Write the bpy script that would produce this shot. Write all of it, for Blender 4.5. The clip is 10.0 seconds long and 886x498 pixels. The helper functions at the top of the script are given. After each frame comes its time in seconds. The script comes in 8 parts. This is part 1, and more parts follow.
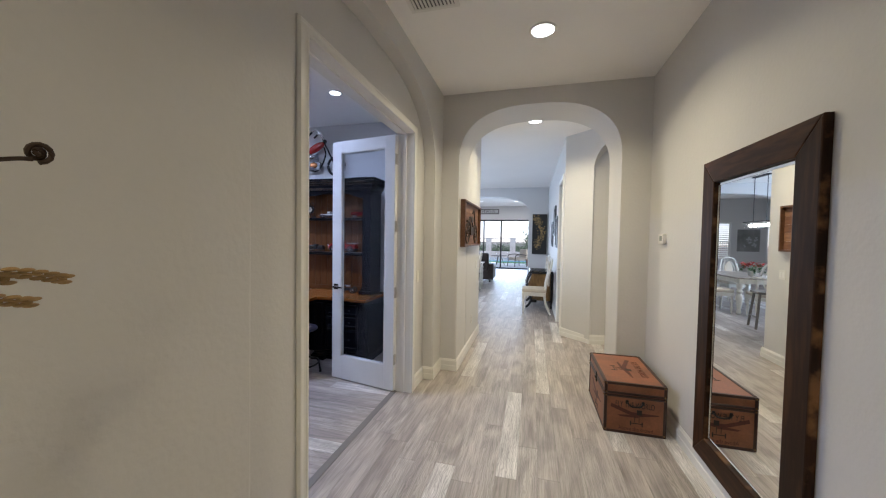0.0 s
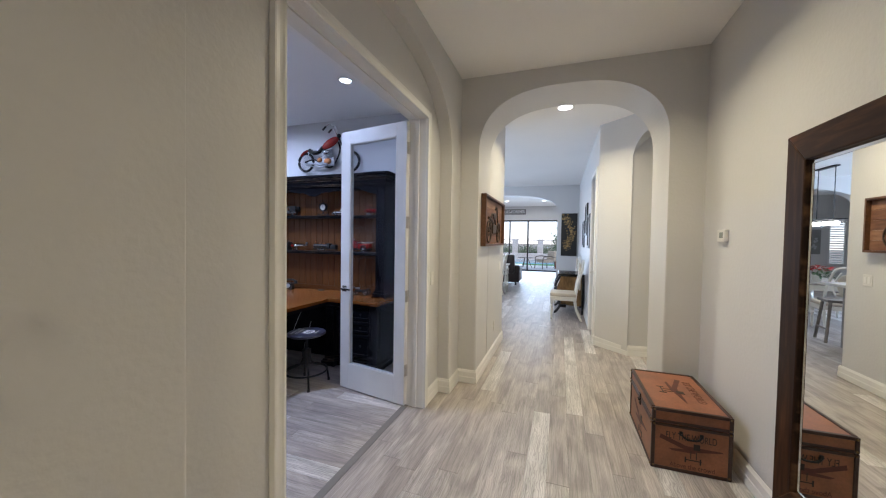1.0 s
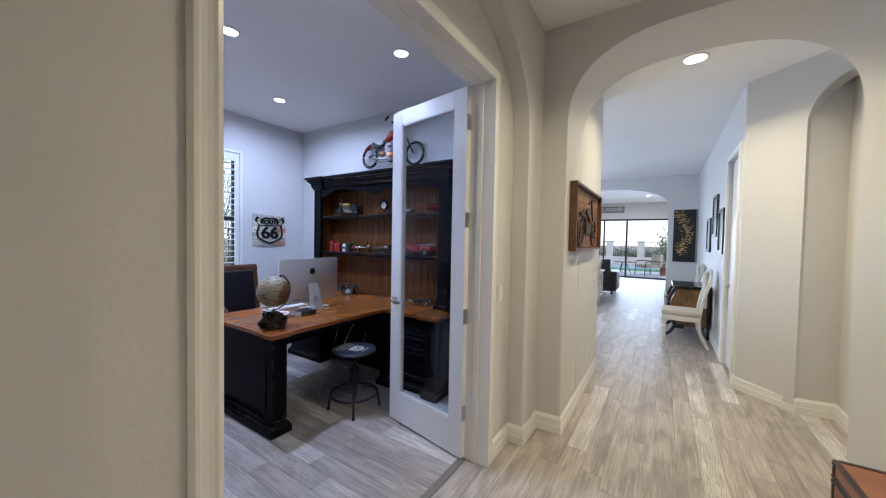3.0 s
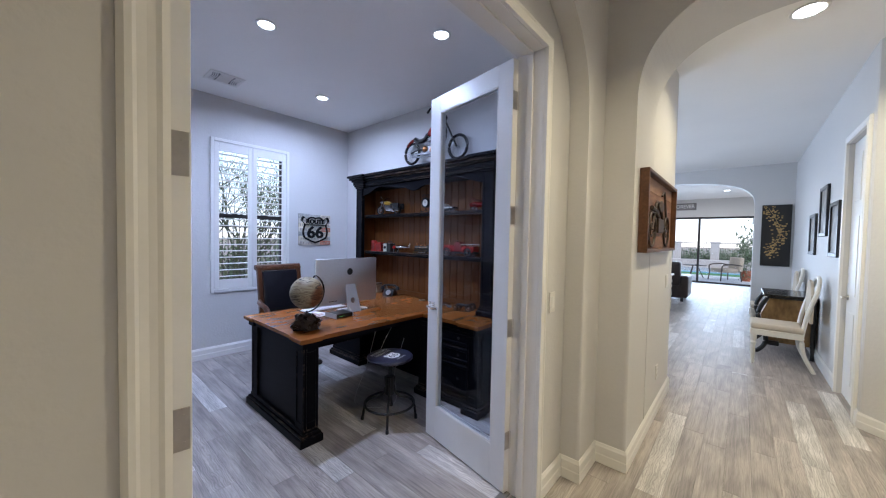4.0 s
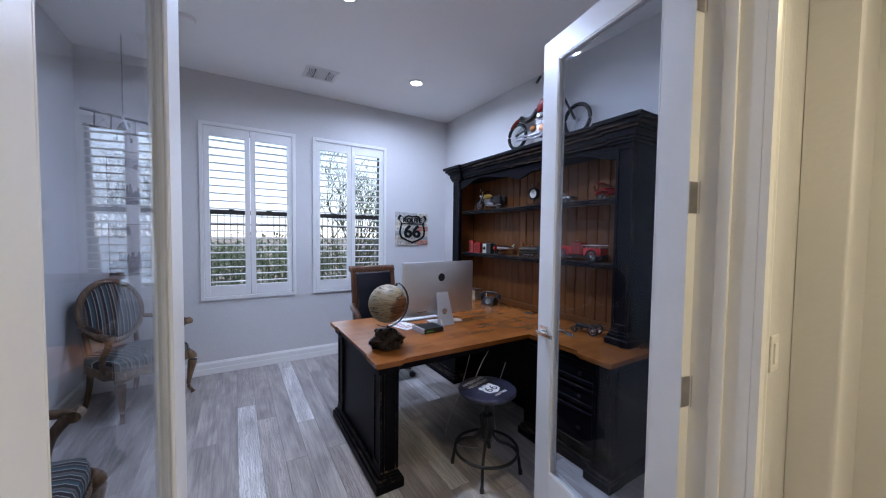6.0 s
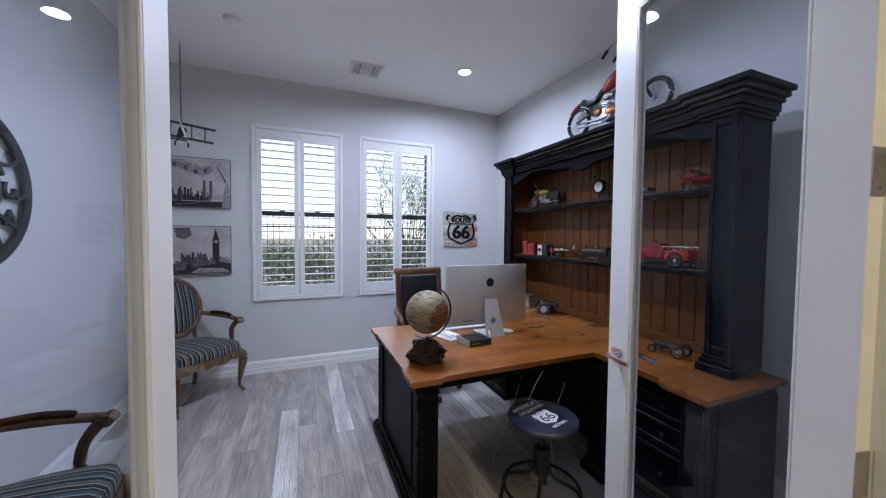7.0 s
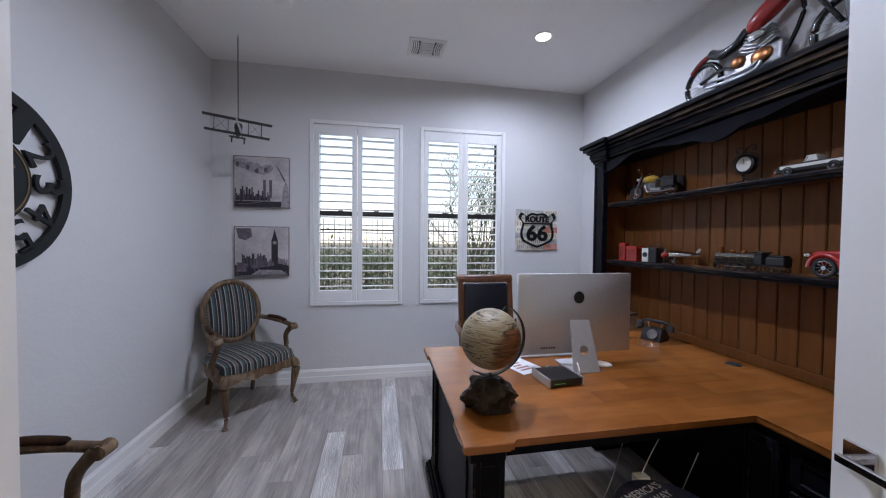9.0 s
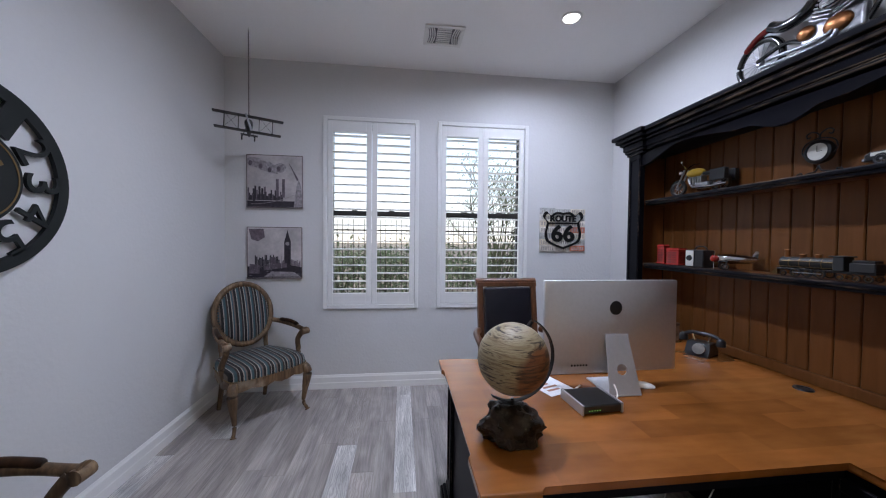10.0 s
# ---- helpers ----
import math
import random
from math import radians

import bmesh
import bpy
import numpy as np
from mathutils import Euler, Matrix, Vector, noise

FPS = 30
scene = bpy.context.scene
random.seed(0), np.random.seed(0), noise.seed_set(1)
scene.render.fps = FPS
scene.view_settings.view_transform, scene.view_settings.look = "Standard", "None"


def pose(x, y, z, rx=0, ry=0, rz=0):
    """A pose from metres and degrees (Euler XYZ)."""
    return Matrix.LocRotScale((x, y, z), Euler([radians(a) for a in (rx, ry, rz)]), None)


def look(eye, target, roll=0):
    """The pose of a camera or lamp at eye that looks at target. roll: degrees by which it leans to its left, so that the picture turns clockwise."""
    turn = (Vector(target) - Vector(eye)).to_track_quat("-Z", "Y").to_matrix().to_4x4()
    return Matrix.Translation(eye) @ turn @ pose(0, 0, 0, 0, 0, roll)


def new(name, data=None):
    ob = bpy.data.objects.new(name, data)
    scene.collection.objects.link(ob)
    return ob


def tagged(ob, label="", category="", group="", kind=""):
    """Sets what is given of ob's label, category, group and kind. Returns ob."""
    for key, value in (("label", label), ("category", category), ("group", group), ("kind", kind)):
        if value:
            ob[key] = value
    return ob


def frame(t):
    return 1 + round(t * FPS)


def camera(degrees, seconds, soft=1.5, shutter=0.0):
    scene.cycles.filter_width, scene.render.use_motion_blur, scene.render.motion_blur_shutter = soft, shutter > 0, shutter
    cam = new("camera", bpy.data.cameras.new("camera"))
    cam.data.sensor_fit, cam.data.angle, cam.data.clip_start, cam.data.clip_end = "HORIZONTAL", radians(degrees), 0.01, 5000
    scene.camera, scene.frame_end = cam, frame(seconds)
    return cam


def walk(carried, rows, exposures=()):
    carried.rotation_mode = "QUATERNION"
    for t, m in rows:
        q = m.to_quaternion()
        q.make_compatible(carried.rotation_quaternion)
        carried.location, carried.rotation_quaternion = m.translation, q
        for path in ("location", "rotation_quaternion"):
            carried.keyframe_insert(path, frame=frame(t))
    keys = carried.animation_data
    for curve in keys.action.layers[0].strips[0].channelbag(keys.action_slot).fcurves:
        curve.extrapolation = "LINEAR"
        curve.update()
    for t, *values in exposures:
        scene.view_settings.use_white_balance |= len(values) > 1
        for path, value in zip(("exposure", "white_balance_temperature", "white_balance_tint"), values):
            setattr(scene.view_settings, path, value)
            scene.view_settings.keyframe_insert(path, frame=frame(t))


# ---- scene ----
cam = camera(104.8, 10.0, soft=1.15)
PATH = [
    (0, (0.234, 0.199, 1.489), (-0.27, 2.134, 1.421), 0.9),
    (0.5, (0.237, 0.381, 1.482), (-0.34, 2.295, 1.415), 0.8),
    (1, (0.222, 0.559, 1.452), (-0.428, 2.449, 1.393), 0.9),
    (1.5, (0.195, 0.743, 1.456), (-0.54, 2.602, 1.395), 1.0),
    (2, (0.165, 0.933, 1.467), (-0.669, 2.749, 1.402), 1.0),
    (2.5, (0.112, 1.11, 1.467), (-0.858, 2.874, 1.402), 1.0),
    (4, (-0.052, 1.529, 1.453), (-1.368, 3.033, 1.389), 1.1),
    (4.5, (-0.153, 1.654, 1.471), (-1.582, 3.052, 1.396), 1.0),
    (5, (-0.273, 1.77, 1.469), (-1.801, 3.057, 1.391), 0.9),
    (5.5, (-0.389, 1.867, 1.462), (-2.009, 3.037, 1.382), 0.8),
    (7, (-0.706, 2.127, 1.448), (-2.554, 2.889, 1.372), 0.5),
    (7.5, (-0.833, 2.197, 1.437), (-2.728, 2.831, 1.368), 0.5),
    (8, (-0.957, 2.244, 1.426), (-2.884, 2.775, 1.365), 0.5),
    (8.5, (-1.074, 2.288, 1.426), (-3.024, 2.728, 1.366), 0.5),
    (9, (-1.181, 2.332, 1.415), (-3.148, 2.691, 1.363), 0.6),
    (9.5, (-1.274, 2.35, 1.436), (-3.251, 2.648, 1.373), 0.5),
    (10, (-1.365, 2.389, 1.422), (-3.35, 2.627, 1.37), 0.6),
]
walk(cam, [(t, look(eye, target, roll)) for t, eye, target, roll in PATH],
     [(0, 0.0, 5650, 12), (2.5, 0.0, 5650, 12), (5.5, 0.0, 5850, 11), (7.0, 0.0, 6300, 10), (8.0, -0.06, 6600, 10), (10, -0.12, 6700, 10)])

# ---- world, sun and lamps ----
world = bpy.data.worlds.new("sky_world")
scene.world = world
world.use_nodes = True
wn = world.node_tree.nodes
sky = wn.new("ShaderNodeTexSky")
sky.sky_type, sky.sun_disc = "NISHITA", False
sky.sun_elevation, sky.sun_rotation = radians(48), radians(145)
world.node_tree.links.new(sky.outputs[0], wn["Background"].inputs[0])
wn["Background"].inputs[1].default_value = 0.15
sun = new("sun", bpy.data.lights.new("sun", "SUN"))
sun.data.energy, sun.data.angle, sun.data.color = 3.0, radians(12), (1.0, 0.95, 0.9)
sun.matrix_world = look((10, -14, 22), (0, 0, 0))


def area_lamp(name, x, y, z, size, watts, colour, target=None, sizey=None, spread=180):
    data = bpy.data.lights.new(name, "AREA")
    data.shape = "RECTANGLE" if sizey else "DISK"
    data.size = size
    if sizey:
        data.size_y = sizey
    data.energy, data.color = watts, colour
    data.spread = radians(spread)
    ob = new(name, data)
    ob.matrix_world = look((x, y, z), target or (x, y + 0.0001, z - 1))
    return ob


HALL_WARM = (1.0, 0.815, 0.475)
STUDY_COOL = (0.645, 0.735, 1.0)
# The third lamp is added behind the camera, unseen, to brighten the hall.
for px, py, watts in ((0.276, 2.90, 24), (0.238, 4.93, 27), (0.27, -0.9, 21)):
    area_lamp("hall_downlight_and_fill_lamp", px, py, 3.03, 0.13, watts, HALL_WARM, spread=138)
for px, py, watts in ((-3.764, 3.60, 27), (-1.885, 3.555, 3), (-2.83, 2.615, 48)):
    area_lamp("study_downlight_lamp", px, py, 3.03, 0.13, watts, STUDY_COOL, spread=170)
# The lamp at y 8.0 is an unseen addition that brightens the great room.
for px, py, pz, watts in ((-0.44, 14.85, 3.04, 30), (-1.92, 14.8, 3.04, 30), (-2.6, 8.0, 3.04, 48)):
    area_lamp("living_downlight_and_fill_lamp", px, py, pz - 0.01, 0.13, watts, (1.0, 0.92, 0.8))
# daylight entering at the openings
for py in (2.10, 3.17):
    area_lamp("window_skylight", -4.9, py, 1.7, 0.8, 6, (0.70, 0.80, 1.0), (0, py, 1.3), 1.6)
area_lamp("slider_skylight", -1.5, 17.05, 1.2, 3.4, 95, (0.72, 0.85, 1.0), (-1.2, 13, -0.8), 2.3, 140)
# Added blue fill before an unseen west window, to brighten the dining room.
area_lamp("dining_fill_light", -6.3, 8.5, 1.6, 1.4, 210, (0.68, 0.82, 1.0), (0, 8.5, 1.0), 1.8)


# ---- materials ----
def nodes_of(name):
    m = bpy.data.materials.new(name)
    m.use_nodes = True
    return m, m.node_tree.nodes, m.node_tree.links, m.node_tree.nodes["Principled BSDF"]


def ramp(n, stops, interp="LINEAR"):
    r = n.new("ShaderNodeValToRGB")
    r.color_ramp.interpolation = interp
    e = r.color_ramp.elements
    while len(e) < len(stops):
        e.new(0.5)
    for el, (p, c) in zip(e, stops):
        el.position, el.color = p, (*c, 1)
    return r


def surface(name, col, rough=0.5, metal=0.0, var=0.12, scale=3.0, fine=60.0, bump=0.05, bump_dist=0.002, spec=0.5, coat=0.0, fine_var=0.06):
    """A painted, cast or moulded surface: stains at one scale, grain at another, fine relief."""
    m, n, l, b = nodes_of(name)
    tc = n.new("ShaderNodeTexCoord")
    big, small = n.new("ShaderNodeTexNoise"), n.new("ShaderNodeTexNoise")
    big.inputs["Scale"].default_value, small.inputs["Scale"].default_value = scale, fine
    big.inputs["Detail"].default_value = small.inputs["Detail"].default_value = 4
    for t in (big, small):
        l.new(tc.outputs["Object"], t.inputs["Vector"])
    r1 = ramp(n, [(0.3, [c * (1 - var) for c in col]), (0.7, [min(1, c * (1 + var)) for c in col])])
    r2 = ramp(n, [(0.3, [1 - fine_var] * 3), (0.7, [1.0] * 3)])
    mix = n.new("ShaderNodeMix")
    mix.data_type, mix.blend_type = "RGBA", "MULTIPLY"
    mix.inputs[0].default_value = 1
    l.new(big.outputs[0], r1.inputs[0])
    l.new(small.outputs[0], r2.inputs[0])
    l.new(r1.outputs[0], mix.inputs[6])
    l.new(r2.outputs[0], mix.inputs[7])
    l.new(mix.outputs[2], b.inputs["Base Color"])
    rr = n.new("ShaderNodeMapRange")
    rr.inputs[3].default_value, rr.inputs[4].default_value = rough * 0.85, min(1, rough * 1.15)
    l.new(big.outputs[0], rr.inputs[0])
    l.new(rr.outputs[0], b.inputs["Roughness"])
    b.inputs["Metallic"].default_value = metal
    b.inputs["Specular IOR Level"].default_value = spec
    b.inputs["Coat Weight"].default_value = coat
    if bump:
        bp = n.new("ShaderNodeBump")
        bp.inputs["Strength"].default_value, bp.inputs["Distance"].default_value = bump, bump_dist
        l.new(small.outputs[0], bp.inputs["Height"])
        l.new(bp.outputs[0], b.inputs["Normal"])
    return m


def wood(name, dark, mid, light, axis="X", along=1.2, across=14.0, rough=0.4, bump=0.15, random_tone=0.0, coat=0.0, wear=None, spec=0.5, staves=None):
    """Timber with grain along one local axis; wear: colour of rubbed spots."""
    m, n, l, b = nodes_of(name)
    tc, mp = n.new("ShaderNodeTexCoord"), n.new("ShaderNodeMapping")
    s = {"X": (along, across, across), "Y": (across, along, across), "Z": (across, across, along)}[axis]
    mp.inputs["Scale"].default_value = s
    l.new(tc.outputs["Object"], mp.inputs["Vector"])
    vec = mp.outputs[0]
    if random_tone:
        oi, add = n.new("ShaderNodeObjectInfo"), n.new("ShaderNodeVectorMath")
        mul = n.new("ShaderNodeMath")
        mul.operation, mul.inputs[1].default_value = "MULTIPLY", 97.0
        l.new(oi.outputs["Random"], mul.inputs[0])
        l.new(mp.outputs[0], add.inputs[0])
        l.new(mul.outputs[0], add.inputs[1])
        vec = add.outputs[0]
    g, f = n.new("ShaderNodeTexNoise"), n.new("ShaderNodeTexNoise")
    g.inputs["Scale"].default_value, g.inputs["Detail"].default_value, g.inputs["Distortion"].default_value = 1.0, 6, 0.6
    f.inputs["Scale"].default_value, f.inputs["Detail"].default_value = 5.0, 5
    l.new(vec, g.inputs["Vector"])
    l.new(vec, f.inputs["Vector"])
    mix = n.new("ShaderNodeMix")
    mix.inputs[0].default_value = 0.4
    l.new(g.outputs[0], mix.inputs[2])
    l.new(f.outputs[0], mix.inputs[3])
    r = ramp(n, [(0.3, dark), (0.5, mid), (0.72, light)])
    val = mix.outputs[0]
    if random_tone:
        sh = n.new("ShaderNodeMapRange")
        sh.inputs[3].default_value, sh.inputs[4].default_value = -random_tone, random_tone
        l.new(oi.outputs["Random"], sh.inputs[0])
        ad = n.new("ShaderNodeMath")
        l.new(mix.outputs[0], ad.inputs[0])
        l.new(sh.outputs[0], ad.inputs[1])
        val = ad.outputs[0]
    l.new(val, r.inputs[0])
    col = r.outputs[0]
    if staves:
        # glued staves of slightly different tone, and soft clouding
        sep = n.new("ShaderNodeSeparateXYZ")
        l.new(tc.outputs["Object"], sep.inputs[0])
        fl = []
        for k, size in ((0, staves[0]), (1, staves[1])):
            dv, fo = n.new("ShaderNodeMath"), n.new("ShaderNodeMath")
            dv.operation, dv.inputs[1].default_value = "DIVIDE", size
            fo.operation = "FLOOR"
            l.new(sep.outputs[k], dv.inputs[0])
            l.new(dv.outputs[0], fo.inputs[0])
            fl.append(fo)
        half, add2 = n.new("ShaderNodeMath"), n.new("ShaderNodeMath")
        half.operation, half.inputs[1].default_value = "MULTIPLY", 0.37
        l.new(fl[0].outputs[0], half.inputs[0])
        dv2 = n.new("ShaderNodeMath")
        dv2.operation, dv2.inputs[1].default_value = "DIVIDE", staves[1]
        l.new(sep.outputs[1], dv2.inputs[0])
        l.new(dv2.outputs[0], add2.inputs[0])
        l.new(half.outputs[0], add2.inputs[1])
        fo2 = n.new("ShaderNodeMath")
        fo2.operation = "FLOOR"
        l.new(add2.outputs[0], fo2.inputs[0])
        cb, wn2 = n.new("ShaderNodeCombineXYZ"), n.new("ShaderNodeTexWhiteNoise")
        l.new(fl[0].outputs[0], cb.inputs[0])
        l.new(fo2.outputs[0], cb.inputs[1])
        l.new(cb.outputs[0], wn2.inputs["Vector"])
        cl2 = n.new("ShaderNodeTexNoise")
        cl2.inputs["Scale"].default_value, cl2.inputs["Detail"].default_value = 5.0, 6
        l.new(tc.outputs["Object"], cl2.inputs["Vector"])
        for src, lo, hi in ((wn2.outputs["Value"], 0.80, 1.14), (cl2.outputs[0], 0.66, 1.32)):
            mr2, mm2 = n.new("ShaderNodeMapRange"), n.new("ShaderNodeMix")
            mr2.inputs[3].default_value, mr2.inputs[4].default_value = lo, hi
            mm2.data_type, mm2.blend_type = "RGBA", "MULTIPLY"
            mm2.inputs[0].default_value = 1
            l.new(src, mr2.inputs[0])
            l.new(col, mm2.inputs[6])
            l.new(mr2.outputs[0], mm2.inputs[7])
            col = mm2.outputs[2]
    if wear:
        sp = n.new("ShaderNodeTexNoise")
        sp.inputs["Scale"].default_value, sp.inputs["Detail"].default_value = 9, 8
        l.new(tc.outputs["Object"], sp.inputs["Vector"])
        geo = n.new("ShaderNodeNewGeometry")
        pr = n.new("ShaderNodeMapRange")
        pr.inputs[1].default_value, pr.inputs[2].default_value = 0.56, 0.72
        l.new(geo.outputs["Pointiness"], pr.inputs[0])
        nr = n.new("ShaderNodeMapRange")
        nr.inputs[1].default_value, nr.inputs[2].default_value = 0.5, 0.66
        l.new(sp.outputs[0], nr.inputs[0])
        mu = n.new("ShaderNodeMath")
        mu.operation = "MULTIPLY"
        l.new(pr.outputs[0], mu.inputs[0])
        l.new(nr.outputs[0], mu.inputs[1])
        wm = n.new("ShaderNodeMix")
        wm.data_type = "RGBA"
        l.new(mu.outputs[0], wm.inputs[0])
        l.new(col, wm.inputs[6])
        wm.inputs[7].default_value = (*wear, 1)
        col = wm.outputs[2]
    l.new(col, b.inputs["Base Color"])
    b.inputs["Roughness"].default_value = rough
    b.inputs["Specular IOR Level"].default_value = spec
    b.inputs["Coat Weight"].default_value = coat
    bp = n.new("ShaderNodeBump")
    bp.inputs["Strength"].default_value, bp.inputs["Distance"].default_value = bump, 0.002
    l.new(mix.outputs[0], bp.inputs["Height"])
    l.new(bp.outputs[0], b.inputs["Normal"])
    return m


def plank_floor(name):
    """Grey vinyl planks: tone by plank, soft blotches, cathedral grain, fine dark pores."""
    m, n, l, b = nodes_of(name)
    tc, oi, geo = n.new("ShaderNodeTexCoord"), n.new("ShaderNodeObjectInfo"), n.new("ShaderNodeNewGeometry")
    seed = n.new("ShaderNodeMath")
    l.new(oi.outputs["Random"], seed.inputs[0])
    l.new(geo.outputs["Random Per Island"], seed.inputs[1])
    frac = n.new("ShaderNodeMath")
    frac.operation = "FRACT"
    l.new(seed.outputs[0], frac.inputs[0])
    shift = n.new("ShaderNodeMath")
    shift.operation, shift.inputs[1].default_value = "MULTIPLY", 61.0
    l.new(frac.outputs[0], shift.inputs[0])
    off = n.new("ShaderNodeVectorMath")
    l.new(tc.outputs["Object"], off.inputs[0])
    l.new(shift.outputs[0], off.inputs[1])

    def noise_tex(sc, detail, dist, mapping):
        mp, t = n.new("ShaderNodeMapping"), n.new("ShaderNodeTexNoise")
        mp.inputs["Scale"].default_value = mapping
        l.new(off.outputs[0], mp.inputs["Vector"])
        l.new(mp.outputs[0], t.inputs["Vector"])
        t.inputs["Scale"].default_value, t.inputs["Detail"].default_value, t.inputs["Distortion"].default_value = sc, detail, dist
        return t
    blotch = noise_tex(2.4, 3, 1.2, (0.7, 2.0, 1))
    streak = noise_tex(3.0, 5, 1.2, (0.42, 5.0, 1))
    grain = noise_tex(7.0, 6, 0.6, (0.45, 9.0, 1))
    pores = noise_tex(30.0, 4, 0.3, (0.16, 5.5, 1))
    mp, wave = n.new("ShaderNodeMapping"), n.new("ShaderNodeTexWave")
    mp.inputs["Scale"].default_value = (0.9, 2.6, 1)
    l.new(off.outputs[0], mp.inputs["Vector"])
    l.new(mp.outputs[0], wave.inputs["Vector"])
    wave.bands_direction = "Y"
    wave.inputs["Scale"].default_value, wave.inputs["Distortion"].default_value = 9.0, 16.0
    wave.inputs["Detail"].default_value, wave.inputs["Detail Scale"].default_value = 4, 0.9

    tone = ramp(n, [(0.0, (0.355, 0.315, 0.290)), (0.25, (0.415, 0.373, 0.347)), (0.5, (0.385, 0.340, 0.312)), (0.72, (0.45, 0.408, 0.382)), (0.84, (0.43, 0.382, 0.350)), (0.87, (0.58, 0.55, 0.525)), (1.0, (0.66, 0.635, 0.61))])
    l.new(frac.outputs[0], tone.inputs[0])

    def mul(a, src, lo, hi, p0, p1, fac=1.0):
        r = ramp(n, [(p0, (lo,) * 3), (p1, (hi,) * 3)])
        l.new(src, r.inputs[0])
        x = n.new("ShaderNodeMix")
        x.data_type, x.blend_type = "RGBA", "MULTIPLY"
        x.inputs[0].default_value = fac
        l.new(a, x.inputs[6])
        l.new(r.outputs[0], x.inputs[7])
        return x
    c = mul(tone.outputs[0], blotch.outputs[0], 0.74, 1.10, 0.34, 0.62)
    c = mul(c.outputs[2], streak.outputs[0], 0.82, 1.05, 0.32, 0.58)
    c = mul(c.outputs[2], grain.outputs[0], 0.85, 1.05, 0.38, 0.60)
    c = mul(c.outputs[2], pores.outputs[0], 0.80, 1.02, 0.34, 0.52)
    # cathedral lines show on the pale planks only
    pale = n.new("ShaderNodeMapRange")
    pale.inputs[1].default_value, pale.inputs[2].default_value = 0.50, 0.90
    pale.inputs[3].default_value, pale.inputs[4].default_value = 0.18, 0.75
    l.new(frac.outputs[0], pale.inputs[0])
    w = mul(c.outputs[2], wave.outputs[0], 0.66, 1.05, 0.05, 0.5)
    l.new(pale.outputs[0], w.inputs[0])
    l.new(w.outputs[2], b.inputs["Base Color"])
    rr = n.new("ShaderNodeMapRange")
    rr.inputs[3].default_value, rr.inputs[4].default_value = 0.36, 0.52
    l.new(grain.outputs[0], rr.inputs[0])
    l.new(rr.outputs[0], b.inputs["Roughness"])
    b.inputs["Specular IOR Level"].default_value = 0.5
    bp = n.new("ShaderNodeBump")
    bp.inputs["Strength"].default_value, bp.inputs["Distance"].default_value = 0.15, 0.001
    l.new(grain.outputs[0], bp.inputs["Height"])
    l.new(bp.outputs[0], b.inputs["Normal"])
    return m


def emitter(name, col, strength):
    m, n, l, b = nodes_of(name)
    b.inputs["Base Color"].default_value = (*col, 1)
    b.inputs["Emission Color"].default_value = (*col, 1)
    b.inputs["Emission Strength"].default_value = strength
    return m


def pane_glass(name, tint=(0.95, 0.965, 0.97), gloss=0.018):
    m, n, l, b = nodes_of(name)
    n.remove(b)
    out = n["Material Output"]
    mix, tr, gl, lw = n.new("ShaderNodeMixShader"), n.new("ShaderNodeBsdfTransparent"), n.new("ShaderNodeBsdfGlossy"), n.new("ShaderNodeLayerWeight")
    lw.inputs[0].default_value = 0.5
    pw, mr = n.new("ShaderNodeMath"), n.new("ShaderNodeMapRange")
    pw.operation, pw.inputs[1].default_value = "POWER", 5.0
    mr.inputs[3].default_value, mr.inputs[4].default_value = gloss, 1.0
    l.new(lw.outputs["Facing"], pw.inputs[0])
    l.new(pw.outputs[0], mr.inputs[0])
    tr.inputs[0].default_value = (*tint, 1)
    gl.inputs["Roughness"].default_value = 0.0
    l.new(mr.outputs[0], mix.inputs[0])
    l.new(tr.outputs[0], mix.inputs[1])
    l.new(gl.outputs[0], mix.inputs[2])
    l.new(mix.outputs[0], out.inputs[0])
    return m


def stripes(name, axis, period, bands, rough=0.8):
    """Woven stripes across one local axis."""
    m, n, l, b = nodes_of(name)
    tc, sep = n.new("ShaderNodeTexCoord"), n.new("ShaderNodeSeparateXYZ")
    l.new(tc.outputs["Object"], sep.inputs[0])
    mu, fr, nz, ad = n.new("ShaderNodeMath"), n.new("ShaderNodeMath"), n.new("ShaderNodeTexNoise"), n.new("ShaderNodeMath")
    mu.operation, mu.inputs[1].default_value = "MULTIPLY", 1 / period
    fr.operation = "FRACT"
    nz.inputs["Scale"].default_value = 90
    l.new(tc.outputs["Object"], nz.inputs["Vector"])
    l.new(sep.outputs["XYZ".index(axis)], mu.inputs[0])
    l.new(mu.outputs[0], ad.inputs[0])
    ad.inputs[1].default_value = 20
    l.new(ad.outputs[0], fr.inputs[0])
    r = ramp(n, bands, "CONSTANT")
    l.new(fr.outputs[0], r.inputs[0])
    r2 = ramp(n, [(0.3, (0.75,) * 3), (0.7, (1, 1, 1))])
    l.new(nz.outputs[0], r2.inputs[0])
    x = n.new("ShaderNodeMix")
    x.data_type, x.blend_type = "RGBA", "MULTIPLY"
    x.inputs[0].default_value = 1
    l.new(r.outputs[0], x.inputs[6])
    l.new(r2.outputs[0], x.inputs[7])
    l.new(x.outputs[2], b.inputs["Base Color"])
    b.inputs["Roughness"].default_value = rough
    b.inputs["Sheen Weight"].default_value = 0.04
    bp = n.new("ShaderNodeBump")
    bp.inputs["Strength"].default_value, bp.inputs["Distance"].default_value = 0.2, 0.001
    l.new(nz.outputs[0], bp.inputs["Height"])
    l.new(bp.outputs[0], b.inputs["Normal"])
    return m


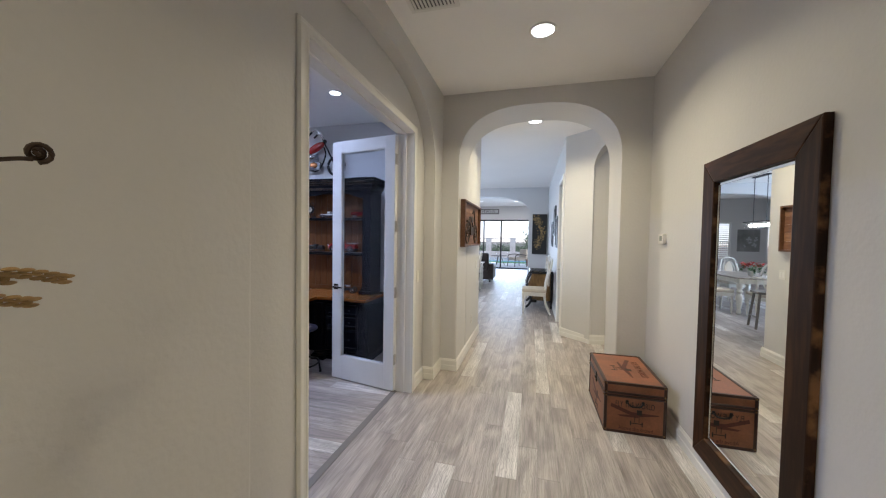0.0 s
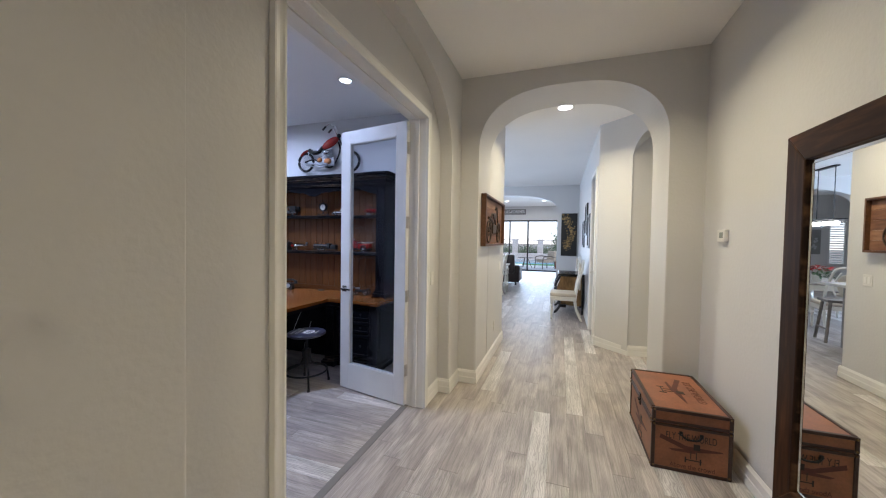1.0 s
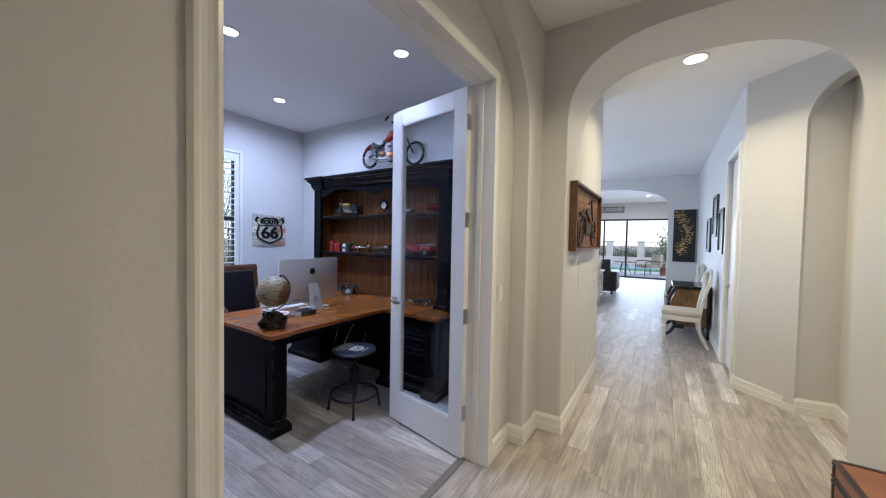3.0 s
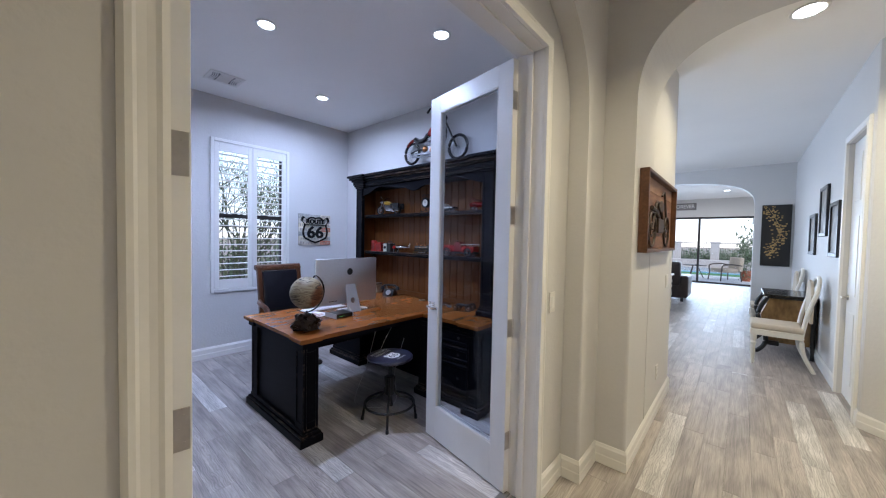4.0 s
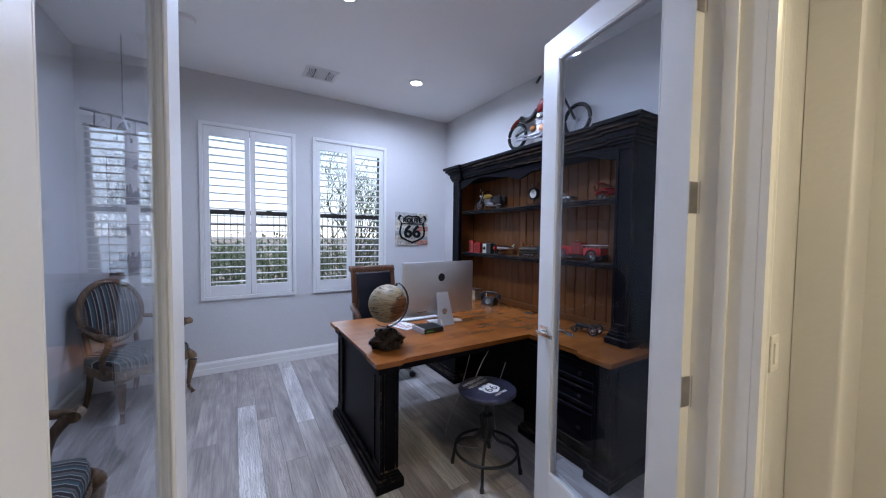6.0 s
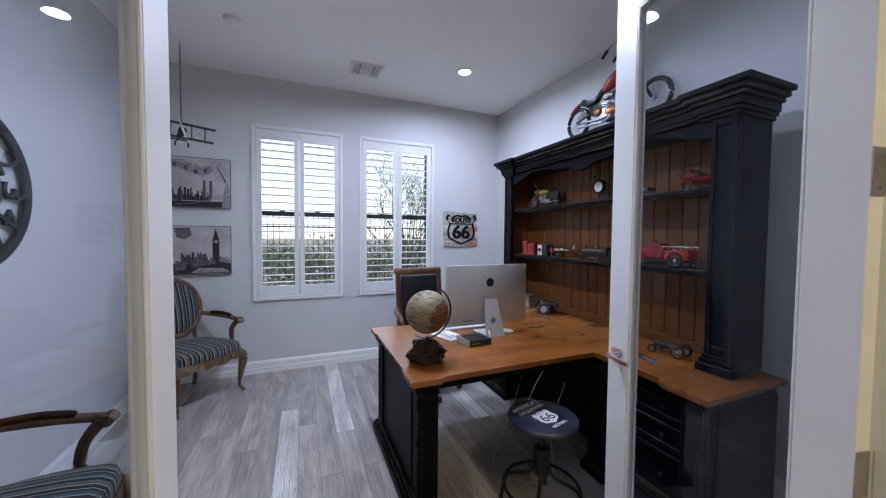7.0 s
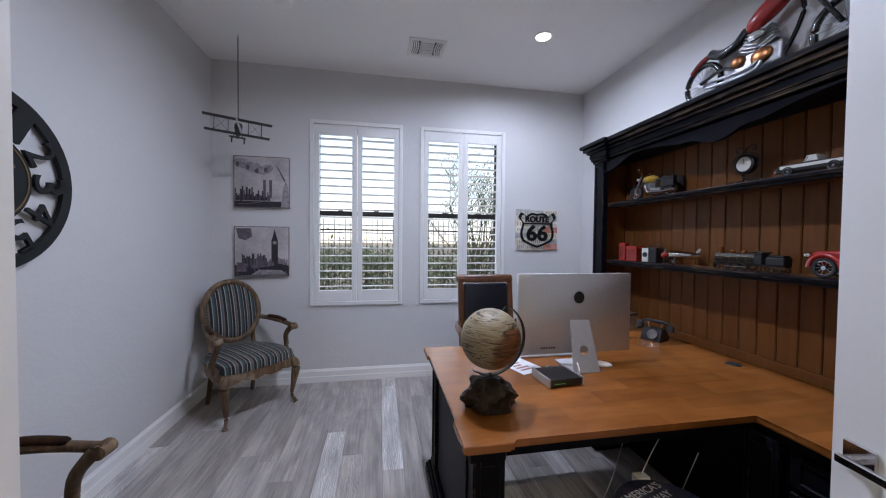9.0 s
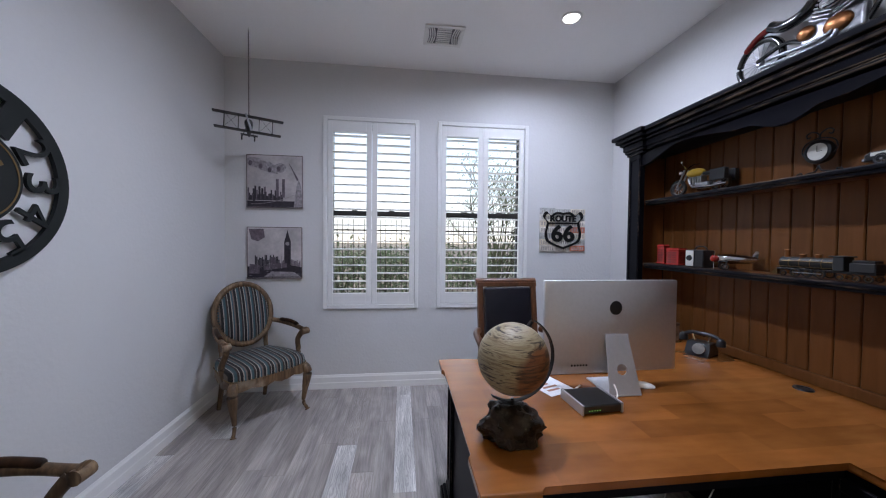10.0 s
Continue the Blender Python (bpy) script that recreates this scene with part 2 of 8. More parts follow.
WALL = surface("greige_wall_paint", (0.63, 0.618, 0.604), 0.5, var=0.025, scale=1.2, fine=46, bump=0.42, bump_dist=0.0034, fine_var=0.015)
CEIL = surface("ceiling_paint", (0.91, 0.895, 0.87), 0.75, var=0.02, scale=1.0, fine=70, bump=0.3, bump_dist=0.0015, fine_var=0.015)
TRIM = surface("white_trim_paint", (0.80, 0.785, 0.75), 0.32, var=0.03, scale=4, fine=90, bump=0.04, fine_var=0.02)
DOORW = surface("white_door_paint", (0.80, 0.79, 0.77), 0.35, var=0.03, scale=4, fine=90, bump=0.04, fine_var=0.02)
SHUT = surface("white_shutter_paint", (0.76, 0.75, 0.72), 0.35, var=0.02, scale=4, fine=90, bump=0.02, fine_var=0.02)
PLANK = plank_floor("grey_oak_plank")
BED = surface("floor_joint", (0.15, 0.13, 0.115), 0.9)
STRIP = surface("grey_transition_strip", (0.17, 0.16, 0.15), 0.5)
NICKEL = surface("satin_nickel", (0.56, 0.53, 0.49), 0.32, metal=1.0, var=0.08, scale=20, bump=0.02)
CHROME = surface("chrome", (0.75, 0.75, 0.76), 0.12, metal=1.0, var=0.05, scale=20, bump=0)
IRON = surface("black_iron", (0.012, 0.012, 0.013), 0.45, var=0.3, scale=20, bump=0.1, spec=0.3)
GLASS = pane_glass("clear_pane")
DOORGLASS = pane_glass("tinted_door_pane", (0.93, 0.95, 0.98), 0.026)
MIRROR = surface("silvered_mirror", (0.9, 0.91, 0.9), 0.01, metal=1.0, var=0.0, fine_var=0, bump=0)
BLACKW = wood("black_distressed_wood", (0.003, 0.003, 0.005), (0.005, 0.005, 0.0075), (0.007, 0.007, 0.010), "X", 1.0, 9.0, 0.42, 0.05, spec=0.05)
WORN = wood("worn_black_edge", (0.003, 0.003, 0.005), (0.008, 0.007, 0.008), (0.20, 0.14, 0.095), "X", 2.2, 9.0, 0.5, 0.05, spec=0.1)
HONEY = wood("honey_maple_top", (0.20, 0.064, 0.013), (0.25, 0.084, 0.018), (0.31, 0.115, 0.027), "Y", 1.2, 5.0, 0.26, 0.03, spec=0.45, staves=(0.105, 0.55))
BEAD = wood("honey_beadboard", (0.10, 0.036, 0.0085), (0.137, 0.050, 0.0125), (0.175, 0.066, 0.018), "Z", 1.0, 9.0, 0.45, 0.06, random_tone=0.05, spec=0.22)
DARKW = wood("dark_stained_wood", (0.009, 0.004, 0.002), (0.028, 0.012, 0.0055), (0.085, 0.036, 0.015), "Z", 1.2, 10.0, 0.5, 0.35, wear=(0.26, 0.13, 0.055), spec=0.18, staves=(0.5, 0.5))
DARKWY = wood("dark_stained_wood_rail", (0.011, 0.005, 0.0025), (0.036, 0.015, 0.007), (0.11, 0.047, 0.02), "Y", 1.2, 10.0, 0.5, 0.35, wear=(0.26, 0.13, 0.055), spec=0.18, staves=(0.5, 0.5))
LAMP_WARM = emitter("lit_warm_lens", (1.0, 0.93, 0.82), 14)
LAMP_COOL = emitter("lit_cool_lens", (0.93, 0.97, 1.0), 14)
PLASTIC = surface("white_plastic", (0.74, 0.72, 0.68), 0.4, var=0.03, bump=0)
BLACKP = surface("black_plastic", (0.012, 0.012, 0.013), 0.3, var=0.1, bump=0)


# ---- mesh helpers ----
def part(name, bm, material, parent, label="", smooth=False):
    bmesh.ops.recalc_face_normals(bm, faces=bm.faces)
    me = bpy.data.meshes.new(name)
    bm.to_mesh(me)
    bm.free()
    if smooth:
        me.polygons.foreach_set("use_smooth", [True] * len(me.polygons))
        me.set_sharp_from_angle(angle=radians(40))
    me.materials.append(material)
    me.materials.append(WORN if material == BLACKW else material)
    ob = new(name, me)
    ob.parent = parent
    if label:
        ob["label"] = label
    return ob


def thing(name, m, label, category, group="", kind=""):
    ob = new(name)
    ob.empty_display_size = 0.1
    ob.matrix_basis = m
    return tagged(ob, label, category, group, kind)


def whole(name, bm, material, label, category="", group="", kind="", m=None, smooth=False):
    ob = part(name, bm, material, None, "", smooth)
    if m is not None:
        ob.matrix_basis = m
    return tagged(ob, label, category, group, kind)


def B():
    return bmesh.new()


def box(bm, x0, y0, z0, x1, y1, z1, bev=0.0, seg=1, m=None):
    v = bmesh.ops.create_cube(bm, size=1.0)["verts"]
    s = Matrix.Translation(((x0 + x1) / 2, (y0 + y1) / 2, (z0 + z1) / 2)) @ Matrix.Diagonal((abs(x1 - x0), abs(y1 - y0), abs(z1 - z0), 1))
    bmesh.ops.transform(bm, matrix=(m @ s) if m is not None else s, verts=v)
    if bev:
        e = list({e for q in v for e in q.link_edges})
        for f in bmesh.ops.bevel(bm, geom=e, offset=bev, segments=seg, profile=0.6, affect="EDGES")["faces"]:
            f.material_index = 1
    return bm


def prism(bm, pts, axis, a, b, bev_at=None, bev=0.0, seg=3, keep=None):
    """Extrude the outline pts (u, v) along axis from a to b. keep(u, v): which outline edges are rounded at the ends in bev_at."""
    def at(u, v, w):
        return {"X": (w, u, v), "Y": (u, w, v), "Z": (u, v, w)}[axis]
    va = [bm.verts.new(at(u, v, a)) for u, v in pts]
    vb = [bm.verts.new(at(u, v, b)) for u, v in pts]
    n = len(pts)
    fs = [bm.faces.new(va), bm.faces.new(vb[::-1])]
    for i in range(n):
        fs.append(bm.faces.new((va[i], vb[i], vb[(i + 1) % n], va[(i + 1) % n])))
    if bev:
        es = []
        for end, vs in ((a, va), (b, vb)):
            if bev_at is None or end in bev_at:
                for i in range(n):
                    p, q = pts[i], pts[(i + 1) % n]
                    if keep is None or (keep(*p) and keep(*q)):
                        e = bm.edges.get((vs[i], vs[(i + 1) % n]))
                        if e:
                            es.append(e)
        for f in bmesh.ops.bevel(bm, geom=es, offset=bev, segments=seg, profile=0.5, affect="EDGES")["faces"]:
            f.material_index = 1
    return bm


def tube(bm, pts, r, seg=8, closed=False):
    """A round bar along pts; r is one radius or one for each point."""
    pts = [Vector(p) for p in pts]
    rs = r if isinstance(r, (list, tuple)) else [r] * len(pts)
    rings = []
    n = len(pts)
    up = Vector((0, 0, 1))
    for i, p in enumerate(pts):
        if closed:
            d = pts[(i + 1) % n] - pts[i - 1]
        else:
            d = pts[min(i + 1, n - 1)] - pts[max(i - 1, 0)]
        d.normalize()
        side = d.cross(up)
        if side.length < 0.05:
            side = d.cross(Vector((1, 0, 0)))
        side.normalize()
        nor = side.cross(d).normalized()
        rings.append([bm.verts.new(p + rs[i] * (math.cos(2 * math.pi * k / seg) * side + math.sin(2 * math.pi * k / seg) * nor)) for k in range(seg)])
    for i in range(n if closed else n - 1):
        a, b2 = rings[i], rings[(i + 1) % n]
        for k in range(seg):
            bm.faces.new((a[k], a[(k + 1) % seg], b2[(k + 1) % seg], b2[k]))
    if not closed:
        bm.faces.new(rings[0][::-1])
        bm.faces.new(rings[-1])
    return bm


def lathe(bm, prof, seg=20, m=None, caps=True):
    """Turn the profile (r, z) about z."""
    rings = []
    for r, z in prof:
        rings.append([bm.verts.new((m or Matrix()) @ Vector((r * math.cos(2 * math.pi * k / seg), r * math.sin(2 * math.pi * k / seg), z))) for k in range(seg)])
    for a, b2 in zip(rings, rings[1:]):
        for k in range(seg):
            bm.faces.new((a[k], a[(k + 1) % seg], b2[(k + 1) % seg], b2[k]))
    if caps and prof[0][0] > 1e-5:
        bm.faces.new(rings[0][::-1])
    if caps and prof[-1][0] > 1e-5:
        bm.faces.new(rings[-1])
    bmesh.ops.remove_doubles(bm, verts=[v for ring in (rings[0], rings[-1]) for v in ring], dist=1e-6)
    return bm


def ball(bm, c, rx, ry=None, rz=None, seg=16, m=None):
    v = bmesh.ops.create_uvsphere(bm, u_segments=seg, v_segments=max(6, seg // 2), radius=1.0)["verts"]
    t = Matrix.Translation(c) @ (m or Matrix()) @ Matrix.Diagonal((rx, ry or rx, rz or rx, 1))
    bmesh.ops.transform(bm, matrix=t, verts=v)
    return bm


def bezier(p, k=12):
    """Points of a smooth curve through p (Catmull-Rom)."""
    p = [Vector(q) for q in p]
    out = []
    for i in range(len(p) - 1):
        a, b2, c, d = p[max(i - 1, 0)], p[i], p[i + 1], p[min(i + 2, len(p) - 1)]
        for j in range(k):
            t = j / k
            out.append(0.5 * ((2 * b2) + (c - a) * t + (2 * a - 5 * b2 + 4 * c - d) * t * t + (3 * b2 - a - 3 * c + d) * t ** 3))
    out.append(p[-1])
    return out


def lettering(name, text, size, m, material, parent, depth=0.001, width=None, spacing=1.0, label="", bold=0.0):
    cu = bpy.data.curves.new("letters", "FONT")
    cu.offset = bold
    cu.body, cu.size, cu.extrude, cu.align_x, cu.align_y, cu.space_character = text, size, depth, "CENTER", "CENTER", spacing
    tmp = new("letters_tmp", cu)
    bpy.context.view_layer.update()
    me = bpy.data.meshes.new_from_object(tmp.evaluated_get(bpy.context.evaluated_depsgraph_get()))
    bpy.data.objects.remove(tmp)
    xs = [v.co.x for v in me.vertices]
    if width and xs:
        k = width / (max(xs) - min(xs))
        me.transform(Matrix.Diagonal((k, 1, 1, 1)))
    me.transform(m)
    me.materials.clear()
    me.materials.append(material)
    me.name = name
    ob = new(name, me)
    ob.parent = parent
    if label:
        ob["label"] = label
    return ob


def arch(c, a, z0, b, n=2.6, k=56):
    """Points of a flattened arch from the right spring over to the left."""
    out = []
    for i in range(k + 1):
        t = math.pi * i / k
        cu, su = math.cos(t), math.sin(t)
        out.append((c + a * math.copysign(abs(cu) ** (2 / n), cu), z0 + b * abs(su) ** (2 / n)))
    return out


# ---- structure: study and hall ----
H = 3.05
XW, YS, YN, XE = -4.68, 0.79, 4.545, -1.0
DY0, DY1, DH = 1.672, 3.23, 2.455


def wall(name, bm, label, material=WALL):
    return whole(name, bm, material, label, "wall", kind="structure")


bm = B()
WINS = ((1.655, 2.545), (2.725, 3.63))
WZ0, WZ1 = 0.762, 2.565
ys = [YS - 0.14, WINS[0][0] + 0.03, WINS[0][1] - 0.03, WINS[1][0] + 0.03, WINS[1][1] - 0.03, YN + 0.14]
for i in range(0, 5, 2):
    box(bm, XW - 0.16, ys[i], 0, XW, ys[i + 1], H)
for i in (1, 3):
    box(bm, XW - 0.16, ys[i], 0, XW, ys[i + 1], WZ0 + 0.03)
    box(bm, XW - 0.16, ys[i], WZ1 - 0.03, XW, ys[i + 1], H)
bmesh.ops.remove_doubles(bm, verts=bm.verts, dist=1e-4)
wall("wall_west", bm, "pale grey painted study wall with two windows")
wall("wall_south", box(B(), XW, YS - 0.14, 0, -0.88, YS, H), "pale grey painted study side wall")
wall("wall_north", box(B(), XW, YN, 0, -0.70, YN + 0.14, H), "pale grey painted study wall behind the bookcase")
bm = B()
prism(bm, [(YS, 0), (DY0 - 0.02, 0), (DY0 - 0.02, DH + 0.02), (DY1 + 0.02, DH + 0.02), (DY1 + 0.02, 0), (YN, 0), (YN, H), (YS, H)], "X", XE, -0.86)
wall("wall_study_door", bm, "greige painted wall with the double door opening")

# hall wall with an arched recess round the study door
XR, YA, YAB = 1.325, 3.885, 4.435
RY0, RY1 = 1.215, 3.59
out = [(-2.6, 0), (RY0, 0)] + arch((RY0 + RY1) / 2, (RY1 - RY0) / 2, 2.15, 0.71, 2.5)[::-1] + [(RY1, 0), (YA, 0), (YA, H), (-2.6, H)]
bm = B()
prism(bm, out, "X", -0.858, -0.745, (-0.745,), 0.022, 4, lambda u, v: RY0 - 0.01 < u < RY1 + 0.01 and v < 2.95)
wall("wall_hall_west", bm, "greige hall wall with a rounded arched recess")
wall("wall_hall_east", box(B(), XR, -2.6, 0, 1.48, 5.60, H), "greige hall wall behind the mirror")
wall("wall_hall_south", box(B(), -0.9, -2.74, 0, 1.48, -2.6, H), "greige hall end wall")

# the archway between hall and passage
AX0, AX1 = -0.56, 1.065
out = [(-0.858, 0), (AX0, 0)] + arch((AX0 + AX1) / 2, (AX1 - AX0) / 2, 2.28, 0.605)[::-1] + [(AX1, 0), (XR, 0), (XR, H), (-0.858, H)]
bm = B()
prism(bm, out, "Y", YA, YAB, (YA, YAB), 0.024, 4, lambda u, v: AX0 - 0.01 < u < AX1 + 0.01 and v < 2.95)
wall("wall_archway", bm, "greige wall with a flattened arch to the passage")
bm = B()
prism(bm, [(AX0, YAB), (AX0, 5.50), (AX0 - 0.02, 5.52), (-0.68, 5.52), (-0.70, 5.50), (-0.70, YAB)], "Z", 0, H)
wall("wall_passage_west", bm, "greige passage wall that carries the wooden wall art")

# far side of the passage: angled pier, shallow arched recess, long wall with a door
bm = B()
prism(bm, [(XR, 5.45), (1.075, 5.42), (1.055, 5.405), (0.705, 5.745), (0.70, 5.77), (0.70, 5.86), (0.85, 5.86), (XR, 5.60)], "Z", 0, H)
wall("wall_passage_pier", bm, "greige angled pier beside the archway")
out = [(0.0, H), (0.0, 2.45)] + [(0.30 * (1 - math.cos(t * math.pi / 24)), 2.45 + 0.38 * math.sin(t * math.pi / 24)) for t in range(1, 13)] + [(0.42, 2.83), (0.42, H)]
bm = B()
prism(bm, out, "Y", 0.0, 0.14)
bmesh.ops.transform(bm, matrix=pose(1.050, 5.4085, 0, 0, 0, -44.2), verts=bm.verts)
wall("wall_niche_header", bm, "greige arched header over the niche")
bm = B()
box(bm, 0.70, 5.86, 0, 0.84, 5.90, H)
box(bm, 0.70, 5.90, 2.44, 0.84, 6.62, H)
box(bm, 0.70, 6.62, 0, 0.84, 11.25, H)
wall("wall_great_room_east", bm, "greige wall with framed pictures and a white door")
out = [(-4.05, 0)] + arch((-4.05 + 0.12) / 2, 2.085, 2.17, 0.62, 3.4)[::-1] + [(0.12, 0), (0.70, 0), (0.70, H), (-6.6, H), (-6.6, 0)]
bm = B()
prism(bm, out, "Y", 11.0, 11.25, (11.0, 11.25), 0.02, 3, lambda u, v: -4.06 < u < 0.13 and v < 2.9)
wall("wall_great_room_north", bm, "greige wall with a wide arched opening")
bm = B()
box(bm, -6.74, 4.70, 0, -6.6, 14.94, 0.7)
box(bm, -6.74, 4.70, 2.4, -6.6, 14.94, H)
for a, b2 in ((4.70, 7.4), (9.6, 14.94)):
    box(bm, -6.74, a, 0.7, -6.6, b2, 2.4)
wall("wall_dining_west", bm, "pale dining room wall with a window")
box_bm = box(B(), -6.6, 4.687, 0, -0.702, 4.70, H)
wall("wall_dining_south", box_bm, "pale dining room wall behind the study")
bm = B()
SX0, SX1, SH, SY, SYW = -3.3, 0.36, 2.40, 17.1, 14.8
box(bm, -6.6, SYW, 0, -6.1, SYW + 0.14, H)
box(bm, -5.65, SYW, 0, -4.58, SYW + 0.14, H)
box(bm, -4.13, SYW, 0, -3.6, SYW + 0.14, H)
for a in (-6.1, -4.58):
    box(bm, a, SYW, 0, a + 0.45, SYW + 0.14, 0.8)
    box(bm, a, SYW, 2.2, a + 0.45, SYW + 0.14, H)
box(bm, -3.74, SYW + 0.14, 0, -3.6, SY + 0.14, H)
box(bm, -3.6, SY, 0, SX0, SY + 0.14, H)
box(bm, SX1, SY, 0, 0.84, SY + 0.14, H)
box(bm, SX0, SY, SH, SX1, SY + 0.14, H)
wall("wall_living_north", bm, "pale living room wall round the sliding door")
wall("wall_living_east", box(B(), 0.70, 11.25, 0, 0.84, SY, H), "pale living room side wall")

whole("ceiling", box(B(), -6.8, -2.8, H, 1.6, 17.3, H + 0.12), CEIL, "flat greige painted ceiling", "ceiling", kind="structure")

# baseboards: a moulded profile swept along the wall foot
PROFILE = [(0, 0), (0.014, 0), (0.014, 0.055), (0.011, 0.062), (0.011, 0.108), (0.006, 0.119), (0.003, 0.128), (0, 0.131)]


def baseboard(pts, label="white moulded baseboard"):
    """pts run with the room on the left-hand side."""
    bm2 = B()
    rings = []
    p = [Vector(q) for q in pts]
    for i, q in enumerate(p):
        dirs = []
        if i > 0:
            dirs.append((q - p[i - 1]).normalized())
        if i < len(p) - 1:
            dirs.append((p[i + 1] - q).normalized())
        ns = [Vector((-d.y, d.x)) for d in dirs]
        nn = ns[0] if len(ns) == 1 else (ns[0] + ns[1]) / max(0.3, 1 + ns[0].dot(ns[1]))
        rings.append([bm2.verts.new((q.x + nn.x * o, q.y + nn.y * o, z + 0.001)) for o, z in PROFILE])
    for a, c in zip(rings, rings[1:]):
        for k in range(len(PROFILE) - 1):
            bm2.faces.new((a[k], c[k], c[k + 1], a[k + 1]))
    bm2.faces.new(rings[0])
    bm2.faces.new(rings[-1][::-1])
    return whole("baseboard", bm2, TRIM, label, "baseboard", kind="structure")


e = 0.002
baseboard([(XW + e, YN - e), (XW + e, YS + e), (XE - e, YS + e), (XE - e, DY0 - 0.10)])
baseboard([(XE - e, DY1 + 0.10), (XE - e, YN - e), (XW + e, YN - e)])
baseboard([(-0.745 + e, 1.0), (-0.745 + e, -2.6), (XR - e, -2.6), (XR - e, YA - e), (AX1 - e, YA - e), (AX1 - e, YAB + e), (XR - e, YAB + e), (XR - e, 5.45 - e), (1.065, 5.415 - e), (0.70 - e, 5.755), (0.70 - e, 5.85)])
baseboard([(0.70 - e, 6.70), (0.70 - e, 11.0 - e), (0.12 - e, 11.0 - e), (0.12 - e, 11.25)])
baseboard([(-0.70 - e, 4.72), (-0.70 - e, 5.52 + e), (AX0 + e, 5.52 + e), (AX0 + e, YA - e), (-0.745 + e, YA - e), (-0.745 + e, RY1 - e), (-0.858 + e, RY1 - e), (-0.858 + e, DY1 + 0.072)])
baseboard([(-0.858 + e, DY0 - 0.072), (-0.858 + e, RY0 + e), (-0.745 + e, RY0 + e), (-0.745 + e, 1.0)])
baseboard([(0.70 - e, 11.26), (0.70 - e, SY - e), (SX1 + 0.02, SY - e)])

# ---- doors, casings ----
CAS = [(0, 0), (0, 0.020), (0.012, 0.022), (0.020, 0.018), (0.032, 0.016), (0.046, 0.017), (0.052, 0.021), (0.062, 0.020), (0.071, 0.006), (0.071, 0)]


def casing(name, x, face, y0, y1, top, label):
    """A mitred moulded frame on a wall that lies across x; face is +1 or -1."""
    bm2 = B()
    path = [(y0, 0.0, -1, 0), (y0, top, -1, 1), (y1, top, 1, 1), (y1, 0.0, 1, 0)]
    rings = [[bm2.verts.new((x + face * h, py + sy * w, pz + sz * w + 0.001)) for w, h in CAS] for py, pz, sy, sz in path]
    for a, c in zip(rings, rings[1:]):
        for k in range(len(CAS)):
            bm2.faces.new((a[k], c[k], c[(k + 1) % len(CAS)], a[(k + 1) % len(CAS)]))
    bm2.faces.new(rings[0])
    bm2.faces.new(rings[-1])
    return whole(name, bm2, TRIM, label, "door casing", kind="structure")


casing("trim", -0.858, 1, DY0, DY1, DH, "white moulded casing round the study doors")
casing("trim", XE, -1, DY0, DY1, DH, "white moulded casing inside the study")
bm = B()
for a, b2 in ((DY0 - 0.019, DY0), (DY1, DY1 + 0.019)):
    box(bm, XE, a, 0, -0.859, b2, DH)
box(bm, XE, DY0 - 0.019, DH, -0.859, DY1 + 0.019, DH + 0.019)
box(bm, -0.955, DY0, 0, -0.92, DY0 + 0.011, DH, 0.002)
box(bm, -0.955, DY1 - 0.011, 0, -0.92, DY1, DH, 0.002)
box(bm, -0.955, DY0, DH - 0.011, -0.92, DY1, DH, 0.002)
whole("door_jamb", bm, TRIM, "white door jamb with stops", "door jamb", kind="structure")
casing("trim", 0.70, -1, 5.90, 6.62, 2.44, "white casing round the hall door")

HINGE_Z = (0.25, 0.893, 1.525, 2.155)


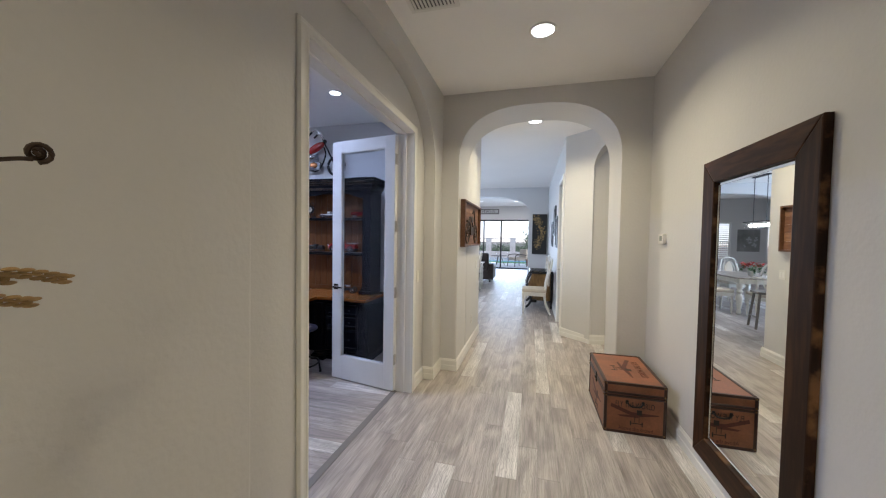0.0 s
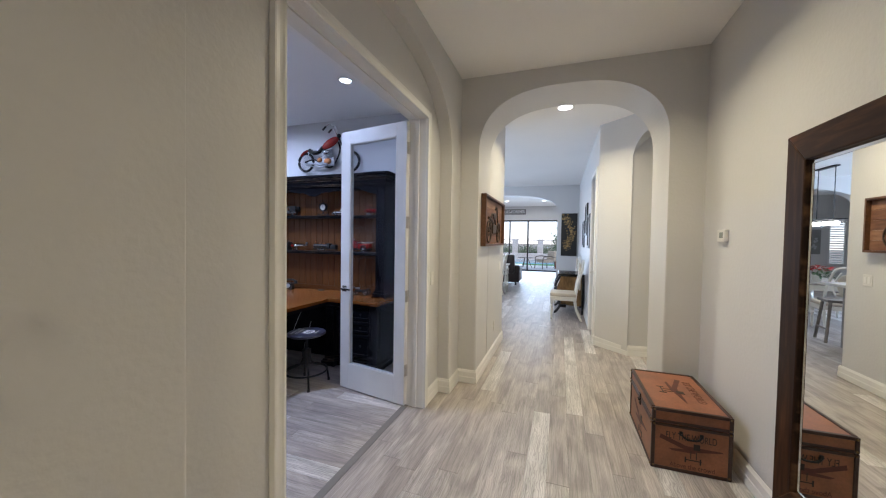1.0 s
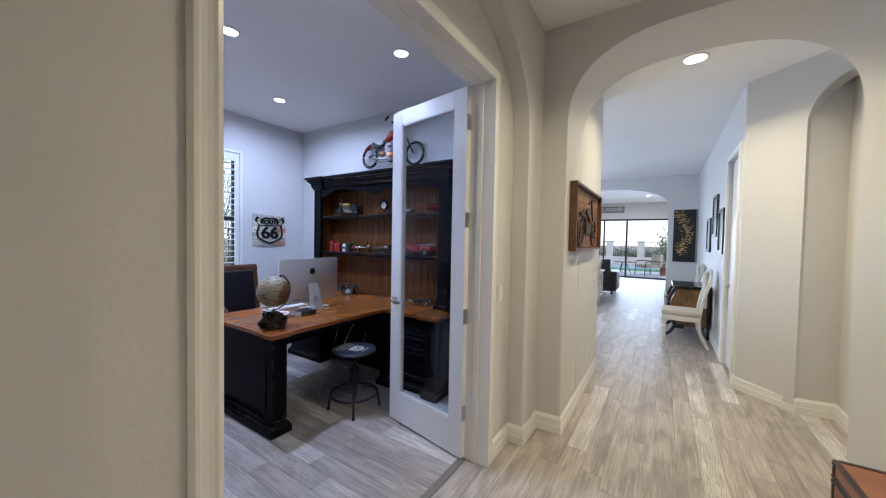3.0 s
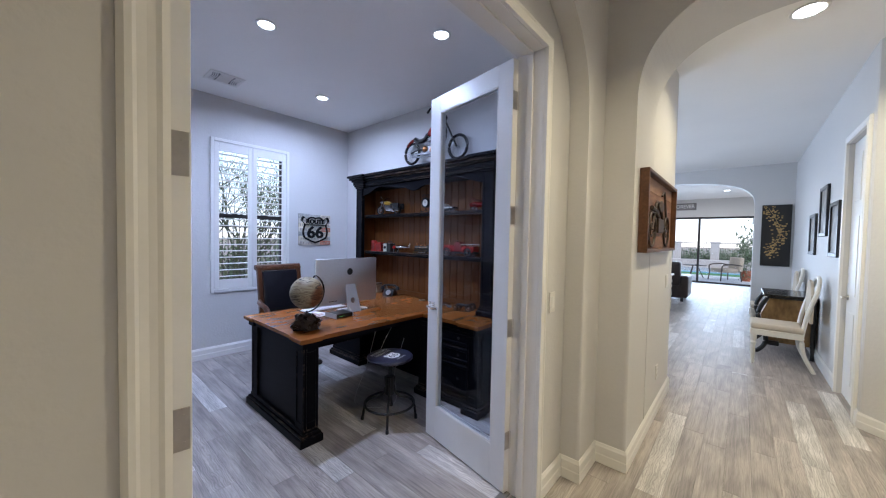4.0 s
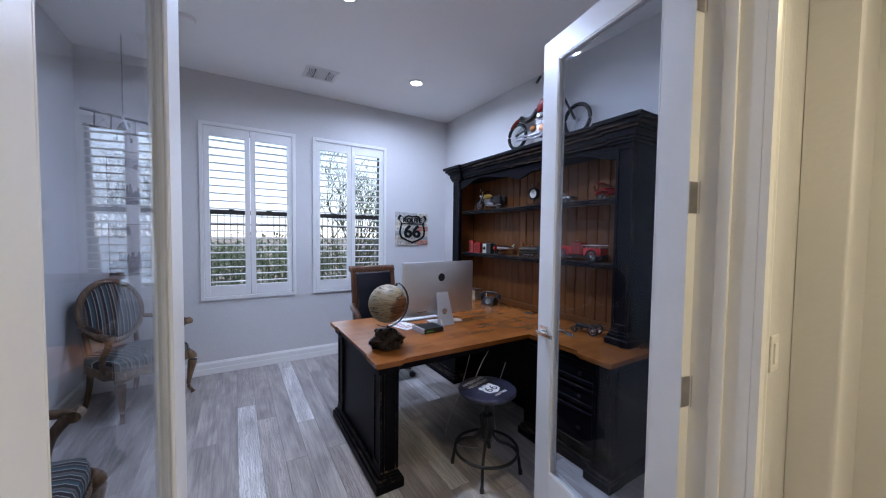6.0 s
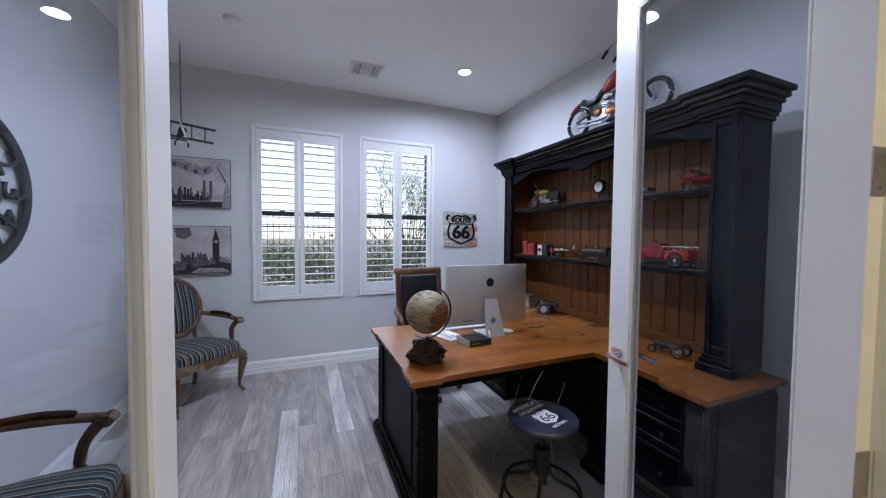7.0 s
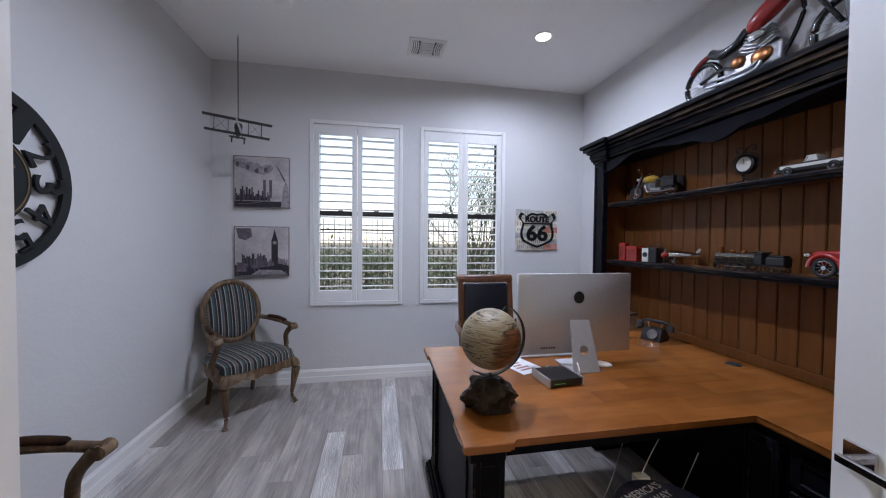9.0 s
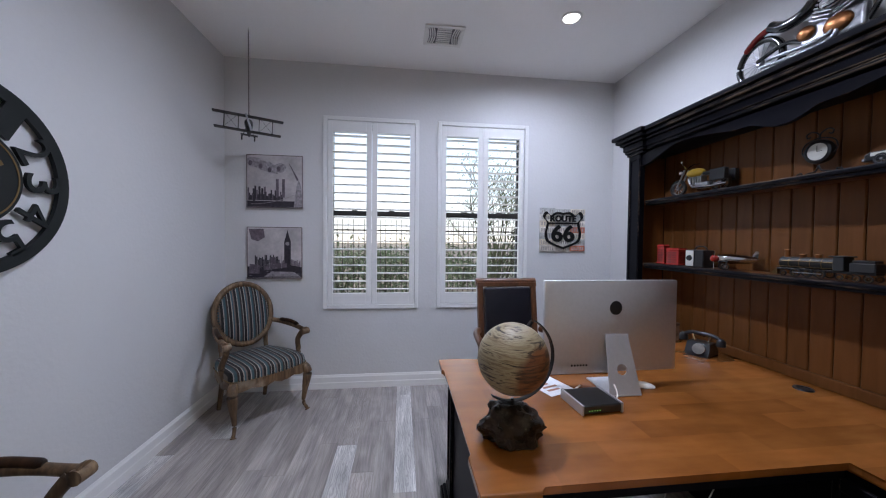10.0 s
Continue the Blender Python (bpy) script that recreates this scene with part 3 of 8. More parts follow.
def french_door(y, side, angle, label):
    """A glazed leaf, hinged at y; side -1 opens from the near jamb, +1 from the far one."""
    t = thing("door_1" if side < 0 else "door_2", pose(XE - 0.008, y, 0.012, 0, 0, angle), label, "door", "study double doors", "structure")
    W, HT, T = 0.766, 2.43, 0.042
    s0, s1, tr, br = 0.112, 0.112, 0.115, 0.235
    yy = (0, T) if side < 0 else (-T, 0)
    bm2 = B()
    box(bm2, 0.004, yy[0], 0, s0, yy[1], HT, 0.0015)
    part("hinge_stile", bm2, DOORW, t)
    part("lock_stile", box(B(), W - s1, yy[0], 0, W, yy[1], HT, 0.0015), DOORW, t)
    part("top_rail", box(B(), s0, yy[0], HT - tr, W - s1, yy[1], HT, 0.0012), DOORW, t)
    part("bottom_rail", box(B(), s0, yy[0], 0, W - s1, yy[1], br, 0.0012), DOORW, t)
    part("glass_pane", box(B(), s0 - 0.008, sum(yy) / 2 - 0.003, br - 0.008, W - s1 + 0.008, sum(yy) / 2 + 0.003, HT - tr + 0.008), DOORGLASS, t, "clear glass pane")
    bd = B()
    for f in yy:
        sg = 1 if f == yy[1] else -1
        a, c = sorted((f - sg * 0.010, f - sg * 0.001))
        box(bd, s0, a, br, s0 + 0.010, c, HT - tr, 0.003)
        box(bd, W - s1 - 0.010, a, br, W - s1, c, HT - tr, 0.003)
        box(bd, s0 + 0.010, a, br, W - s1 - 0.010, c, br + 0.010, 0.003)
        box(bd, s0 + 0.010, a, HT - tr - 0.010, W - s1 - 0.010, c, HT - tr, 0.003)
    part("glazing_bead", bd, DOORW, t)
    for z in [q + (0.045 if side > 0 else 0.0) for q in HINGE_Z]:
        hg = B()
        # leaf on the door edge, barrel, leaf towards the jamb
        box(hg, 0.001, yy[0] + 0.004, z, 0.0045, yy[1] - 0.001, z + 0.10, 0.001)
        cy = yy[0] - 0.004 if side < 0 else yy[1] + 0.004
        tube(hg, [(-0.002, cy, z - 0.002), (-0.002, cy, z + 0.102)], 0.006, 10)
        a = -radians(angle)
        mm = Matrix.Translation((-0.002, cy, 0)) @ Matrix.Rotation(a, 4, "Z")
        box(hg, 0.004, -0.002, z, 0.040, 0.0015, z + 0.10, 0.001, 1, mm)
        for hz in (0.018, 0.05, 0.082):
            tube(hg, [(0.0, (yy[0] + yy[1]) / 2 + (0.006 if hz == 0.05 else -0.004), z + hz), (0.0062, (yy[0] + yy[1]) / 2 + (0.006 if hz == 0.05 else -0.004), z + hz)], 0.004, 8)
        part("hinge", hg, NICKEL, t, "satin nickel butt hinge")
    for f in (-1, 1) if side < 0 else ():
        hb = B()
        yf = yy[1] if f > 0 else yy[0]
        box(hb, W - 0.085, min(yf, yf + f * 0.008), 0.925, W - 0.027, max(yf, yf + f * 0.008), 0.983, 0.0015)
        tube(hb, [(W - 0.056, yf, 0.954), (W - 0.056, yf + f * 0.045, 0.954)], 0.010, 10)
        box(hb, W - 0.165, min(yf + f * 0.036, yf + f * 0.048), 0.945, W - 0.046, max(yf + f * 0.036, yf + f * 0.048), 0.963, 0.002)
        part("door_handle", hb, CHROME, t, "square satin lever handle")
    return t


# leaf runs along local x; angle turns local x to the leaf's way
french_door(3.232, -1, 169.2, "white glazed door leaf standing open into the study")
french_door(1.697, 1, 173.6, "white glazed door leaf folded back into the study")


# ---- windows with plantation shutters ----
WFRAME = surface("bronze_window_frame", (0.02, 0.018, 0.017), 0.5, var=0.15)
LOUV = None


def shutter_window(name, y0, y1, label):
    global LOUV
    t = thing(name, pose(XW, y0, WZ0), label, "window", "study windows", "structure")
    W, HT = y1 - y0, WZ1 - WZ0
    f = B()
    for a in ((0, 0, 0.036, HT), (W - 0.036, 0, W, HT), (0.036, HT - 0.036, W - 0.036, HT), (0.036, 0, W - 0.036, 0.036)):
        box(f, -0.03, a[0], a[1], 0.022, a[2], a[3], 0.003)
    part("window_frame", f, SHUT, t, "white shutter frame")
    mid = W / 2
    for a, c in ((0.039, mid - 0.002), (mid + 0.002, W - 0.039)):
        z0, z1 = 0.039, HT - 0.039
        sh = B()
        st = 0.048
        box(sh, -0.018, a, z0, 0.012, a + st, z1, 0.002)
        box(sh, -0.018, c - st, z0, 0.012, c, z1, 0.002)
        box(sh, -0.018, a + st, z0, 0.012, c - st, z0 + 0.108, 0.002)
        box(sh, -0.018, a + st, z1 - 0.098, 0.012, c - st, z1, 0.002)
        panel = part("shutter_panel", sh, SHUT, t)
        lz0, lz1 = z0 + 0.108, z1 - 0.098
        n = 20
        for i in range(n):
            z = lz0 + (i + 0.5) * (lz1 - lz0) / n
            if LOUV is None:
                lb = B()
                prof = [(0.031 * math.cos(q * math.pi / 5), 0.0062 * math.sin(q * math.pi / 5)) for q in range(10)]
                prism(lb, prof, "Y", 0, c - a - 2 * st - 0.004)
                me = bpy.data.meshes.new("louver")
                bmesh.ops.recalc_face_normals(lb, faces=lb.faces)
                lb.to_mesh(me)
                lb.free()
                me.materials.append(SHUT)
                LOUV = me
            lo = new("louver", LOUV)
            lo.parent = panel
            lo.matrix_basis = pose(-0.003, a + st + 0.002, z, 0, -4, 0)
    win = B()
    for a in ((0.03, 0.03, 0.075, HT - 0.03), (W - 0.075, 0.03, W - 0.03, HT - 0.03), (0.075, HT - 0.075, W - 0.075, HT - 0.03), (0.075, 0.03, W - 0.075, 0.075)):
        box(win, -0.135, a[0], a[1], -0.095, a[2], a[3], 0.002)
    box(win, -0.14, 0.075, 0.888, -0.09, W - 0.075, 0.936, 0.003)
    box(win, -0.10, W * 0.28, 0.933, -0.085, W * 0.28 + 0.05, 0.943, 0.002)
    box(win, -0.10, W * 0.68, 0.933, -0.085, W * 0.68 + 0.05, 0.943, 0.002)
    part("sash", win, WFRAME, t, "dark bronze sash with a meeting rail")
    p = part("glass_pane", box(B(), -0.118, 0.07, 0.07, -0.114, W - 0.07, HT - 0.07), GLASS, t)
    p.visible_shadow = False
    return t


shutter_window("window_1", *WINS[0], "window with open white plantation shutters")
shutter_window("window_2", *WINS[1], "window with open white plantation shutters before a bare tree")


# ---- ceiling fittings ----
def downlight(x, y, z, lens, label, r=0.075):
    t = thing("downlight", pose(x, y, z), label, "ceiling light", "recessed lights")
    part("trim_ring", lathe(B(), [(r, 0.0), (r + 0.022, -0.001), (r + 0.020, -0.006), (r + 0.004, -0.009), (r, -0.003)], 28, caps=False), TRIM, t, smooth=True)
    part("lens", lathe(B(), [(0.0, -0.004), (r * 0.6, -0.0045), (r, -0.003)], 28), lens, t, "lit lens")
    return t


# The fixtures at y -0.9 and y 8.0 are unseen additions.
for px, py in ((0.276, 2.90), (0.238, 4.93), (0.27, -0.9), (-2.6, 8.0)):
    downlight(px, py, H, LAMP_WARM, "lit recessed ceiling light with white trim, two of four added", 0.08)
for px, py in ((-3.764, 3.60), (-1.885, 3.555), (-2.83, 2.615)):
    downlight(px, py, H, LAMP_COOL, "lit recessed study ceiling light with white trim", 0.055)
for px, py in ((-0.44, 14.85), (-1.92, 14.8)):
    downlight(px, py, H, LAMP_WARM, "lit recessed living room ceiling light")


def vent(x0, y0, x1, y1, label, ways=1, n=9):
    """A ceiling register; ways 3: a core of slats across, with curved side slats along both flanks."""
    t = thing("ceiling_vent", pose((x0 + x1) / 2, (y0 + y1) / 2, H), label, "vent")
    w, d = (x1 - x0) / 2, (y1 - y0) / 2
    f = B()
    for a in ((-w, -d, -w + 0.03, d), (w - 0.03, -d, w, d), (-w + 0.03, -d, w - 0.03, -d + 0.03), (-w + 0.03, d - 0.03, w - 0.03, d)):
        box(f, a[0], a[1], -0.012, a[2], a[3], -0.001, 0.003)
    part("frame", f, TRIM, t)
    # A flat dark plate puts the duct's shade behind the slats.
    part("backing", box(B(), -w + 0.03, -d + 0.03, -0.004, w - 0.03, d - 0.03, -0.002), surface("duct_shade_grey", (0.16, 0.16, 0.165), 0.8), t, "dark plate in place of the shaded duct")
    core = d - 0.03 if ways == 1 else (d - 0.03) * 0.46
    for i in range(n):
        x = -w + 0.03 + (i + 0.5) / n * (2 * w - 0.06)
        part("slat", box(B(), x - 0.007, -core, -0.012, x + 0.007, core, -0.006, 0.001), TRIM, t)
    if ways == 3:
        for sy in (-1, 1):
            for k in range(4):
                y = sy * (core + 0.012 + k * (d - 0.03 - core) / 4)
                for g in (-1, 1):
                    s = bezier([(g * 0.006, y, -0.009), (g * w * 0.45, y + sy * 0.006, -0.009), (g * (w - 0.032), y + sy * 0.016, -0.009)], 5)
                    part("side_slat", tube(B(), s, 0.0055, 6), TRIM, t)
    return t


vent(-4.24, 2.55, -3.97, 2.86, "white square three-way ceiling air vent in the study", 3, 8)
vent(-0.61, 2.10, -0.27, 2.49, "white slatted ceiling air vent in the hall", 1, 11)
sd = thing("smoke_detector", pose(-3.72, 1.66, H), "round white smoke detector on the ceiling", "smoke detector")
part("base", lathe(B(), [(0.0, -0.034), (0.045, -0.034), (0.06, -0.026), (0.066, -0.008), (0.066, -0.0005)], 28), CEIL, sd, smooth=True)

# ---- desk and bookcase ----
TOP_Z = 0.758
desk = thing("l_shaped_desk", pose(0, 0, 0), "L-shaped black desk with a honey-stained wooden top", "desk")
edge = [(-3.24, 2.595), (-3.09, 2.595), (-3.08, 2.61), (-2.39, 2.61), (-2.38, 2.595), (-2.215, 2.595), (-2.215, 2.765), (-2.235, 2.775), (-2.235, 3.75), (-1.82, 3.75), (-1.81, 3.715), (-1.585, 3.715), (-1.585, 4.335), (-3.86, 4.335), (-3.86, 3.75), (-3.22, 3.75), (-3.22, 2.775), (-3.24, 2.765)]


def grown(pts, d):
    res = []
    n = len(pts)
    for i in range(n):
        p0, p1, p2 = Vector(pts[i - 1]), Vector(pts[i]), Vector(pts[(i + 1) % n])
        a, b3 = (p1 - p0).normalized(), (p2 - p1).normalized()
        na, nb = Vector((a.y, -a.x)), Vector((b3.y, -b3.x))
        v = (na + nb) / max(0.35, 1 + na.dot(nb))
        res.append((p1.x + v.x * d, p1.y + v.y * d))
    return res


bm = B()
prism(bm, edge, "Z", TOP_Z - 0.024, TOP_Z, (TOP_Z,), 0.005, 2)
prism(bm, grown(edge, -0.012), "Z", TOP_Z - 0.036, TOP_Z - 0.0245)
part("desktop", bm, HONEY, desk, "honey-stained wooden top with a moulded worn edge")
bm = B()
prism(bm, grown(edge, -0.03), "Z", TOP_Z - 0.075, TOP_Z - 0.037)
part("apron", bm, BLACKW, desk)


def plinth(bm, x0, y0, x1, y1):
    """Stepped base moulding."""
    box(bm, x0 - 0.045, y0 - 0.045, 0.0, x1 + 0.045, y1 + 0.045, 0.055, 0.004)
    box(bm, x0 - 0.034, y0 - 0.034, 0.055, x1 + 0.034, y1 + 0.034, 0.075, 0.008, 2)
    box(bm, x0 - 0.018, y0 - 0.018, 0.075, x1 + 0.018, y1 + 0.018, 0.105, 0.008, 2)


def post(bm, x0, y0, x1, y1, z0, z1, faces):
    """A square post with a sunk panel on the faces named."""
    ins, dep = 0.020, 0.008
    ix0, ix1 = dep * ("x" in faces), dep * ("X" in faces)
    iy0, iy1 = dep * ("y" in faces), dep * ("Y" in faces)
    box(bm, x0 + ix0, y0 + iy0, z0, x1 - ix1, y1 - iy1, z1, 0.002)
    for f in faces:
        a, b3 = (y0 + iy0, y1 - iy1) if f in "xX" else (x0, x1)
        for s0, s1, q0, q1 in ((a, a + ins, z0, z1), (b3 - ins, b3, z0, z1), (a + ins, b3 - ins, z0, z0 + 0.05), (a + ins, b3 - ins, z1 - 0.04, z1)):
            lo, hi = {"x": (x0, x0 + dep), "X": (x1 - dep, x1), "y": (y0, y0 + dep), "Y": (y1 - dep, y1)}[f]
            if f in "xX":
                box(bm, lo, s0, q0, hi, s1, q1, 0.002)
            else:
                box(bm, s0, lo, q0, s1, hi, q1, 0.002)


bm = B()
box(bm, -3.16, 2.66, 0.02, -2.33, 2.70, TOP_Z - 0.076, 0.002)
plinth(bm, -3.18, 2.655, -2.285, 2.735)
part("end_panel", bm, BLACKW, desk, "black end panel on a stepped plinth")
for x in (-3.19, -2.39):
    bm = B()
    post(bm, x, 2.642, x + 0.115, 2.757, 0.1, TOP_Z - 0.074, "Xy" if x > -3 else "xy")
    part("leg", bm, BLACKW, desk)
part("modesty_panel", box(B(), -3.14, 2.76, 0.36, -3.12, 3.72, TOP_Z - 0.076, 0.002), BLACKW, desk)
# return cabinet under the bookcase: knee hole left open at the corner, drawers on the free end
bm = B()
box(bm, -2.28, 3.83, 0.08, -1.61, 4.31, TOP_Z - 0.076, 0.002)
plinth(bm, -2.27, 3.84, -1.635, 4.27)
ped = part("drawer_pedestal", bm, BLACKW, desk)
bm = B()
box(bm, -3.82, 3.80, 0.08, -3.26, 4.31, TOP_Z - 0.076, 0.002)
plinth(bm, -3.80, 3.81, -3.27, 4.27)
part("pedestal", bm, BLACKW, desk)
part("back_panel", box(B(), -3.259, 4.02, 0.0, -2.281, 4.045, TOP_Z - 0.076, 0.002), BLACKW, desk)
for x in (-2.285, -1.73):
    bm = B()
    post(bm, x, 3.765, x + 0.115, 3.84, 0.1, TOP_Z - 0.074, "yX")
    plinth(bm, x + 0.015, 3.78, x + 0.10, 3.83)
    part("leg", bm, BLACKW, desk)
for z0, z1 in ((0.135, 0.375), (0.395, 0.52), (0.54, 0.665)):
    dr = B()
    box(dr, -2.15, 3.805, z0, -1.71, 3.831, z1, 0.004)
    for a in ((-2.15, z0, -2.12, z1), (-1.74, z0, -1.71, z1), (-2.12, z0, -1.74, z0 + 0.028), (-2.12, z1 - 0.028, -1.74, z1)):
        box(dr, a[0], 3.794, a[1], a[2], 3.807, a[3], 0.004)
    d = part("drawer", dr, BLACKW, desk)
    for kx in (-2.02, -1.84):
        kb = B()
        lathe(kb, [(0.0, 0.022), (0.010, 0.02), (0.012, 0.014), (0.005, 0.008), (0.006, 0.0)], 12, Matrix.Translation((kx, 3.807, (z0 + z1) / 2)) @ Matrix.Rotation(radians(90), 4, "X"))
        part("drawer_knob", kb, IRON, d, "black knob")

# bookcase top
HX0, HX1, HY, HZ = -3.745, -1.705, 4.065, 2.205
hutch = thing("bookcase_hutch", pose(0, 0, TOP_Z + 0.001), "black open bookcase with honey beadboard back on the desk", "bookcase")
hz = HZ - TOP_Z
BACK, HB = 4.33, 4.365
for side, x0 in (("l", HX0), ("r", HX1 - 0.022)):
    bm = B()
    box(bm, x0, HY + 0.05, 0.0, x0 + 0.022, HB, hz - 0.12, 0.001)
    part("side_panel", bm, BLACKW, hutch)
for x0, x1, f in ((HX0, HX0 + 0.112, "xy"), (HX1 - 0.112, HX1, "Xy")):
    bm = B()
    post(bm, x0, HY, x1, HY + 0.048, 0.085, hz - 0.15, f)
    box(bm, x0 - 0.028, HY - 0.028, 0, x1 + 0.028, HY + 0.06, 0.045, 0.005)
    box(bm, x0 - 0.016, HY - 0.016, 0.045, x1 + 0.016, HY + 0.055, 0.070, 0.007, 2)
    box(bm, x0 - 0.007, HY - 0.007, 0.070, x1 + 0.007, HY + 0.052, 0.090, 0.005, 2)
    part("pilaster", bm, BLACKW, hutch, "black pilaster with a sunk panel")
# inner honey cheeks behind the pilasters
for x0 in (HX0 + 0.023, HX1 - 0.035):
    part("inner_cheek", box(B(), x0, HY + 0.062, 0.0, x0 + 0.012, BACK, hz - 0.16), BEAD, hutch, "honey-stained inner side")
nb = 21
bw = (HX1 - HX0 - 0.07) / nb
for i in range(nb):
    bm = B()
    x = HX0 + 0.035 + i * bw
    box(bm, x + 0.0015, BACK, 0.0, x + bw - 0.0015, BACK + 0.014, hz - 0.14, 0.005)
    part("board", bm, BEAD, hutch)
part("backing", box(B(), HX0 + 0.023, BACK + 0.0145, 0, HX1 - 0.023, BACK + 0.025, hz - 0.14), BLACKW, hutch)
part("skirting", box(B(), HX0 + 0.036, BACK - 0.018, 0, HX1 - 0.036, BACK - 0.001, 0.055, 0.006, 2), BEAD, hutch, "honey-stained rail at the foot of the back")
for z in (1.248 - TOP_Z, 1.697 - TOP_Z):
    bm = B()
    box(bm, HX0 + 0.036, HY + 0.10, z, HX1 - 0.036, BACK - 0.001, z + 0.022, 0.001)
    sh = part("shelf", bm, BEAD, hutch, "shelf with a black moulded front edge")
    bm = B()
    box(bm, HX0 + 0.113, HY + 0.058, z - 0.012, HX1 - 0.113, HY + 0.099, z + 0.004, 0.004, 2)
    box(bm, HX0 + 0.113, HY + 0.050, z + 0.004, HX1 - 0.113, HY + 0.099, z + 0.024, 0.006, 2)
    part("shelf_edge", bm, BLACKW, sh)
# scalloped valance
xa, xb = HX0 + 0.1125, HX1 - 0.1125
cxm, half = (xa + xb) / 2, (xb - xa) / 2
low = []
for i in range(81):
    u = i / 80 * 2 - 1
    a = abs(u)
    if a < 0.12:
        dz = 0.178 + 0.030 * math.cos(a / 0.12 * math.pi / 2)
    elif a < 0.24:
        q = (a - 0.12) / 0.12
        dz = 0.178 - 0.012 * q - 0.012 * math.sin(q * math.pi)
    elif a < 0.62:
        q = (a - 0.24) / 0.38
        dz = 0.166 - 0.046 * math.sin(q * math.pi / 2)
    else:
        q = (a - 0.62) / 0.38
        dz = 0.120 + 0.080 * (3 * q * q - 2 * q ** 3)
    low.append((cxm + u * half, hz - 0.04 - dz))
bm = B()
prism(bm, low + [(xb, hz - 0.04), (xa, hz - 0.04)], "Y", HY + 0.018, HY + 0.043, (HY + 0.018,), 0.004, 1, lambda u, v: v < hz - 0.05)
part("valance", bm, BLACKW, hutch, "black scalloped valance")
# crown: stacked mouldings, breaking forward over the pilasters
bm = B()
for z0, z1, o, bv in ((-0.155, -0.135, 0.010, 0.004), (-0.135, -0.115, 0.022, 0.007), (-0.115, -0.075, 0.030, 0.004), (-0.075, -0.055, 0.048, 0.008), (-0.055, -0.028, 0.070, 0.011), (-0.028, 0.0, 0.088, 0.006)):
    for x0, x1, fwd in ((HX0, HX0 + 0.15, 0.0), (HX1 - 0.15, HX1, 0.0), (HX0 + 0.15, HX1 - 0.15, -0.028)):
        a = x0 - (o if x0 == HX0 else -o * (fwd < 0) + o * (fwd == 0) * (x0 != HX0))
        c = x1 + (o if x1 == HX1 or fwd == 0 else -o)
        box(bm, a, HY - o - fwd, hz + z0, c, HB + 0.012, hz + z1, bv, 2)
part("crown", bm, BLACKW, hutch, "black stepped crown moulding")


# ---- study: furniture ----
OAK = wood("weathered_oak", (0.035, 0.018, 0.008), (0.115, 0.064, 0.029), (0.28, 0.18, 0.095), "Z", 2.0, 16.0, 0.55, 0.3, wear=(0.42, 0.36, 0.28))
BANDS = [(0.0, (0.007, 0.005, 0.005)), (0.18, (0.36, 0.32, 0.27)), (0.22, (0.03, 0.02, 0.018)), (0.34, (0.03, 0.075, 0.085)), (0.46, (0.075, 0.115, 0.12)), (0.52, (0.42, 0.38, 0.33)), (0.56, (0.010, 0.007, 0.006)), (0.74, (0.15, 0.115, 0.095)), (0.84, (0.04, 0.09, 0.105)), (0.94, (0.36, 0.33, 0.28))]
STRIPE = stripes("striped_velvet", "X", 0.105, BANDS)
BRASS = surface("aged_brass_nails", (0.20, 0.13, 0.06), 0.4, metal=1.0, bump=0)


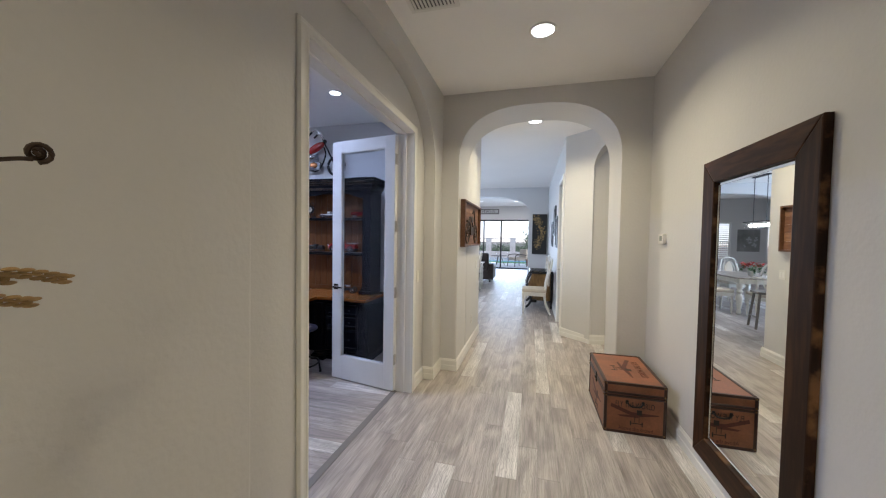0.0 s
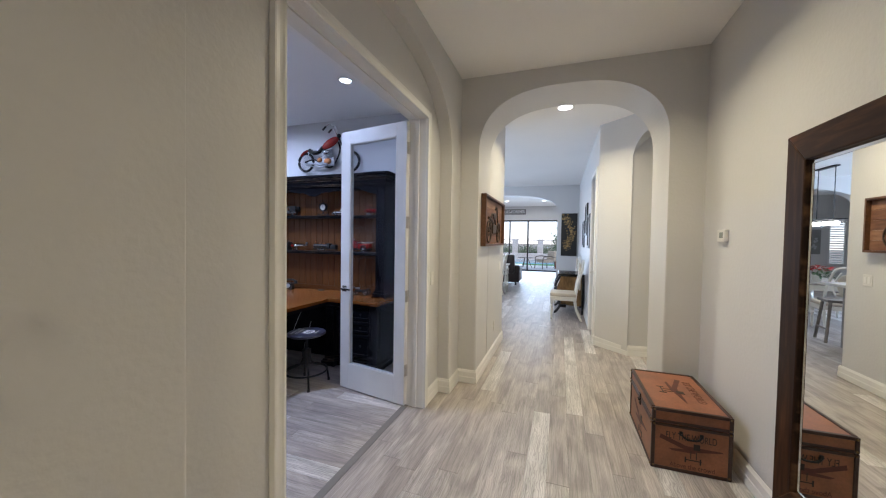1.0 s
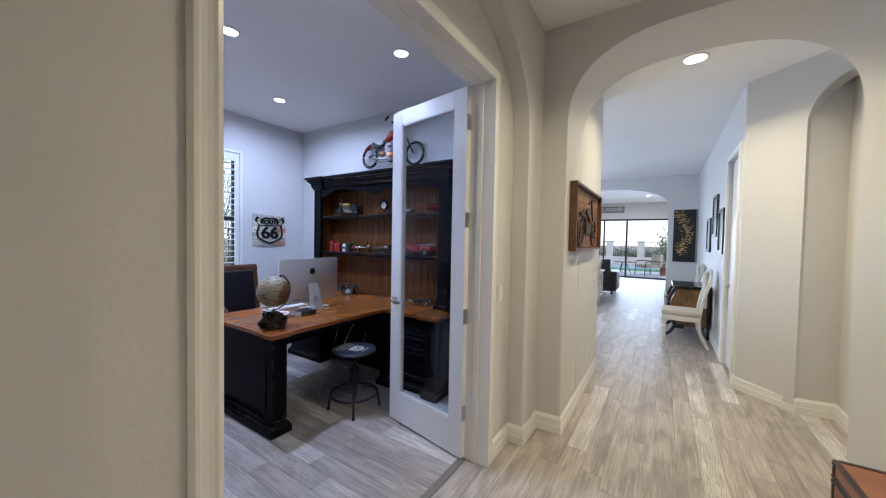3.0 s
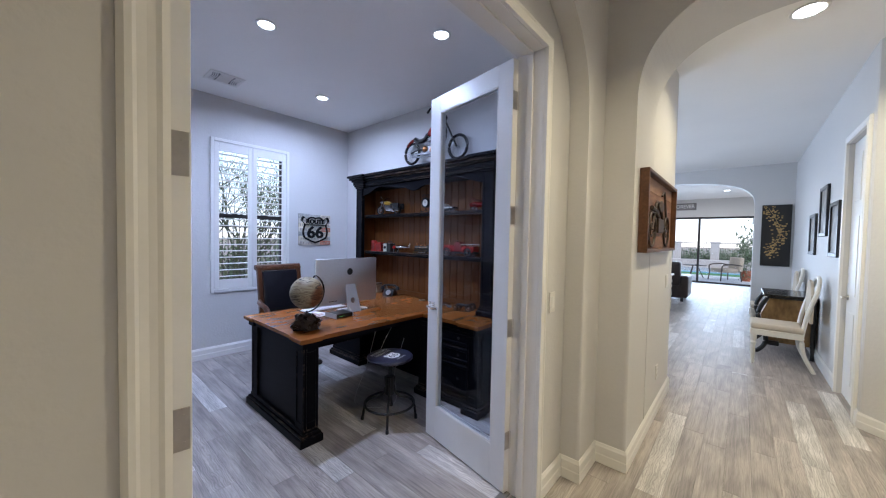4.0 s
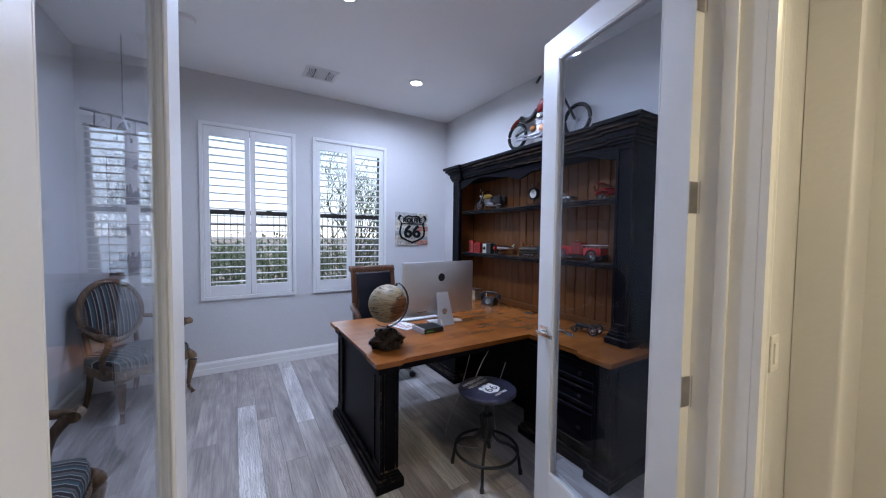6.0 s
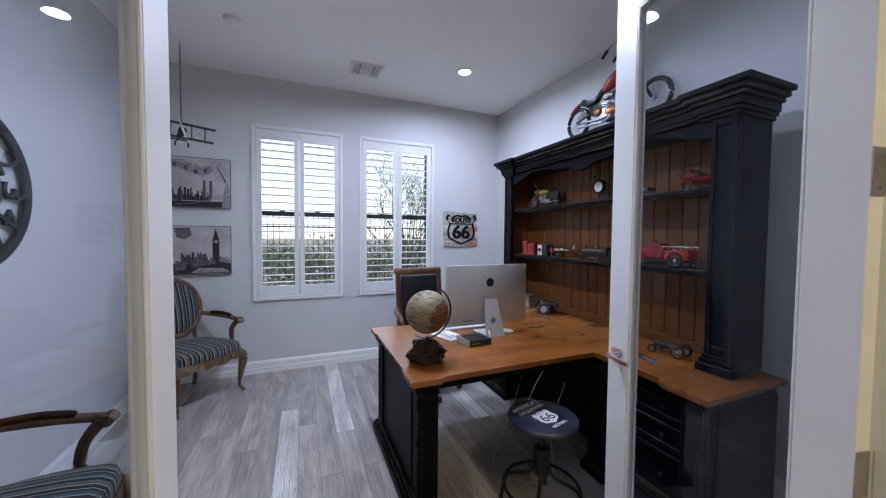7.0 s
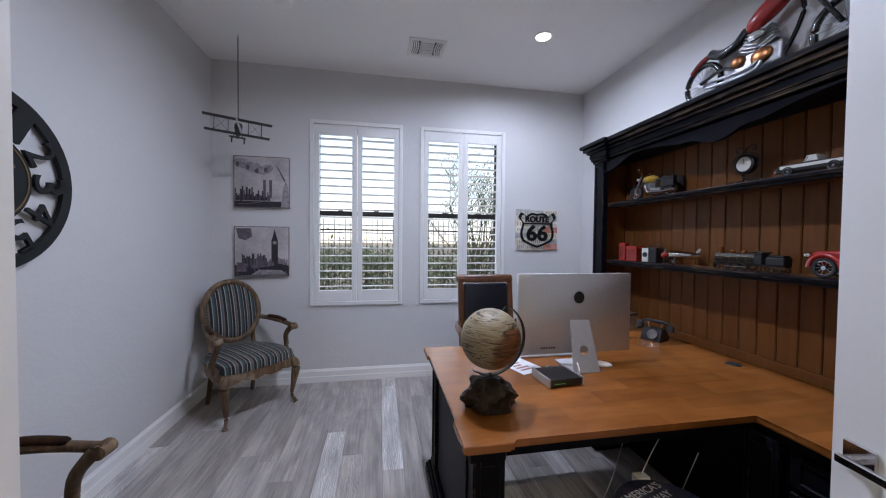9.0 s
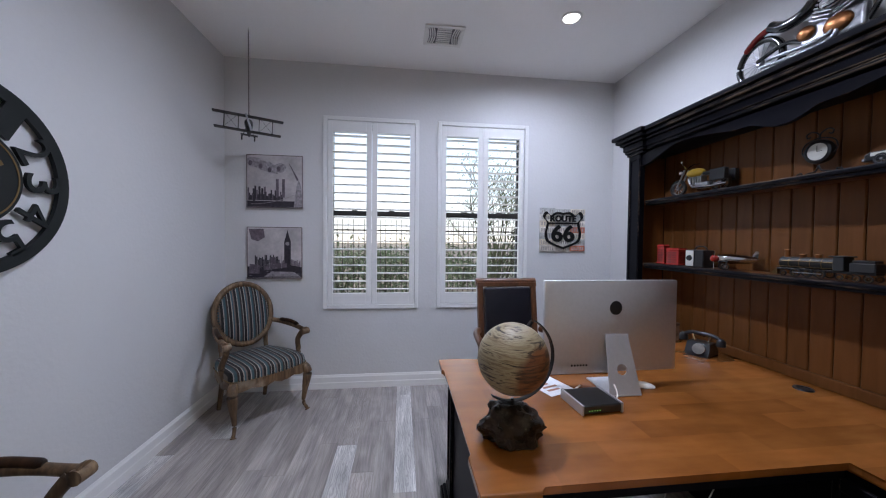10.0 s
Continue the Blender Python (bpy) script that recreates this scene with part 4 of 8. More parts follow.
def armchair(m, label):
    """Oval-backed open armchair; it faces local +y."""
    t = thing("armchair", m, label, "armchair", "striped armchairs")
    fx, bx, fy, by = 0.275, 0.195, 0.235, -0.245
    seat = B()
    outline = [(-bx, by), (bx, by), (0.27, -0.05), (0.29, 0.16), (0.24, 0.245), (0.0, 0.275), (-0.24, 0.245), (-0.29, 0.16), (-0.27, -0.05)]
    sm = [p.to_2d() for p in bezier([(*p, 0) for p in outline] + [(*outline[0], 0)], 5)][:-1]
    v0 = [seat.verts.new((p.x, p.y, 0.385)) for p in sm]
    rings = [v0]
    for k, z in ((1.0, 0.43), (0.97, 0.455), (0.85, 0.475), (0.55, 0.485), (0.2, 0.488)):
        rings.append([seat.verts.new((p.x * k, p.y * k, z)) for p in sm])
    for a, c in zip(rings, rings[1:]):
        for i in range(len(sm)):
            seat.faces.new((a[i], a[(i + 1) % len(sm)], c[(i + 1) % len(sm)], c[i]))
    seat.faces.new(rings[-1])
    seat.faces.new(rings[0][::-1])
    part("seat", seat, STRIPE, t, "seat in dark teal, black and cream stripes", smooth=True)
    fr = B()
    lo = [fr.verts.new((p.x * 1.01, p.y * 1.01, 0.335 - 0.02 * (abs(math.sin(6.0 * math.atan2(p.y, p.x)))))) for p in sm]
    hi = [fr.verts.new((p.x * 1.015, p.y * 1.015, 0.392)) for p in sm]
    li = [fr.verts.new((p.x * 0.9, p.y * 0.9, 0.335)) for p in sm]
    hi2 = [fr.verts.new((p.x * 0.9, p.y * 0.9, 0.392)) for p in sm]
    for i in range(len(sm)):
        j = (i + 1) % len(sm)
        for a, c in ((lo, hi), (hi, hi2), (hi2, li), (li, lo)):
            fr.faces.new((a[i], a[j], c[j], c[i]))
    part("seat_frame", fr, OAK, t, "carved weathered oak frame", smooth=True)
    nails = B()
    for i, p in enumerate(sm):
        if p.y > -0.2:
            q = sm[(i + 1) % len(sm)]
            for k in (0.0, 0.5):
                c = p.lerp(q, k)
                ball(nails, (c.x * 1.02, c.y * 1.02, 0.397), 0.0045, seg=6)
    tagged(part("nailheads", nails, BRASS, t), kind="stuff")
    for sx in (-1, 1):
        # cabriole front leg and plainer back leg
        pts = bezier([(sx * 0.262, 0.225, 0.375), (sx * 0.285, 0.25, 0.32), (sx * 0.272, 0.238, 0.18), (sx * 0.262, 0.228, 0.07), (sx * 0.278, 0.25, 0.02), (sx * 0.282, 0.256, 0.004)], 6)
        rs = [0.030 + 0.012 * math.exp(-((i - 7) / 5.0) ** 2) - 0.017 * min(1, i / 20) + (0.008 if i > 26 else 0) for i in range(len(pts))]
        part("leg", tube(B(), pts, rs, 10), OAK, t, smooth=True)
        pts = bezier([(sx * 0.185, -0.235, 0.375), (sx * 0.18, -0.25, 0.2), (sx * 0.185, -0.30, 0.004)], 6)
        part("leg", tube(B(), pts, [0.024 - 0.008 * i / len(pts) for i in range(len(pts))], 10), OAK, t, smooth=True)
        pts = bezier([(sx * 0.275, 0.10, 0.38), (sx * 0.295, 0.085, 0.47), (sx * 0.275, 0.115, 0.57), (sx * 0.295, 0.165, 0.645)], 6)
        part("arm_support", tube(B(), pts, [0.027 - 0.006 * math.sin(math.pi * i / len(pts)) for i in range(len(pts))], 10), OAK, t, smooth=True)
        pts = bezier([(sx * 0.215, -0.27, 0.69), (sx * 0.255, -0.15, 0.685), (sx * 0.29, 0.02, 0.67), (sx * 0.297, 0.15, 0.655), (sx * 0.30, 0.195, 0.65)], 6)
        arm = tube(B(), pts, [0.020] * (len(pts) - 4) + [0.025, 0.029, 0.031, 0.030], 10)
        tube(arm, [(sx * 0.27, 0.185, 0.642), (sx * 0.33, 0.185, 0.642)], 0.026, 12)
        part("armrest", arm, OAK, t, smooth=True)
        pts = bezier([(sx * 0.252, -0.14, 0.702), (sx * 0.28, -0.03, 0.70), (sx * 0.293, 0.08, 0.683)], 6)
        part("arm_pad", tube(B(), pts, [0.012] + [0.017] * (len(pts) - 2) + [0.012], 10), DARKW, t, smooth=True)
    # oval back, raked
    rake = Matrix.Translation((0, -0.27, 0.775)) @ Matrix.Rotation(radians(12), 4, "X")
    ring = [rake @ Vector((0.225 * math.cos(a), 0, 0.255 * math.sin(a))) for a in [2 * math.pi * i / 40 for i in range(40)]]
    part("back_frame", tube(B(), ring, 0.024, 10, True), OAK, t, smooth=True)
    pad = B()
    ball(pad, (0, 0, 0), 0.215, 0.042, 0.243, 24)
    bmesh.ops.transform(pad, matrix=rake, verts=pad.verts)
    part("backrest", pad, STRIPE, t, "oval backrest in striped velvet", smooth=True)
    nb2 = B()
    for i in range(64):
        a = 2 * math.pi * i / 64
        p = rake @ Vector((0.203 * math.cos(a), 0.020, 0.232 * math.sin(a)))
        ball(nb2, p, 0.0045, seg=6)
    tagged(part("nailheads", nb2, BRASS, t), kind="stuff")
    for sx in (-1, 1):
        part("back_post", tube(B(), [(sx * 0.175, -0.235, 0.38), (sx * 0.178, -0.262, 0.50), (sx * 0.185, -0.285, 0.63)], 0.019, 10), OAK, t, smooth=True)
    return t


armchair(pose(-4.27, 1.235, 0, 0, 0, -45), "oval-backed armchair with striped seat and weathered oak frame in the corner")
armchair(pose(-2.31, 1.15, 0, 0, 0, -2), "oval-backed armchair with striped seat below the wall clock")

# executive chair behind the desk
LEATHER = surface("black_leather", (0.010, 0.010, 0.014), 0.30, var=0.2, scale=12, fine=140, bump=0.35, bump_dist=0.001)
MAHO = wood("mahogany", (0.045, 0.016, 0.007), (0.09, 0.034, 0.014), (0.16, 0.065, 0.028), "Z", 2.0, 14.0, 0.32, 0.1)
ch = thing("office_chair", pose(-3.70, 3.215, 0, 0, 0, -90), "wood-framed office chair with black leather back behind the desk", "chair")
bk = Matrix.Translation((0, -0.2, 0.50)) @ Matrix.Rotation(radians(9), 4, "X")
bm = B()
for sx in (-1, 1):
    box(bm, sx * 0.215 - 0.022, -0.03, 0.0, sx * 0.215 + 0.022, 0.02, 0.60, 0.008, 2, bk)
box(bm, -0.193, -0.03, 0.0, 0.193, 0.015, 0.06, 0.008, 2, bk)
box(bm, -0.24, -0.035, 0.565, 0.24, 0.022, 0.60, 0.006, 2, bk)
part("back_frame", bm, MAHO, ch, "mahogany frame")
bm = tube(B(), [bk @ Vector((-0.245, -0.03, 0.605)), bk @ Vector((0.245, -0.03, 0.605))], 0.030, 14)
part("top_roll", bm, MAHO, ch, smooth=True)
bm = box(B(), -0.19, -0.02, 0.06, 0.19, 0.032, 0.562, 0.022, 3, bk)
part("backrest", bm, LEATHER, ch, "black leather back panel", smooth=True)
bm = B()
for i in range(30):
    for sx in (-1, 1):
        ball(bm, bk @ Vector((sx * 0.186, 0.022, 0.07 + i * 0.0165)), 0.004, seg=6)
for i in range(22):
    ball(bm, bk @ Vector((-0.18 + i * 0.0172, 0.022, 0.556)), 0.004, seg=6)
tagged(part("nailheads", bm, BRASS, ch), kind="stuff")
part("seat", box(B(), -0.25, -0.24, 0.44, 0.25, 0.26, 0.54, 0.035, 3), LEATHER, ch, smooth=True)
for sx in (-1, 1):
    pts = bezier([(sx * 0.245, -0.19, 0.74), (sx * 0.285, -0.08, 0.74), (sx * 0.29, 0.08, 0.715), (sx * 0.285, 0.13, 0.66), (sx * 0.28, 0.07, 0.62), (sx * 0.27, 0.1, 0.52)], 6)
    part("armrest", tube(B(), pts, 0.024, 10), MAHO, ch, smooth=True)
part("column", lathe(B(), [(0.03, 0.14), (0.03, 0.30), (0.05, 0.30), (0.05, 0.44)], 14), BLACKP, ch, smooth=True)
for i in range(5):
    a = 2 * math.pi * i / 5 + 0.3
    part("base_arm", tube(B(), [(0, 0, 0.15), (0.15 * math.cos(a), 0.15 * math.sin(a), 0.125), (0.29 * math.cos(a), 0.29 * math.sin(a), 0.09)], [0.03, 0.026, 0.02], 10), MAHO, ch, smooth=True)
    c = tube(B(), [(0.30 * math.cos(a) - 0.02 * math.sin(a), 0.30 * math.sin(a) + 0.02 * math.cos(a), 0.03), (0.30 * math.cos(a) + 0.02 * math.sin(a), 0.30 * math.sin(a) - 0.02 * math.cos(a), 0.03)], 0.03, 14)
    part("caster", c, BLACKP, ch, smooth=True)

# stool
SEATP = surface("stool_seat_print", (0.035, 0.035, 0.06), 0.3, var=0.75, scale=9, fine=40, fine_var=0.4, bump=0)
WHITEP = surface("white_print", (0.75, 0.75, 0.74), 0.5, var=0.08, bump=0)
st = thing("stool", pose(-2.125, 3.285, 0, 0, 0, 40), "round black metal stool with a printed seat under the desk edge", "stool")
SZ = 0.515
part("seat", lathe(B(), [(0.0, SZ - 0.028), (0.168, SZ - 0.028), (0.178, SZ - 0.022), (0.180, SZ - 0.008), (0.172, SZ), (0.0, SZ)], 40), SEATP, st, "dark printed disc seat", smooth=True)
face = Matrix.Translation((0, 0, SZ + 0.0008)) @ Matrix.Rotation(radians(65), 4, "Z")
sh = [(-0.052, 0.052), (-0.03, 0.046), (0.0, 0.054), (0.03, 0.046), (0.052, 0.052), (0.06, 0.03), (0.054, 0.01), (0.062, -0.012), (0.052, -0.04), (0.0, -0.062), (-0.052, -0.04), (-0.062, -0.012), (-0.054, 0.01), (-0.06, 0.03)]
bm = prism(B(), sh, "Z", 0.0, 0.0006)
bmesh.ops.transform(bm, matrix=face @ Matrix.Translation((0, -0.02, 0)), verts=bm.verts)
part("badge", bm, WHITEP, st, "white road shield")
lettering("lettering", "AMERICA'S", 0.042, face @ Matrix.Translation((0, 0.112, 0.0012)), WHITEP, st, 0.0004, 0.20)
lettering("lettering", "HIGHWAY", 0.040, face @ Matrix.Translation((0, 0.068, 0.0012)), WHITEP, st, 0.0004, 0.19)
lettering("lettering", "66", 0.085, face @ Matrix.Translation((0, -0.03, 0.0014)), BLACKP, st, 0.0004, 0.085)
lettering("lettering", "ROUTE", 0.024, face @ Matrix.Translation((0, 0.022, 0.0014)), BLACKP, st, 0.0004, 0.07)
lettering("lettering", "HISTORIC", 0.026, face @ Matrix.Translation((0, -0.105, 0.0012)), WHITEP, st, 0.0004, 0.11)
part("screw_post", lathe(B(), [(0.014, 0.16), (0.014, SZ - 0.03)], 12), IRON, st, smooth=True)
part("hub", lathe(B(), [(0.03, 0.20), (0.036, 0.205), (0.036, 0.345), (0.03, 0.35)], 16), IRON, st, smooth=True)
part("footrest_ring", tube(B(), [(0.195 * math.cos(2 * math.pi * i / 36), 0.195 * math.sin(2 * math.pi * i / 36), 0.135) for i in range(36)], 0.009, 8, True), IRON, st, smooth=True)
for i in range(4):
    a = math.pi / 2 * i + 0.1
    c, s = math.cos(a), math.sin(a)
    pts = bezier([(0.034 * c, 0.034 * s, 0.345), (0.036 * c, 0.036 * s, 0.24), (0.075 * c, 0.075 * s, 0.19), (0.15 * c, 0.15 * s, 0.168), (0.192 * c, 0.192 * s, 0.125), (0.212 * c, 0.212 * s, 0.0)], 6)
    part("leg", tube(B(), pts, 0.0095, 8), IRON, st, smooth=True)
    part("foot", lathe(B(), [(0.013, 0.0), (0.013, 0.02), (0.010, 0.03)], 10, Matrix.Translation((0.212 * c, 0.212 * s, 0))), BLACKP, st)

# ---- on the desk ----
ALU = surface("brushed_aluminium", (0.66, 0.66, 0.67), 0.40, metal=0.7, var=0.03, scale=2, bump=0.0)
mac = thing("desktop_computer", pose(-2.83, 3.35, TOP_Z + 0.001, 0, 0, 0), "aluminium all-in-one computer seen from behind on the desk", "computer")
bm = box(B(), -0.012, -0.325, 0.065, 0.010, 0.325, 0.487, 0.006, 2)
part("screen_case", bm, ALU, mac, "silver aluminium back", smooth=True)
bm = B()
gy, gz = 24, 16
grid = [[bm.verts.new((0.0095 + 0.030 * (1 - (2 * i / gy - 1) ** 2) * (1 - (2 * j / gz - 1) ** 2), -0.318 + 0.636 * i / gy, 0.071 + 0.41 * j / gz)) for j in range(gz + 1)] for i in range(gy + 1)]
for i in range(gy):
    for j in range(gz):
        bm.faces.new((grid[i][j], grid[i + 1][j], grid[i + 1][j + 1], grid[i][j + 1]))
ed = [x for x in bm.edges if x.is_boundary]
ex = bmesh.ops.extrude_edge_only(bm, edges=ed)
for v in ex["geom"]:
    if isinstance(v, bmesh.types.BMVert):
        v.co.x = 0.0
part("rear_shell", bm, ALU, mac, "gently curved silver back", smooth=True)
# screen side, dark glass
part("display_glass", box(B(), -0.0145, -0.318, 0.14, -0.0125, 0.318, 0.48), BLACKP, mac)
bm = B()
ball(bm, (0.0365, 0.0, 0.365), 0.0016, 0.030, 0.032, 24)
part("emblem", bm, BLACKP, mac, "plain black emblem")
bm = B()
for i in range(6):
    box(bm, 0.0175, -0.20 + i * 0.014, 0.098, 0.0195, -0.192 + i * 0.014, 0.106)
part("port", bm, BLACKP, mac)


def stand_plate():
    """Sloping plate with a cable hole, and the foot."""
    b2 = B()
    w0, w1, zt = 0.072, 0.052, 0.255
    tilt = Matrix.Translation((0.120, 0, 0.004)) @ Matrix.Rotation(radians(-17), 4, "Y")
    k, r, hz2 = 14, 0.024, 0.105
    for sg in (-1, 1):
        pts = [(0, 0), (sg * w0, 0), (sg * w1, zt), (0, zt)]
        pts += [(sg * r * math.sin(math.pi * i / k), hz2 + r * math.cos(math.pi * i / k)) for i in range(k + 1)]
        va = [b2.verts.new(tilt @ Vector((0.0, u, v))) for u, v in pts]
        vb = [b2.verts.new(tilt @ Vector((-0.007, u, v))) for u, v in pts]
        n = len(pts)
        b2.faces.new(va)
        b2.faces.new(vb[::-1])
        for i in range(n):
            b2.faces.new((va[i], vb[i], vb[(i + 1) % n], va[(i + 1) % n]))
    box(b2, -0.075, -0.072, 0.0, 0.122, 0.072, 0.007, 0.002)
    return b2


part("stand", stand_plate(), ALU, mac, "aluminium stand with a round cable hole")
cab = thing("power_cable", pose(0, 0, 0), "white power cable running from the computer", "cable")
part("cord", tube(B(), bezier([(-2.72, 3.30, 0.808), (-2.66, 3.27, 0.778), (-2.68, 3.18, 0.765), (-2.76, 3.14, 0.765), (-2.82, 3.2, 0.765)], 8), 0.0035, 8), PLASTIC, cab, smooth=True)

mod = thing("modem", pose(-2.655, 3.155, TOP_Z + 0.001, 0, 0, 4), "flat black and silver modem with green lights on the desk", "modem")
part("case", box(B(), -0.078, -0.082, 0.004, 0.078, 0.082, 0.036, 0.005, 2), BLACKP, mod)
SILVER = surface("silver_plastic", (0.45, 0.45, 0.46), 0.35, metal=0.3, bump=0)
for sy in (-1, 1):
    part("side_cheek", box(B(), -0.080, sy * 0.084 - 0.004, 0.0, 0.080, sy * 0.084 + 0.004, 0.040, 0.003, 2), SILVER, mod, "silver cheek")
LED = emitter("green_led", (0.3, 1.0, 0.2), 0.9)
for i in range(5):
    part("indicator", box(B(), 0.0782, -0.058 + i * 0.011, 0.015, 0.0788, -0.0555 + i * 0.011, 0.018), LED, mod)

# globe of petrified wood
m, n, l, b = nodes_of("petrified_globe_stone")
tc, mp = n.new("ShaderNodeTexCoord"), n.new("ShaderNodeMapping")
mp.inputs["Scale"].default_value, mp.inputs["Rotation"].default_value = (3.0, 4.0, 26.0), (0.9, 0.45, 0.3)
l.new(tc.outputs["Object"], mp.inputs["Vector"])
na, nb3 = n.new("ShaderNodeTexNoise"), n.new("ShaderNodeTexNoise")
na.inputs["Scale"].default_value, na.inputs["Detail"].default_value, na.inputs["Distortion"].default_value = 2.6, 10, 1.6
nb3.inputs["Scale"].default_value, nb3.inputs["Detail"].default_value = 5.0, 5
l.new(mp.outputs[0], na.inputs["Vector"])
l.new(tc.outputs["Object"], nb3.inputs["Vector"])
ra = ramp(n, [(0.36, (0.012, 0.008, 0.006)), (0.41, (0.07, 0.05, 0.03)), (0.45, (0.22, 0.175, 0.105)), (0.53, (0.31, 0.26, 0.17)), (0.62, (0.23, 0.175, 0.105)), (0.72, (0.08, 0.055, 0.03))])
rb = ramp(n, [(0.50, (0.46, 0.44, 0.39)), (0.64, (0.44, 0.29, 0.17))])
l.new(na.outputs[0], ra.inputs[0])
l.new(nb3.outputs[0], rb.inputs[0])
mx = n.new("ShaderNodeMix")
mx.data_type, mx.blend_type = "RGBA", "OVERLAY"
mx.inputs[0].default_value = 0.6
l.new(ra.outputs[0], mx.inputs[6])
l.new(rb.outputs[0], mx.inputs[7])
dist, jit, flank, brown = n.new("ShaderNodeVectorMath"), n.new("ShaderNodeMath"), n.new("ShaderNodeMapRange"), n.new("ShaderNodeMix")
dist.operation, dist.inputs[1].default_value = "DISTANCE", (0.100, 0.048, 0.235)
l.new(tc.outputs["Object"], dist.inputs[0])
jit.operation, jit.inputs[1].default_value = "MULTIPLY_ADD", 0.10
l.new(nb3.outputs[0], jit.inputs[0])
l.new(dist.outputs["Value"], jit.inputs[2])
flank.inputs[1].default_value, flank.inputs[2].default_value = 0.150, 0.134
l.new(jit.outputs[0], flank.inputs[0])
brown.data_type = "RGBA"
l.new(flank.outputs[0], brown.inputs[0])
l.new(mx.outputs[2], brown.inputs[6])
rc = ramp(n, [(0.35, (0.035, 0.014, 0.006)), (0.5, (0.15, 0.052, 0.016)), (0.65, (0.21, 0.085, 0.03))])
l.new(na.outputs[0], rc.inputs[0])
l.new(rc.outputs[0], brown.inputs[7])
l.new(brown.outputs[2], b.inputs["Base Color"])
b.inputs["Roughness"].default_value = 0.5
bp = n.new("ShaderNodeBump")
bp.inputs["Strength"].default_value, bp.inputs["Distance"].default_value = 0.6, 0.004
l.new(na.outputs[0], bp.inputs["Height"])
l.new(bp.outputs[0], b.inputs["Normal"])
GLOBE = m
gl = thing("desk_globe", pose(-2.46, 2.760, TOP_Z, 0, 0, 8), "carved stone globe in an iron arc on a dark rock base", "globe")
bm = B()
ball(bm, (0.0, 0.0, 0.272), 0.118, seg=36)
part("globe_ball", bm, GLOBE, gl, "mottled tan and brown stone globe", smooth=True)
arc = [(0.0, 0.008 + 0.140 * math.cos(a), 0.270 + 0.140 * math.sin(a)) for a in [radians(-125 + 185 * i / 28) for i in range(29)]]
b2 = B()
vs = []
for (x, y, z) in arc:
    d = Vector((0, y, z - 0.272)).normalized()
    vs.append([b2.verts.new((sx * 0.008, y + d.y * o, z + d.z * o)) for sx, o in ((-1, 0), (1, 0), (1, 0.004), (-1, 0.004))])
for a, c in zip(vs, vs[1:]):
    for i in range(4):
        b2.faces.new((a[i], a[(i + 1) % 4], c[(i + 1) % 4], c[i]))
b2.faces.new(vs[0])
b2.faces.new(vs[-1][::-1])
tube(b2, [(0, 0.0, 0.08), (0, 0.0, 0.137)], 0.006, 8)
tube(b2, [(0, 0.068, 0.392), (0, 0.050, 0.37)], 0.007, 8)
part("meridian_arm", b2, IRON, gl, "black iron arc")
bm = B()
bmesh.ops.create_icosphere(bm, subdivisions=4, radius=1.0)
for v in bm.verts:
    c = v.co.copy()
    k = 1.15 + 0.42 * noise.noise(c * 1.6 + Vector((3, 1, 7))) + 0.26 * noise.noise(c * 3.2) + 0.10 * noise.noise(c * 7) + 0.05 * noise.noise(c * 14)
    v.co = Vector((c.x * 0.068 * k, c.y * 0.092 * k, 0.046 + max(-0.046, c.z * 0.060 * k)))
part("rock_base", bm, surface("dark_rock", (0.022, 0.014, 0.010), 0.28, var=0.9, scale=14, fine=32, bump=1.0, bump_dist=0.018, spec=0.22), gl, "glossy dark rock base", smooth=True)

PAPER = surface("paper", (0.72, 0.72, 0.72), 0.7, var=0.05, bump=0)
pp = thing("paper_sheet", pose(-2.86, 3.06, TOP_Z + 0.0012, 0, 0, 20), "white printed sheet lying on the desk", "paper")
part("sheet", box(B(), -0.105, -0.075, 0, 0.105, 0.075, 0.0012), PAPER, pp)
bm = B()
for i in range(5):
    box(bm, -0.07 + i * 0.03, -0.05, 0.0013, -0.055 + i * 0.03, 0.03 - 0.012 * (i % 3), 0.0018)
part("print", bm, surface("print_red", (0.35, 0.16, 0.10), 0.7, bump=0), pp, "faded print bars")
kb = thing("keyboard", pose(-3.02, 3.22, TOP_Z + 0.001, 0, 0, 90), "slim white keyboard in front of the computer screen", "keyboard")
part("case", box(B(), -0.21, -0.057, 0, 0.21, 0.057, 0.010, 0.003), ALU, kb)
for r in range(5):
    for c in range(14):
        part("key", box(B(), -0.203 + c * 0.029, -0.05 + r * 0.0205, 0.0102, -0.178 + c * 0.029, -0.033 + r * 0.0205, 0.013), PLASTIC, kb)
ms = thing("mouse", pose(-2.80, 3.49, TOP_Z + 0.001, 0, 0, 60), "white computer mouse beside the stand", "mouse")
bm = B()
ball(bm, (0, 0, 0.004), 0.055, 0.029, 0.016, 20)
bmesh.ops.bisect_plane(bm, geom=bm.verts[:] + bm.edges[:] + bm.faces[:], plane_co=(0, 0, 0.001), plane_no=(0, 0, -1), clear_outer=True)
bmesh.ops.holes_fill(bm, edges=[ed for ed in bm.edges if ed.is_boundary])
part("shell", bm, PLASTIC, ms, smooth=True)
gr = thing("cable_grommet", pose(-2.70, 4.215, TOP_Z + 0.001), "black round cable grommet in the desktop", "grommet")
part("ring", lathe(B(), [(0.0, 0.003), (0.022, 0.003), (0.024, 0.006), (0.034, 0.005), (0.037, 0.0)], 24), BLACKP, gr, smooth=True)

